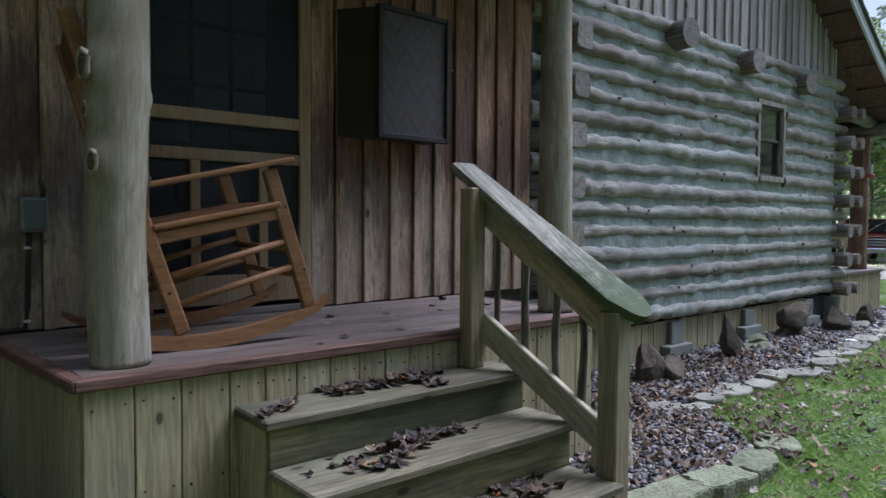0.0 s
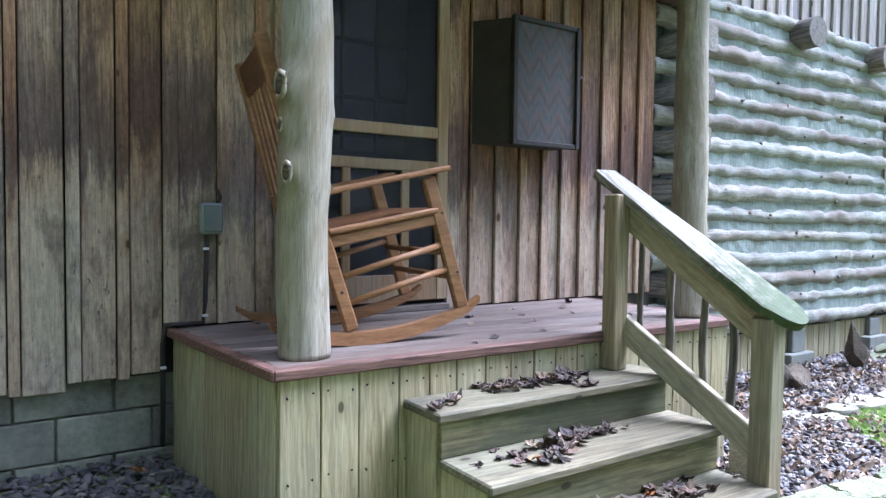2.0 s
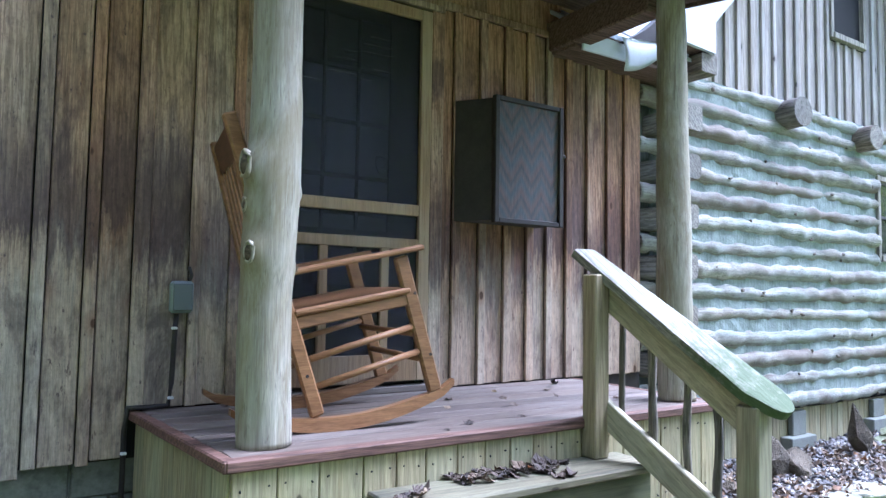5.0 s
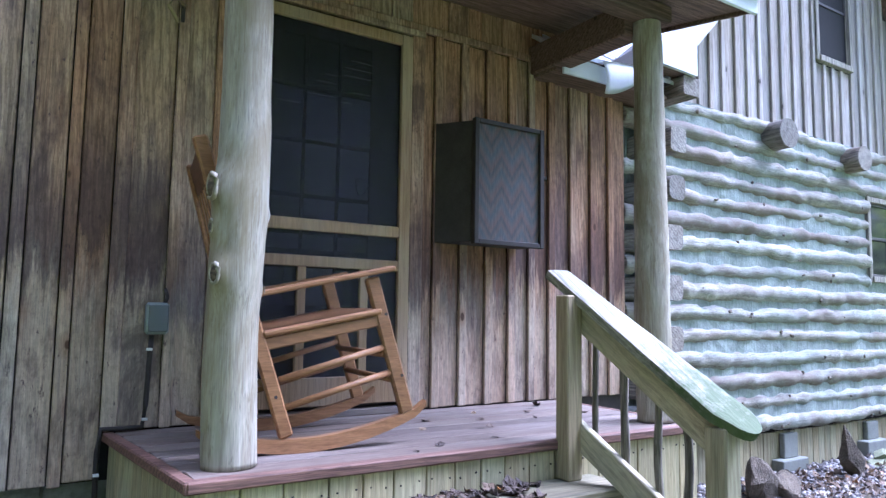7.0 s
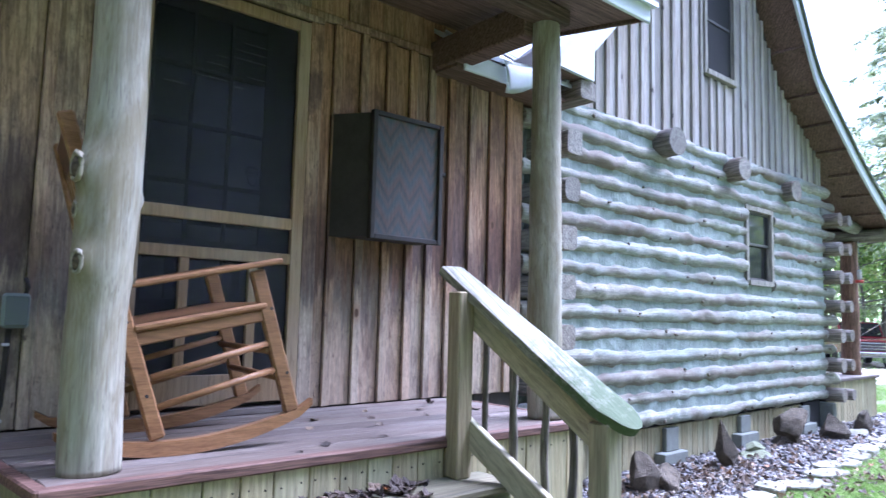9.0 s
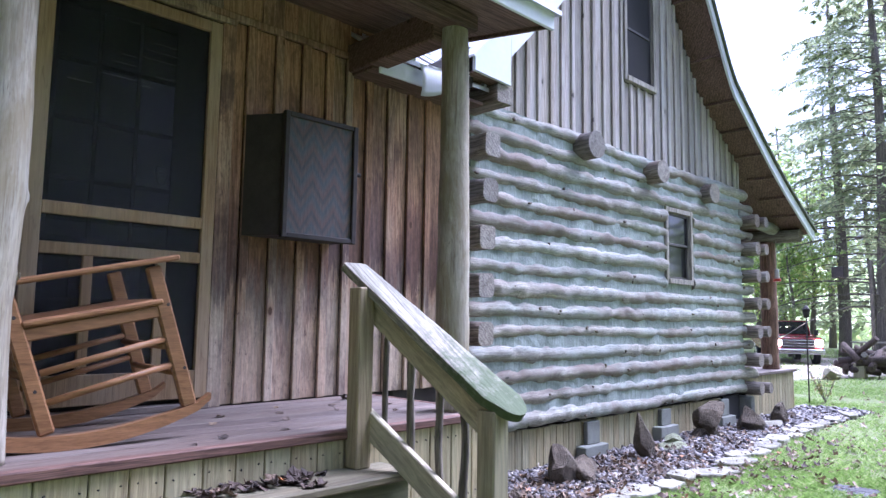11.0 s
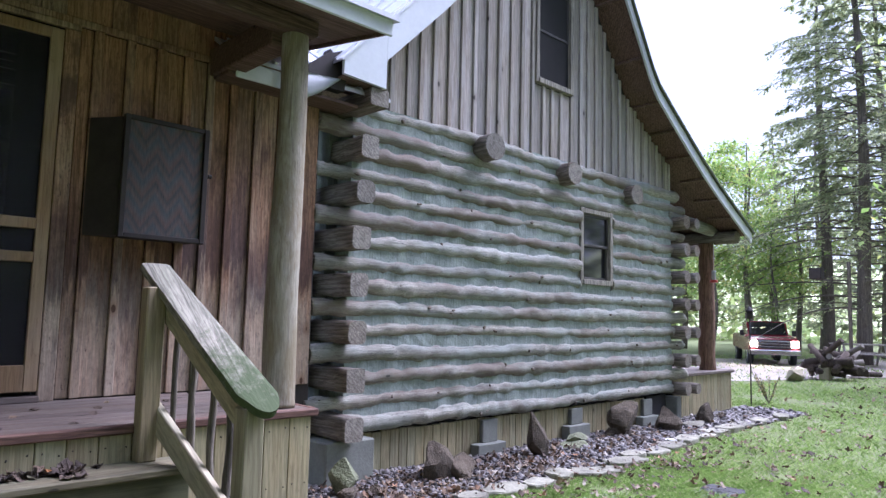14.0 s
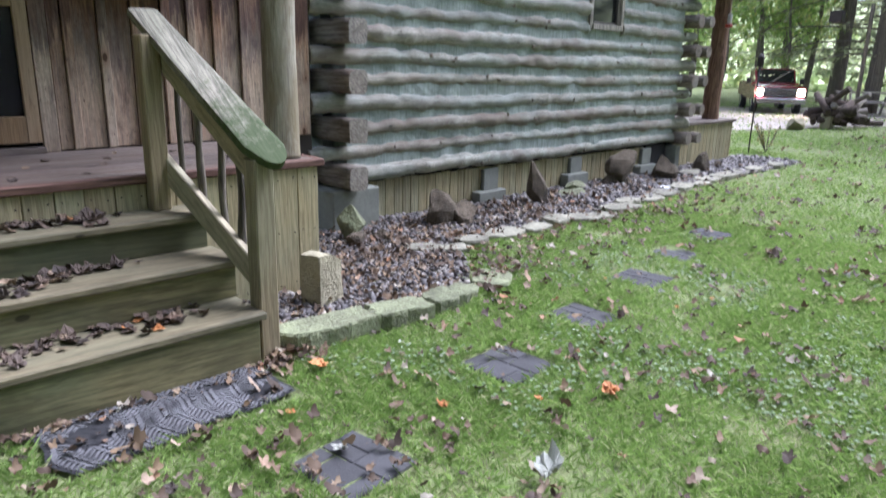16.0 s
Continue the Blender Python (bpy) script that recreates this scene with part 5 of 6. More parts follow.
# ---- pebbles ----
def pebble_mat(name, stops):
    m, nt, bs = material(name)
    g = nt.nodes.new("ShaderNodeNewGeometry")
    col = ramp(nt, g.outputs["Random Per Island"], stops)
    n = tex_noise(nt, coords(nt, (1, 1, 1), False), 60, 3, 0.6)
    col = mix(nt, 0.35, col, mix(nt, 1.0, col, ramp(nt, n, [(0.3, (0.5,) * 3), (0.7, (1.4,) * 3)]), "MULTIPLY"))
    nt.links.new(col, bs.inputs["Base Color"])
    bs.inputs["Roughness"].default_value = 0.6
    bump(nt, bs, n, 0.2, 0.003)
    return m


PEBBLE = pebble_mat("river_pebbles", [(0.0, (0.05, 0.046, 0.047)), (0.35, (0.075, 0.069, 0.07)), (0.6, (0.115, 0.102, 0.098)), (0.85, (0.17, 0.155, 0.145)), (0.97, (0.29, 0.27, 0.235)), (1.0, (0.36, 0.31, 0.23))])

# darker pebble colours: damp stones, with the shade beside the house painted in
DAMP_SHADED = pebble_mat("damp_shaded_pebbles", [(0.0, (0.035, 0.033, 0.036)), (0.4, (0.065, 0.06, 0.064)), (0.75, (0.10, 0.09, 0.088)), (0.95, (0.16, 0.145, 0.13)), (1.0, (0.24, 0.2, 0.15))])


def ico(sub):
    b = bmesh.new()
    bmesh.ops.create_icosphere(b, subdivisions=sub, radius=1)
    v = np.array([q.co[:] for q in b.verts])
    f = np.array([[q.index for q in t.verts] for t in b.faces])
    b.free()
    return v, f


def scatter(name, spots, sizes, base, mat, label, category, rng, flat=0.55, long=1.4, sink=0.25):
    """Joins many turned, stretched copies of a small mesh into one."""
    bv, bf = base
    n = len(spots)
    a = rng.uniform(0, 2 * np.pi, n)
    tilt = rng.normal(0, 0.35, (n, 2))
    s = np.stack([sizes * rng.uniform(0.9, long, n), sizes, sizes * rng.uniform(flat * 0.7, flat * 1.2, n)], 1)
    v = bv[None] * s[:, None]
    c, d = np.cos(a)[:, None], np.sin(a)[:, None]
    x, y, z = v[..., 0] * c - v[..., 1] * d, v[..., 0] * d + v[..., 1] * c, v[..., 2]
    z = z + x * tilt[:, :1] + y * tilt[:, 1:]
    out = np.stack([x, y, z], 2) + np.array(spots)[:, None] + np.stack([0 * sizes, 0 * sizes, s[:, 2] * (1 - 2 * sink)], 1)[:, None]
    f = (bf[None] + (np.arange(n) * len(bv))[:, None, None]).reshape(-1, bf.shape[1])
    me = bpy.data.meshes.new(name)
    me.from_pydata(out.reshape(-1, 3).tolist(), [], f.tolist())
    me.polygons.foreach_set("use_smooth", [True] * len(me.polygons))
    me.materials.append(mat)
    return tagged(new(name, me), label, category, kind="stuff")


def bed_front(x):
    """Front edge of the gravel bed on the right of the stairs."""
    return -0.66 + 0.8 * smooth(3.1, 4.1, x) + 0.16 * smooth(6, 9, x)


rng = np.random.default_rng(5)
pts = []
for _ in range(6000):
    x, y = rng.uniform(-2.3, 0.0), rng.uniform(-0.5, 1.22)
    if x > side_x(max(0, y)) - 0.01 and y > -0.02:
        continue
    pts.append((x, y, ground_z(x, y) + rng.uniform(-0.005, 0.02)))
scatter("pebbles", pts, rng.uniform(0.011, 0.024, len(pts)), ico(2), DAMP_SHADED, "dark smooth river pebbles beside the porch", "gravel", rng)
pts = []
while len(pts) < 16500:
    x = 1.9 + 9.6 * rng.random() ** 1.5
    y = rng.uniform(-0.72, 1.22)
    if y < bed_front(x) or (x < 2.62 and y > -0.03):
        continue
    pts.append((x, y, ground_z(x, y) + rng.uniform(-0.004, 0.022)))
xs_ = np.array([p[0] for p in pts])
scatter("pebbles", pts, rng.uniform(0.010, 0.025, len(pts)) * (1 + 0.09 * (xs_ - 2)), ico(1), PEBBLE, "grey purple river pebbles in the bed below the log wall", "gravel", rng)

# ---- grass ----
def leafy(name, stops, trans=0.35, rough=0.6):
    m, nt, bs = material(name)
    g = nt.nodes.new("ShaderNodeNewGeometry")
    col = ramp(nt, g.outputs["Random Per Island"], stops)
    nt.links.new(col, bs.inputs["Base Color"])
    bs.inputs["Roughness"].default_value = rough
    if trans:
        t = nt.nodes.new("ShaderNodeBsdfTranslucent")
        nt.links.new(col, t.inputs["Color"])
        s = nt.nodes.new("ShaderNodeMixShader")
        s.inputs[0].default_value = trans
        nt.links.new(bs.outputs[0], s.inputs[1])
        nt.links.new(t.outputs[0], s.inputs[2])
        nt.links.new(s.outputs[0], nt.nodes["Material Output"].inputs["Surface"])
    return m


GRASS = leafy("grass_blades", [(0.0, (0.13, 0.22, 0.05)), (0.5, (0.24, 0.375, 0.09)), (0.85, (0.35, 0.46, 0.155)), (1.0, (0.47, 0.46, 0.27))], 0.5)


def grass(name, n, area, hmin, hmax, width, seed, label, thin=0.0, lead=0.01, fade=0.01):
    rng = np.random.default_rng(seed)
    x0, x1, y0, y1 = area
    verts, faces = [], []
    while len(faces) < n:
        x, y = rng.uniform(x0, x1), rng.uniform(y0, y1)
        if (1.85 < x < 11.5 and y > bed_front(x) - 0.06) or (x < 1.9 and y > -0.62) or (x >= 11.2 and y > 1.0 and x < 11.3):
            continue
        if 0.78 < x < 1.74 and -1.16 < y < -0.7:
            continue
        d = noise.noise(Vector((x * 0.8, y * 0.8, 7))) + 0.6 * noise.noise(Vector((x * 2.6, y * 2.6, 3)))
        if d < thin + rng.uniform(-0.75, 0.0):
            continue
        if any(abs(x - px) < 0.165 and abs(y - py) < 0.165 for px, py in ((1.56, -1.70), (2.60, -1.51), (3.41, -1.36), (4.31, -1.21), (5.10, -1.03), (5.85, -0.95))):
            continue
        if rng.random() < smooth(x1 - fade, x1, x) or rng.random() < 1 - smooth(x0, x0 + lead, x):
            continue
        h = rng.uniform(hmin, hmax) * (0.75 + 0.5 * max(0, d))
        a = rng.uniform(0, 6.283)
        lx, ly = rng.normal(0, 0.85 * h, 2)
        w = width * rng.uniform(0.7, 1.3)
        cx, sy = math.cos(a) * w, math.sin(a) * w
        z = ground_z(x, y) - 0.003
        k = len(verts)
        verts += [(x - cx, y - sy, z), (x + cx, y + sy, z), (x + lx * 0.4 + cx * 0.7, y + ly * 0.4 + sy * 0.7, z + h * 0.6), (x + lx, y + ly, z + h)]
        faces.append((k, k + 1, k + 2, k + 3))
    me = bpy.data.meshes.new(name)
    me.from_pydata(verts, [], faces)
    me.materials.append(GRASS)
    return tagged(new(name, me), label, "grass", kind="stuff")


WEED = leafy("clover_leaves", [(0.0, (0.09, 0.15, 0.055)), (0.6, (0.16, 0.23, 0.10)), (1.0, (0.25, 0.30, 0.17))], 0.3)
wv, wf = [], []
rg = random.Random(77)
while len(wf) < 3600:
    x, y = 1.2 + 4.5 * rg.random() ** 1.5, rg.uniform(-3.0, -0.4)
    if noise.noise(Vector((x * 1.4, y * 1.4, 20))) < 0.08 or (x < 1.9 and y > -0.7) or (x > 1.85 and y > bed_front(x) - 0.08) or (0.78 < x < 1.74 and -1.16 < y < -0.7) or any(abs(x - px) < 0.19 and abs(y - py) < 0.19 for px, py in ((1.56, -1.70), (2.60, -1.51), (3.41, -1.36), (4.31, -1.21), (5.10, -1.03))):
        continue
    a, r, z = rg.uniform(0, 6.28), rg.uniform(0.006, 0.014), ground_z(x, y) + rg.uniform(0.012, 0.035)
    k = len(wv)
    for i in range(5):
        b = a + 1.2566 * i
        wv.append((x + r * math.cos(b), y + r * math.sin(b), z + 0.3 * r * math.sin(b * 2 + a)))
    wf.append((k, k + 1, k + 2, k + 3, k + 4))
wm = bpy.data.meshes.new("lawn_weeds")
wm.from_pydata(wv, [], wf)
wm.materials.append(WEED)
tagged(new("lawn_weeds", wm), "small round clover leaves among the grass", "weeds", kind="stuff")
grass("grass", 185000, (0.3, 8.5, -3.4, 0.3), 0.016, 0.058, 0.0024, 1, "short green lawn grass with bare patches", fade=4.0)
grass("grass", 60000, (4.5, 20, -5.0, 3.0), 0.025, 0.06, 0.0045, 2, "short green lawn grass with bare patches", lead=4.0, fade=6.0)
grass("grass", 36000, (-4.0, 0.6, -3.5, -0.66), 0.022, 0.06, 0.0045, 5, "short lawn grass in front of the gravel strip", lead=1.5, fade=0.4)
grass("grass", 40000, (-8, 9.5, -10, -3.2), 0.03, 0.07, 0.007, 4, "short lawn grass behind the walk", fade=2.0)
grass("grass", 12000, (-8, 0.5, -3.4, -0.6), 0.03, 0.06, 0.006, 5, "short lawn grass beside the gravel")
grass("grass", 14000, (13, 40, -12, 9.0), 0.05, 0.10, 0.016, 3, "distant lawn grass")

# ---- fallen leaves ----
LEAF = leafy("dead_leaves", [(0.0, (0.045, 0.03, 0.02)), (0.4, (0.085, 0.055, 0.034)), (0.65, (0.13, 0.085, 0.05)), (0.83, (0.22, 0.15, 0.085)), (0.92, (0.34, 0.31, 0.25)), (1.0, (0.30, 0.14, 0.06))], 0.15, 0.75)


def leaf_mat(name, a, b):
    m, nt, bs = material(name)
    info = nt.nodes.new("ShaderNodeObjectInfo")
    col = ramp(nt, info.outputs["Random"], [(0.0, a), (1.0, b)])
    n = tex_noise(nt, coords(nt, (1, 1, 1)), 40, 4, 0.6)
    col = mix(nt, 1.0, col, ramp(nt, n, [(0.3, (0.6,) * 3), (0.7, (1.35,) * 3)]), "MULTIPLY")
    nt.links.new(col, bs.inputs["Base Color"])
    bs.inputs["Roughness"].default_value = 0.7
    bump(nt, bs, n, 0.4, 0.003)
    return m


LEAF_DARK = leaf_mat("wet_dark_leaf", (0.035, 0.025, 0.02), (0.12, 0.083, 0.058))
LEAF_TAN = leaf_mat("tan_leaf", (0.15, 0.095, 0.065), (0.34, 0.26, 0.17))
LEAF_ORANGE = leaf_mat("orange_leaf", (0.36, 0.13, 0.04), (0.48, 0.22, 0.07))
LEAF_GREY = leaf_mat("pale_leaf", (0.26, 0.25, 0.22), (0.40, 0.42, 0.36))


def leaf_shape(seed, lobes=5, curl=0.6, notch=0.8, crumple=False):
    rng = random.Random(seed)
    n = lobes * 4
    pts = [(0, 0, 0)]
    for i in range(n):
        a = 2 * math.pi * i / n
        r = (1.0 if i % 4 == 0 else notch if i % 2 == 0 else 0.5 + 0.5 * notch) * rng.uniform(0.8, 1.12)
        r *= 0.75 + 0.25 * math.cos(a)
        x, y = r * math.cos(a), r * math.sin(a) * 0.85
        z = curl * (0.28 * x * x + 0.5 * y * y) + 0.10 * curl * math.sin(3 * a + seed) + 0.06 * rng.uniform(-1, 1) * curl
        pts.append((x, y, z))
    if crumple:
        ring_ = [(0.5 * x + 0.08 * rng.uniform(-1, 1), 0.5 * y + 0.08 * rng.uniform(-1, 1), 0.25 * z + 0.22 * rng.uniform(-1, 1)) for x, y, z in pts[1:n + 1]]
        pts += ring_
    stem = len(pts)
    pts += [(-0.7, 0.02, 0.05), (-0.7, -0.02, 0.05), (-1.35, 0.0, 0.12)]
    if crumple:
        faces = [(0, n + 1 + i, n + 1 + (i + 1) % n) for i in range(n)] + [(n + 1 + i, 1 + i, 1 + (i + 1) % n, n + 1 + (i + 1) % n) for i in range(n)]
    else:
        faces = [(0, 1 + i, 1 + (i + 1) % n) for i in range(n)]
    faces.append((stem, stem + 1, stem + 2))
    return pts, faces


leaf_meshes = {}
for k in range(6):
    p, f = leaf_shape(k, 4 + k % 3, (0.9, 1.5, 1.9, 0.3, 1.3, 0.8)[k], (0.8, 0.7, 0.85, 0.55, 0.75, 0.6)[k], True)
    for tone, mt in (("dark", LEAF_DARK), ("tan", LEAF_TAN), ("orange", LEAF_ORANGE), ("grey", LEAF_GREY)):
        me = bpy.data.meshes.new("leaf")
        me.from_pydata(p, [], f)
        me.materials.append(mt)
        leaf_meshes[k, tone] = me
LEAF_LABEL = {"dark": "curled dark brown dead leaf", "tan": "dry tan fallen leaf", "orange": "orange brown fallen leaf", "grey": "pale greyish green fallen leaf"}


def leaf(x, y, z, size, tone, seed, where):
    r = random.Random(seed)
    ob = new("leaf", leaf_meshes[r.randrange(6), tone])
    ob.matrix_world = pose(x, y, z + 0.1 * size, r.gauss(0, 14), r.gauss(0, 14), r.uniform(0, 360)) @ Matrix.Diagonal((size, size, size * r.uniform(0.5, 1.1), 1))
    tagged(ob, LEAF_LABEL[tone] + " on " + where, "leaf", "fallen leaves")


rl = random.Random(11)
k = 0
for cx, cy, z, sx, sy, n in [(0.60, -0.15, 0.612, 0.05, 0.03, 8), (1.00, -0.08, 0.612, 0.12, 0.03, 34), (1.24, -0.10, 0.612, 0.09, 0.03, 30), (1.26, -0.24, 0.612, 0.03, 0.01, 3), (1.12, -0.33, 0.437, 0.12, 0.035, 42), (0.85, -0.38, 0.437, 0.12, 0.05, 22), (1.0, -0.60, 0.25, 0.25, 0.05, 36), (1.40, -0.62, 0.25, 0.15, 0.05, 24), (0.75, -0.70, 0.25, 0.12, 0.05, 8)]:
    for _ in range(n):
        k += 1
        y = min(-0.03 if z > 0.6 else (-0.26 if z > 0.4 else -0.53), max(-0.25 if z > 0.6 else (-0.52 if z > 0.4 else -0.77), rl.gauss(cy, sy)))
        tone = "dark" if rl.random() < 0.9 else rl.choice(("tan", "tan", "orange"))
        leaf(rl.gauss(cx, sx), y, z + rl.uniform(0, 0.012), rl.uniform(0.024, 0.056), tone, k, "the weathered steps")
for cx, cy, sx, sy, n in ((0.95, -0.81, 0.34, 0.012, 18), (1.5, -0.82, 0.2, 0.025, 12), (1.78, -0.85, 0.12, 0.06, 10), (1.2, -0.95, 0.28, 0.09, 3), (0.75, -1.15, 0.15, 0.12, 4), (1.4, -1.75, 0.25, 0.12, 5), (2.3, -0.68, 0.4, 0.04, 4)):
    for _ in range(n):
        k += 1
        x, y = rl.gauss(cx, sx), min(-0.8 if cx < 1.7 else -0.62, rl.gauss(cy, sy))
        leaf(x, y, ground_z(x, y) + 0.018, rl.uniform(0.022, 0.05), rl.choice(("dark", "dark", "dark", "tan", "tan", "grey")), k, "the ground below the steps")
for x, y in ((1.05, 0.12), (1.38, 0.16), (1.55, 0.42), (1.62, 0.62), (1.80, 0.18), (2.05, 0.75), (1.35, 0.72), (2.2, 0.35), (0.9, 0.06), (1.95, 0.55), (2.35, 0.6), (1.2, 0.5), (0.35, 0.95), (0.28, 1.05), (2.3, 0.95), (1.75, 0.85)):
    k += 1
    leaf(x, y, FLOOR, rl.uniform(0.024, 0.046), "dark" if rl.random() < 0.75 else "tan", k, "the porch deck")
for _ in range(48):
    x = 0.9 + 7.5 * rl.random() ** 1.3
    y = rl.uniform(-3.0, -0.2)
    if x > 1.8 and y > bed_front(x) - 0.05:
        continue
    k += 1
    leaf(x, y, ground_z(x, y) + 0.022, rl.uniform(0.022, 0.05), rl.choice(("tan", "dark", "dark", "grey", "orange")), k, "the lawn")
leaf(2.65, -2.03, 0.03, 0.075, "orange", 901, "the lawn")
leaf(1.98, -2.22, 0.03, 0.075, "grey", 902, "the lawn")
leaf(1.9, -1.02, 0.03, 0.06, "orange", 903, "the lawn")
leaf(-0.28, 0.92, 0.185, 0.06, "orange", 904, "the pebbles")
for _ in range(24):
    x, y = 1.95 + 3.2 * rl.random(), rl.uniform(-0.4, 1.1)
    if y > bed_front(x) and not (x < 2.65 and y > -0.03):
        k += 1
        leaf(x, y, ground_z(x, y) + 0.03, rl.uniform(0.02, 0.045), rl.choice(("tan", "dark", "dark", "dark", "grey")), k, "the pebbles")
lv, lf = leaf_shape(3, 4, 1.5, 0.5)
fan = np.array([t for t in lf])
pts = []
rng = np.random.default_rng(8)
while len(pts) < 2300:
    x, y = 0.6 + 24 * rng.random() ** 1.7, rng.uniform(-6, 1.1)
    if (x < 1.85 and y > -0.62) or (x < 11.3 and y > 1.1):
        continue
    pts.append((x, y, ground_z(x, y) + 0.02))
for cx, cy, sx, sy, n in ((1.1, -0.81, 0.4, 0.02, 40), (1.80, -0.82, 0.12, 0.07, 90), (2.2, -0.68, 0.5, 0.05, 90), (0.8, -1.2, 0.2, 0.06, 20), (1.35, -1.85, 0.4, 0.15, 60), (3.0, -1.9, 1.2, 0.5, 160), (3.6, -0.55, 0.7, 0.12, 160), (6.0, -0.15, 1.5, 0.15, 160), (2.8, 0.1, 0.8, 0.35, 900), (4.6, 0.6, 1.4, 0.3, 800), (7.0, 0.7, 1.6, 0.25, 200)):
    for x, y in zip(rng.normal(cx, sx, n), rng.normal(cy, sy, n)):
        if (x < 1.8 and y > -0.8) or (x < 2.65 and y > -0.05) or y > 1.1:
            continue
        pts.append((x, y, ground_z(x, y) + 0.022))
for _ in range(120):   # small drifts of leaves over the lawn
    cx, cy = 1.0 + 9.0 * rng.random() ** 1.3, rng.uniform(-3.3, -0.3)
    for x, y in zip(rng.normal(cx, 0.05, 5), rng.normal(cy, 0.05, 5)):
        if not (x < 1.85 and y > -0.82) and y < bed_front(x):
            pts.append((x, y, ground_z(x, y) + 0.026))
xs_ = np.array([p[0] for p in pts])
scatter("leaf_litter", pts, rng.uniform(0.014, 0.044, len(pts)) * (1 + 0.03 * xs_), (np.array(lv), fan), LEAF, "scattered brown fallen leaves on lawn and gravel", "leaves", rng, flat=1.0, long=1.2)

# ---- trees ----
BARK = wood("tree_bark", (0.14, 0.12, 0.105), (0.27, 0.24, 0.21), "z", vary=0.25, grain=25, rough=0.95, knots=False, bump_by=0.8)
NEEDLES = leafy("hemlock_needles", [(0.0, (0.22, 0.27, 0.15)), (0.5, (0.34, 0.39, 0.22)), (0.85, (0.44, 0.48, 0.28)), (1.0, (0.50, 0.50, 0.28))], 0.72)
BROADLEAF = leafy("broad_leaves", [(0.0, (0.18, 0.30, 0.08)), (0.5, (0.28, 0.41, 0.11)), (0.85, (0.40, 0.49, 0.15)), (1.0, (0.5, 0.46, 0.16))], 0.6)


def mesh_from(name, verts, faces, mat):
    me = bpy.data.meshes.new(name)
    me.from_pydata(verts, [], faces)
    me.materials.append(mat)
    return me


def spray(verts, faces, p, d, size, rng):
    """A small pointed twig of leaf: one bent diamond."""
    side = d.cross(Vector((rng.uniform(-0.4, 0.4), rng.uniform(-0.4, 0.4), 1))).normalized()
    k = len(verts)
    w = size * rng.uniform(0.22, 0.38)
    q = p + d * size * 0.5 + Vector((0, 0, -0.05 * size))
    r = p + d * size + Vector((0, 0, -0.22 * size))
    verts += [tuple(p), tuple(q + side * w), tuple(r), tuple(q - side * w)]
    faces.append((k, k + 1, k + 2, k + 3))


def conifer_meshes(h, seed, first=0.14, reach=0.26, branches=80, sprays=30, bare=0.35, size=0.42, needles=4):
    """Trunk and crown of a hemlock: whorls of drooping limbs with ragged sprays and gaps."""
    rng = random.Random(seed)
    trunk = tube([(0.10 * math.sin(i * 0.4 + seed), 0.10 * math.cos(i * 0.33 + seed), h * i / 17 - 0.1) for i in range(18)], lambda t: 0.0135 * h * (1 - 0.93 * t) + 0.02, 9, 0.12, 1.5, seed)
    limbs = bmesh.new()
    verts, faces = [], []
    for b in range(branches):
        t = first + (0.985 - first) * (b / branches) ** 0.92
        z = t * h
        a = b * 2.399 + rng.uniform(-0.5, 0.5)
        ln = reach * h * (1 - t) ** 0.7 * rng.uniform(0.35, 1.2) + 0.25
        droop = rng.uniform(0.12, 0.42)
        if rng.random() < 0.10:
            continue
        way = Vector((math.cos(a), math.sin(a), 0))
        pts = []
        for i in range(6):
            s = i / 5
            pts.append(way * ln * s + Vector((0.05 * math.sin(3 * s + b), 0.05 * math.cos(4 * s + b), z + ln * (0.12 * s - droop * s * s))))
        k0 = len(limbs.verts)
        tb = tube(pts, lambda s, r0=0.006 * ln + 0.008: r0 * (1 - 0.85 * s) + 0.003, 4, 0, 1, 0, 0, 1.0, False)
        tm = bpy.data.meshes.new("tmp")
        tb.to_mesh(tm)
        tb.free()
        limbs.from_mesh(tm)
        bpy.data.meshes.remove(tm)
        dead = t < bare and rng.random() < 0.75
        for i in range(int(sprays * (0.12 if dead else 1.0) * min(1.6, 0.4 + ln / 2.5))):
            # a flat side twig set with small needle sprays
            s = rng.uniform(0.15, 1.0) ** 0.75
            j = min(4, int(s * 5))
            p = pts[j].lerp(pts[j + 1], s * 5 - j)
            turn = rng.choice((-1, 1)) * rng.uniform(0.45, 1.1)
            d = (Matrix.Rotation(turn, 3, "Z") @ way + Vector((0, 0, rng.uniform(-0.55, 0.22)))).normalized()
            tl = ln * (0.10 + 0.30 * (1 - s)) * rng.uniform(0.6, 1.2)
            for q in range(needles):
                u = (q + rng.random()) / needles
                e = (Matrix.Rotation(rng.uniform(-0.9, 0.9), 3, "Z") @ d + Vector((0, 0, rng.uniform(-0.4, 0.1)))).normalized()
                spray(verts, faces, p + d * tl * u - Vector((0, 0, 0.25 * tl * u * u)), e, size * rng.uniform(0.5, 1.3), rng)
    tmesh = bpy.data.meshes.new("tmp2")
    limbs.to_mesh(tmesh)
    limbs.free()
    trunk.from_mesh(tmesh)
    bpy.data.meshes.remove(tmesh)
    me = mesh_of("trunk", trunk)
    me.materials.append(BARK)
    return me, mesh_from("crown", verts, faces, NEEDLES)


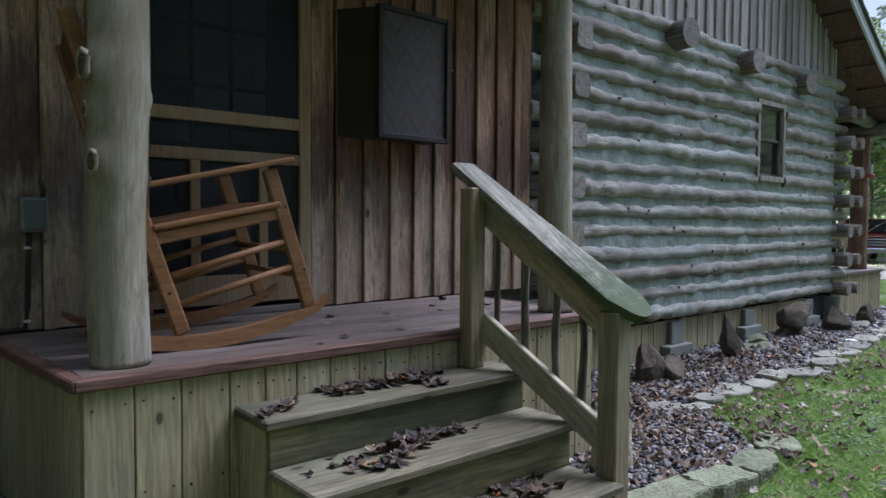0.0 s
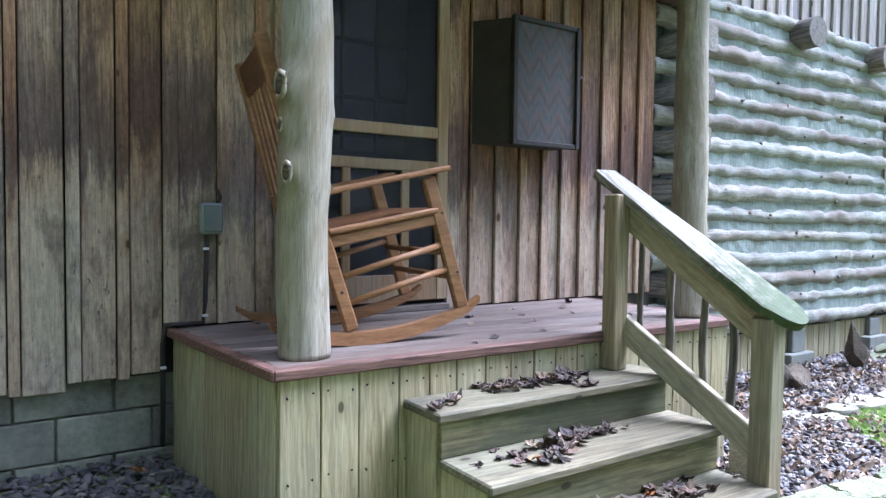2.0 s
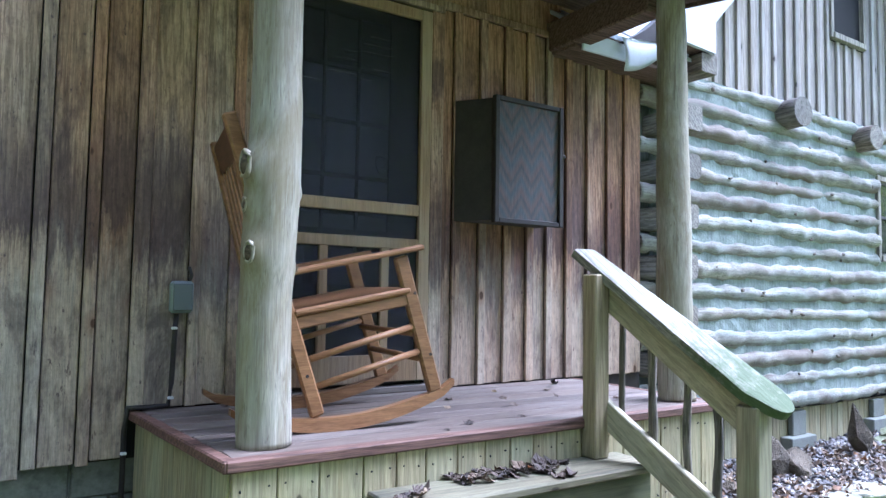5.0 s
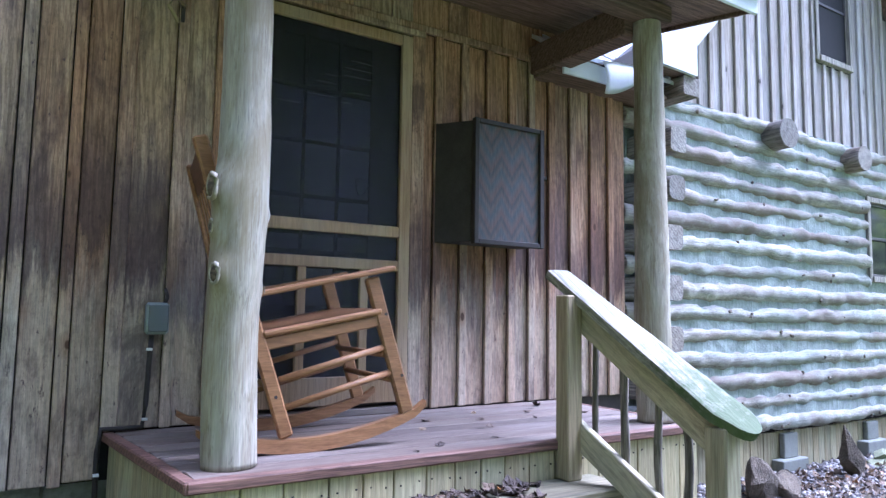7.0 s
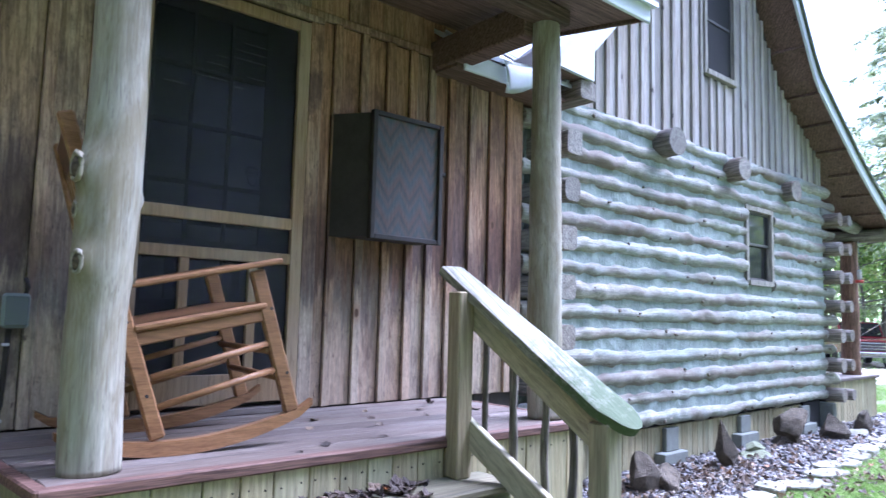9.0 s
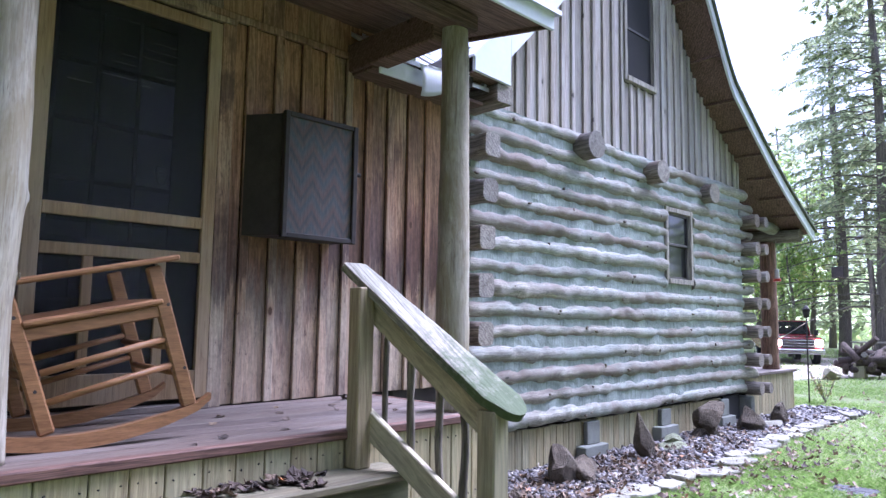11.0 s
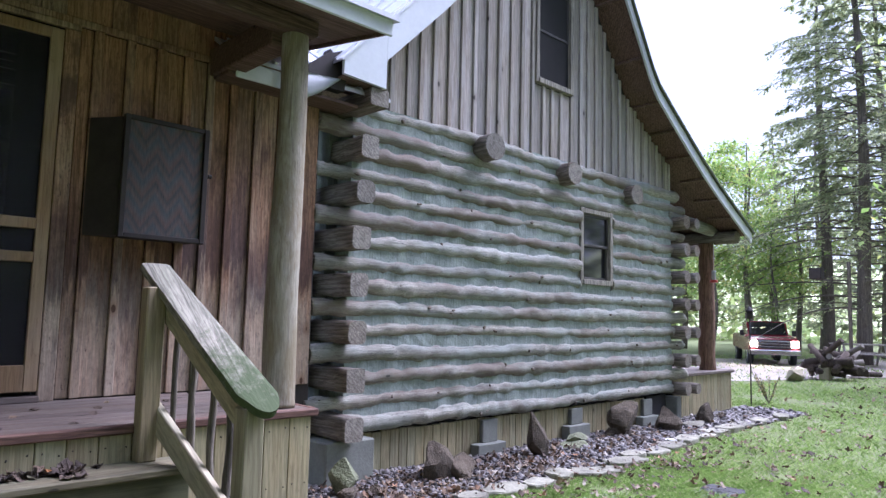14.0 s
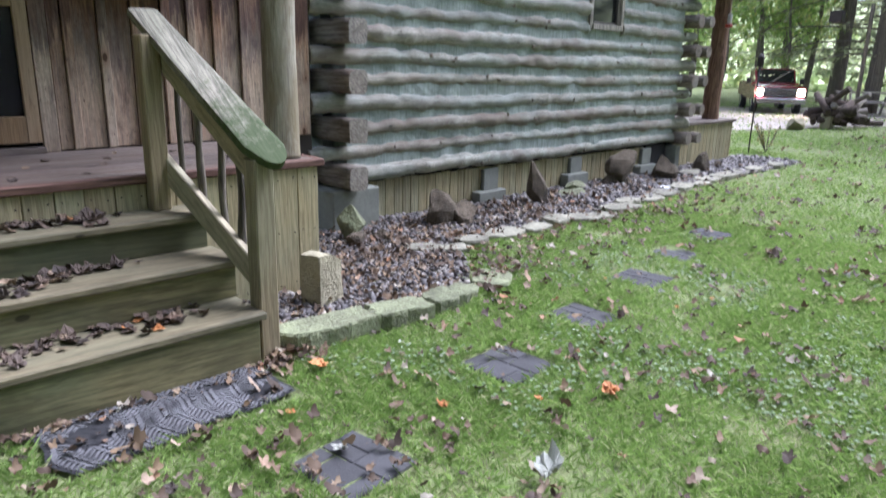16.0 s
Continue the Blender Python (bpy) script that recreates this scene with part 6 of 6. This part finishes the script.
def broadleaf_meshes(h, seed, leaves=2600, size=0.22, lean=0.0):
    rng = random.Random(seed)
    trunk = tube([(lean * i / 11 * h + 0.08 * math.sin(i * 0.7 + seed), 0.08 * math.cos(i * 0.6), h * 0.85 * i / 11 - 0.1) for i in range(12)], lambda t: 0.014 * h * (1 - 0.9 * t) + 0.012, 8, 0.1, 1.5, seed)
    verts, faces = [], []
    ends = []
    for b in range(16):
        t = rng.uniform(0.3, 0.98)
        a = rng.uniform(0, 6.283)
        ln = h * rng.uniform(0.12, 0.26) * (1.15 - 0.5 * t)
        p0 = Vector((lean * t * h * 0.85, 0, t * h * 0.85))
        p1 = p0 + Vector((math.cos(a) * ln, math.sin(a) * ln, ln * rng.uniform(0.1, 0.7)))
        tb = tube([p0, p0.lerp(p1, 0.5) + Vector((0, 0, 0.06 * ln)), p1], lambda s: 0.012 * ln * (1 - 0.7 * s) + 0.006, 4, 0, 1, 0, 0, 1.0, False)
        tm = bpy.data.meshes.new("tmp")
        tb.to_mesh(tm)
        tb.free()
        trunk.from_mesh(tm)
        bpy.data.meshes.remove(tm)
        ends += [(p0.lerp(p1, s), ln) for s in (0.45, 0.7, 0.9, 1.05)]
    for _ in range(leaves):
        c, ln = rng.choice(ends)
        o = Vector((rng.gauss(0, 1), rng.gauss(0, 1), rng.gauss(0, 0.6))) * 0.28 * ln
        d = Vector((rng.gauss(0, 1), rng.gauss(0, 1), rng.gauss(-0.2, 0.5))).normalized()
        spray(verts, faces, c + o, d, size * rng.uniform(0.6, 1.3), rng)
    me = mesh_of("trunk", trunk)
    me.materials.append(BARK)
    return me, mesh_from("crown", verts, faces, BROADLEAF)


CONIFERS = [conifer_meshes(21, 1, 0.10, 0.29, 230, 26, 0.24, 0.15, 8), conifer_meshes(22, 2, 0.20, 0.19, 100, 15, 0.36, 0.24, 5), conifer_meshes(14, 3, 0.10, 0.28, 90, 14, 0.16, 0.24, 5)]
ROUGH = [conifer_meshes(17, 7, 0.10, 0.27, 90, 22, 0.2, 0.42, 3), conifer_meshes(14, 8, 0.12, 0.30, 80, 22, 0.2, 0.40, 3)]
LOOSE = broadleaf_meshes(11, 9, 2400, 0.34)
BROADS = [broadleaf_meshes(9, 4, 3000, 0.18), broadleaf_meshes(6, 5, 2400, 0.15), broadleaf_meshes(13, 6, 3800, 0.24)]


def tree(x, y, meshes, s, rz, label, category="tree", group="forest trees", lean=0.0):
    t = new("tree")
    t.matrix_world = pose(x, y, -0.05, lean, 0, rz) @ Matrix.Diagonal((s, s, s, 1))
    tagged(t, label, category, group)
    for nm, me in zip(("trunk", "crown"), meshes):
        o = new(nm, me)
        o.parent = t


HL = "tall hemlock with bare lower limbs and grey-green needles"
BL = "light green broadleaf tree at the edge of the woods"
# the clearing's right side
tree(27.5, 3.6, CONIFERS[0], 0.86, 40, "large hemlock with drooping boughs over the drive")
for x, y, m, s, rz in [(31, 5.9, 1, 0.8, 10), (33.5, 4.3, 1, 0.85, 80), (30.5, 1.6, 1, 0.75, 150), (36, 1.6, 2, 0.95, 200), (38, 6.5, 2, 0.9, 33), (42, 9.5, 2, 1.0, 70), (41, 3.5, 2, 1.0, 310), (47, -1, 2, 1.1, 99), (36, -4, 1, 0.9, 190), (45, 13, 2, 1.0, 222), (39, -7, 0, 0.7, 17), (31, -9, 0, 0.6, 60), (26, -13, 0, 0.65, 160), (33, -15, 1, 0.75, 260), (21, -17, 2, 0.7, 111), (27, -20, 0, 0.85, 5), (40, -14, 0, 0.8, 205)]:
    tree(x, y, CONIFERS[m] if y > -5 else ROUGH[m % 2], s, rz, HL)
for x, y, m, s, rz in [(24.5, 7.6, 1, 0.9, 0), (23, 11.5, 0, 0.9, 70), (22.5, 10, 0, 0.8, 150), (26, 13, 2, 0.8, 220), (33, 13, 2, 0.8, 300), (20, 14, 0, 1.0, 20), (35, 9.5, 0, 0.9, 111), (18, 17, 2, 0.9, 200), (29, 7.2, 1, 1.0, 310), (24, 17, 2, 1.0, 91), (30, 8.6, 0, 1.1, 140), (33, 7.6, 0, 1.0, 10), (31, 11, 2, 0.85, 77), (37, 11.5, 2, 1.0, 205)]:
    tree(x, y, BROADS[m], s, rz, BL)
# unseen woods behind the camera and beyond the house, close ones to block light
rt = random.Random(21)
for i in range(60):
    a = radians(rt.uniform(150, 320)) if i < 46 else radians(rt.uniform(150, 262))
    r = rt.uniform(11, 30) if i < 46 else rt.uniform(7, 14)
    x, y = 2 + r * math.cos(a), -2 + r * math.sin(a)
    if -6 < x < 13 and 0 < y < 9:
        continue
    if rt.random() < 0.55:
        tree(x, y, ROUGH[rt.randrange(2)], rt.uniform(0.7, 1.1), rt.uniform(0, 360), HL)
    else:
        tree(x, y, LOOSE, rt.uniform(0.7, 1.2), rt.uniform(0, 360), BL)
tree(19.5, -1.9, BROADS[2], 0.9, 35, "tall leafy maple at the side of the lawn")
# far woods closing the horizon
fv, ff = [], []
rf = random.Random(4)
for i in range(14000):
    a = rf.uniform(-0.5, 1.1) if i % 3 else rf.uniform(0, 6.283)
    r = rf.uniform(46, 66)
    zmax = 8 + 4 * noise.noise(Vector((math.cos(a) * 6, math.sin(a) * 6, 0))) + 3 * noise.noise(Vector((math.cos(a) * 25, math.sin(a) * 25, 3)))
    z = zmax * rf.random() ** 1.2
    p = Vector((8 + r * math.cos(a), r * math.sin(a), z))
    d = Vector((rf.gauss(0, 1), rf.gauss(0, 1), rf.gauss(-0.2, 0.5))).normalized()
    spray(fv, ff, p, d, rf.uniform(0.5, 1.2), rf)
tagged(new("far_woods", mesh_from("far_woods", fv, ff, leafy("far_foliage", [(0.0, (0.24, 0.32, 0.14)), (0.6, (0.34, 0.43, 0.17)), (1.0, (0.46, 0.50, 0.20))], 0.7))), "hazy green woods around the clearing", "woods", kind="stuff")
for i in range(26):
    a = rt.uniform(0.45, 5.9)
    r = rt.uniform(40, 58)
    x, y = 8 + r * math.cos(a), r * math.sin(a)
    tree(x, y, ROUGH[rt.randrange(2)] if rt.random() < 0.6 else LOOSE, rt.uniform(0.8, 1.2), rt.uniform(0, 360), "distant forest tree in the woods around the clearing")

# glowing sheet far behind the trees; its emission stands in for sunlit haze
glow_mat, mnt, mbs = material("glowing_distance")
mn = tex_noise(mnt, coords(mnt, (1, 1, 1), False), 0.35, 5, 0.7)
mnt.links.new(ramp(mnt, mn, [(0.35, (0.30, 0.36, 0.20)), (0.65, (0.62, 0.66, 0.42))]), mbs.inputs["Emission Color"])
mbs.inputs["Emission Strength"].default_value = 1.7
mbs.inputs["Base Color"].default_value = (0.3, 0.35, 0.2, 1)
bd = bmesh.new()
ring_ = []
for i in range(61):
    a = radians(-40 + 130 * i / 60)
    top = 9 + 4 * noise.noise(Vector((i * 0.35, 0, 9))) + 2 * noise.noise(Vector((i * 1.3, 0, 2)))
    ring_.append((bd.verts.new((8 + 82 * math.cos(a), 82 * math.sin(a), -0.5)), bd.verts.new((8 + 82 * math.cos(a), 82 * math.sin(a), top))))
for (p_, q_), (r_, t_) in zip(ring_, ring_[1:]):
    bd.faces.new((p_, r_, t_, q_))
solo("backdrop", bd, glow_mat, "pale glowing sheet standing in for misty sunlit woods", "backdrop", kind="structure")

# small shrub and thin garden stake by the front porch
sv, sf = [], []
rs = random.Random(9)
shrub = thing("shrub", (12.35, 1.15, 0), "small sparse shrub with yellowing leaves", "shrub")
stems = bmesh.new()
for i in range(14):
    a, ln = rs.uniform(0, 6.28), rs.uniform(0.25, 0.55)
    tip = Vector((12.35 + math.cos(a) * ln * 0.55, 1.15 + math.sin(a) * ln * 0.55, ln))
    beam((12.35, 1.15, 0), tip, 0.006, 0.006, 0, stems)
    for _ in range(12):
        spray(sv, sf, Vector((12.35, 1.15, 0)).lerp(tip, rs.uniform(0.45, 1)), Vector((rs.gauss(0, 1), rs.gauss(0, 1), rs.gauss(0, 0.5))).normalized(), 0.055, rs)
part("stems", stems, BARK, shrub)
lb = bmesh.new()
lm = mesh_from("tmp3", sv, sf, BROADLEAF)
lb.from_mesh(lm)
part("leaves", lb, leafy("shrub_leaves", [(0.0, (0.16, 0.17, 0.06)), (0.6, (0.26, 0.24, 0.09)), (1.0, (0.32, 0.22, 0.09))], 0.3), shrub)
stake = thing("garden_lantern", (11.91, 1.26, 0), "small dark garden lantern on a thin iron stake", "lantern")
part("stake", tube(line((11.91, 1.26, -0.02), (11.91, 1.26, 1.40), 6), 0.012, 8), DARKWOOD, stake)
part("cage", tube(line((11.91, 1.26, 1.40), (11.91, 1.26, 1.52), 4), lambda t: 0.045 + 0.012 * t, 8), DARKWOOD, stake, "dark lantern cage")
part("cap", tube(line((11.91, 1.26, 1.52), (11.91, 1.26, 1.60), 4), lambda t: 0.07 * (1 - 0.8 * t), 8), DARKWOOD, stake)

# humming bird feeder hanging at the front porch
bf = thing("bird_feeder", (10.4, 1.16, 1.97), "small red and clear nectar feeder hanging by the post", "feeder")
part("bottle", tube(line((10.38, 1.16, 1.96), (10.38, 1.16, 2.10), 5), 0.032, 10), glass_mat("feeder_glass", (0.5, 0.5, 0.5), 0.1), bf, smooth=True)
part("base", tube(line((10.38, 1.16, 1.92), (10.38, 1.16, 1.96), 3), 0.055, 12), plain("red_plastic", (0.45, 0.05, 0.03), 0.4), bf, "red feeder base")
part("wire", tube(line((10.38, 1.16, 2.10), (10.38, 1.16, 2.52), 3), 0.003, 5), STEEL, bf)

# gravel drive
drive = bmesh.new()
pts = [(16.5, 3.4), (19.5, 2.2), (24, 0.6), (40, -4.5), (46, -2), (40, 3.0), (30, 5.6), (24, 8.5), (18, 8.5), (14.5, 7.0)]
vs = [drive.verts.new((x, y, ground_z(x, y) + 0.012)) for x, y in pts]
drive.faces.new(vs)
solo("gravel_drive", drive, plain("pale_gravel", (0.34, 0.30, 0.27), 0.95, var=0.35, scale=9, bump_by=0.7, bump_dist=0.02, jitter=False), "pale gravel parking patch strewn with leaves", "drive", kind="structure")

# ---- pickup truck with its lamps on ----
truck = thing("pickup_truck", (23.5, 5.17, 0), "dark red pickup truck parked with headlights on", "truck")
TM = pose(23.47, 5.17, 0.0, 0, 0, -60) @ Matrix.Scale(0.8, 4)   # local +y runs to the back, -y is the front
CAR = plain("dark_red_paint", (0.16, 0.015, 0.018), 0.25, var=0.1, bump_by=0.0)
CHROME = plain("chrome", (0.7, 0.7, 0.72), 0.15, metal=1.0, var=0.05, bump_by=0.0)
TYRE = plain("tyre_rubber", (0.025, 0.025, 0.025), 0.9, var=0.2)
LAMP, lnt, lbs = material("lit_headlamp")
lbs.inputs["Emission Color"].default_value = (1.0, 0.85, 0.55, 1)
lbs.inputs["Emission Strength"].default_value = 250.0


def tpart(name, b, mat, parent=truck, label=""):
    bmesh.ops.transform(b, matrix=TM, verts=b.verts)
    return part(name, b, mat, parent, label)


side = [(0.0, 0.5), (0.0, 1.02), (0.12, 1.08), (1.25, 1.15), (1.35, 1.2), (5.2, 1.2), (5.25, 0.55)]
b = prism(side, "x", -0.92, 0.92)
bmesh.ops.bevel(b, geom=b.edges[:], offset=0.05, segments=2, affect="EDGES")
body = tpart("body", b, CAR)
b = prism([(1.25, 1.16), (1.85, 1.75), (3.0, 1.78), (3.2, 1.18)], "x", -0.78, 0.78)
bmesh.ops.bevel(b, geom=b.edges[:], offset=0.06, segments=2, affect="EDGES")
tpart("cab", b, CAR)
tpart("windscreen", prism([(1.27, 1.20), (1.80, 1.71), (1.795, 1.72), (1.255, 1.21)], "x", -0.70, 0.70), DOORPANE, truck, "dark windscreen")
grille = tpart("grille", box(-0.62, 0.62, -0.03, 0.02, 0.66, 1.0, 0.01), DARKWOOD, truck)
for z in (0.72, 0.83, 0.94):
    tpart("grille_bar", box(-0.62, 0.62, -0.05, -0.03, z, z + 0.035, 0.005), CHROME, grille)
tpart("bumper", box(-0.95, 0.95, -0.14, 0.02, 0.42, 0.62, 0.03), CHROME, truck, "chrome front bumper")
for sx in (-0.76, 0.76):
    tpart("headlight", box(sx - 0.12, sx + 0.12, -0.05, 0.01, 0.74, 0.96, 0.02), LAMP, truck, "bright lit headlight")
    tpart("mirror", box(sx * 1.33 - 0.08, sx * 1.33 + 0.08, 1.45, 1.53, 1.15, 1.38, 0.02), DARKWOOD, truck)
    for y in (0.85, 4.2):
        wb = tube(line((sx * 1.06 - 0.11, y, 0.37), (sx * 1.06 + 0.11, y, 0.37), 3), 0.37, 20)
        wheel = tpart("wheel", wb, TYRE)
        tpart("rim", tube(line((sx * 1.06 - 0.12, y, 0.37), (sx * 1.06 + 0.12, y, 0.37), 3), 0.20, 14), CHROME, wheel)

FIREWOOD = wood("split_firewood", (0.05, 0.037, 0.03), (0.13, 0.10, 0.082), "z", vary=0.4, grain=30, rough=0.95, knots=False, bump_by=0.8)
# ---- fire ring: split wood, stones, picnic table, feeder on a pole ----
rock(17.9, 2.62, 0.14, 0.42, 0.34, 0.26, 61, "large pale boulder beside the drive", PALESTONE)
rw = random.Random(31)
for i in range(26):
    a = rw.uniform(0, 6.28)
    x, y = 19.3 + rw.uniform(-0.6, 1.3), 2.25 + rw.uniform(-0.5, 0.5)
    z = rw.uniform(0.08, 0.55)
    ln = rw.uniform(0.25, 0.45)
    d = Vector((math.cos(a), math.sin(a), rw.uniform(-0.5, 0.8))).normalized() * ln
    p = Vector((x, y, z + abs(d.z)))
    solo("log", tube([p - d, p, p + d], rw.uniform(0.06, 0.11), 8, 0.15, 4, 200 + i), FIREWOOD if i % 4 else LOG_Y, "split firewood log in a heap by the fire ring", "log", "firewood heap")
solo("wood_block", box(18.75, 19.0, 2.15, 2.40, 0.0, 0.36, 0.02), PINE, "squared pale wood block beside the firewood heap", "block")
pt = thing("picnic_table", (26.2, 3.4, 0), "weathered grey picnic table with benches", "table")
PM = pose(26.2, 3.4, 0, 0, 0, -60)
for k in range(5):
    part("table_board", box(-0.9, 0.9, -0.36 + 0.147 * k, -0.22 + 0.147 * k, 0.70, 0.74, 0.005, None, PM), GABLE, pt)
for sy in (-0.72, 0.72):
    part("bench", box(-0.9, 0.9, sy - 0.13, sy + 0.13, 0.41, 0.45, 0.005, None, PM), GABLE, pt)
for sx in (-0.6, 0.6):
    part("leg", beam(PM @ Vector((sx, -0.68, 0)), PM @ Vector((sx, -0.2, 0.70)), 0.05, 0.1, 0.005), GABLE, pt)
    part("leg", beam(PM @ Vector((sx, 0.68, 0)), PM @ Vector((sx, 0.2, 0.70)), 0.05, 0.1, 0.005), GABLE, pt)
    part("brace", box(sx - 0.025, sx + 0.025, -0.85, 0.85, 0.33, 0.41, 0.005, None, PM), GABLE, pt)
nest = thing("nest_box", (25.4, 4.2, 0), "dark wooden box on a bracket arm in the trees", "box")
part("post", tube(line((25.4, 3.5, 0), (25.4, 3.5, 3.4), 8), 0.06, 8, 0.1), BARK, nest)
part("arm", beam((25.4, 3.5, 2.78), (24.5, 4.2, 2.78), 0.05, 0.05), BARK, nest)
part("body", box(24.3, 24.65, 4.0, 4.36, 2.80, 3.16, 0.02), DARKWOOD, nest)
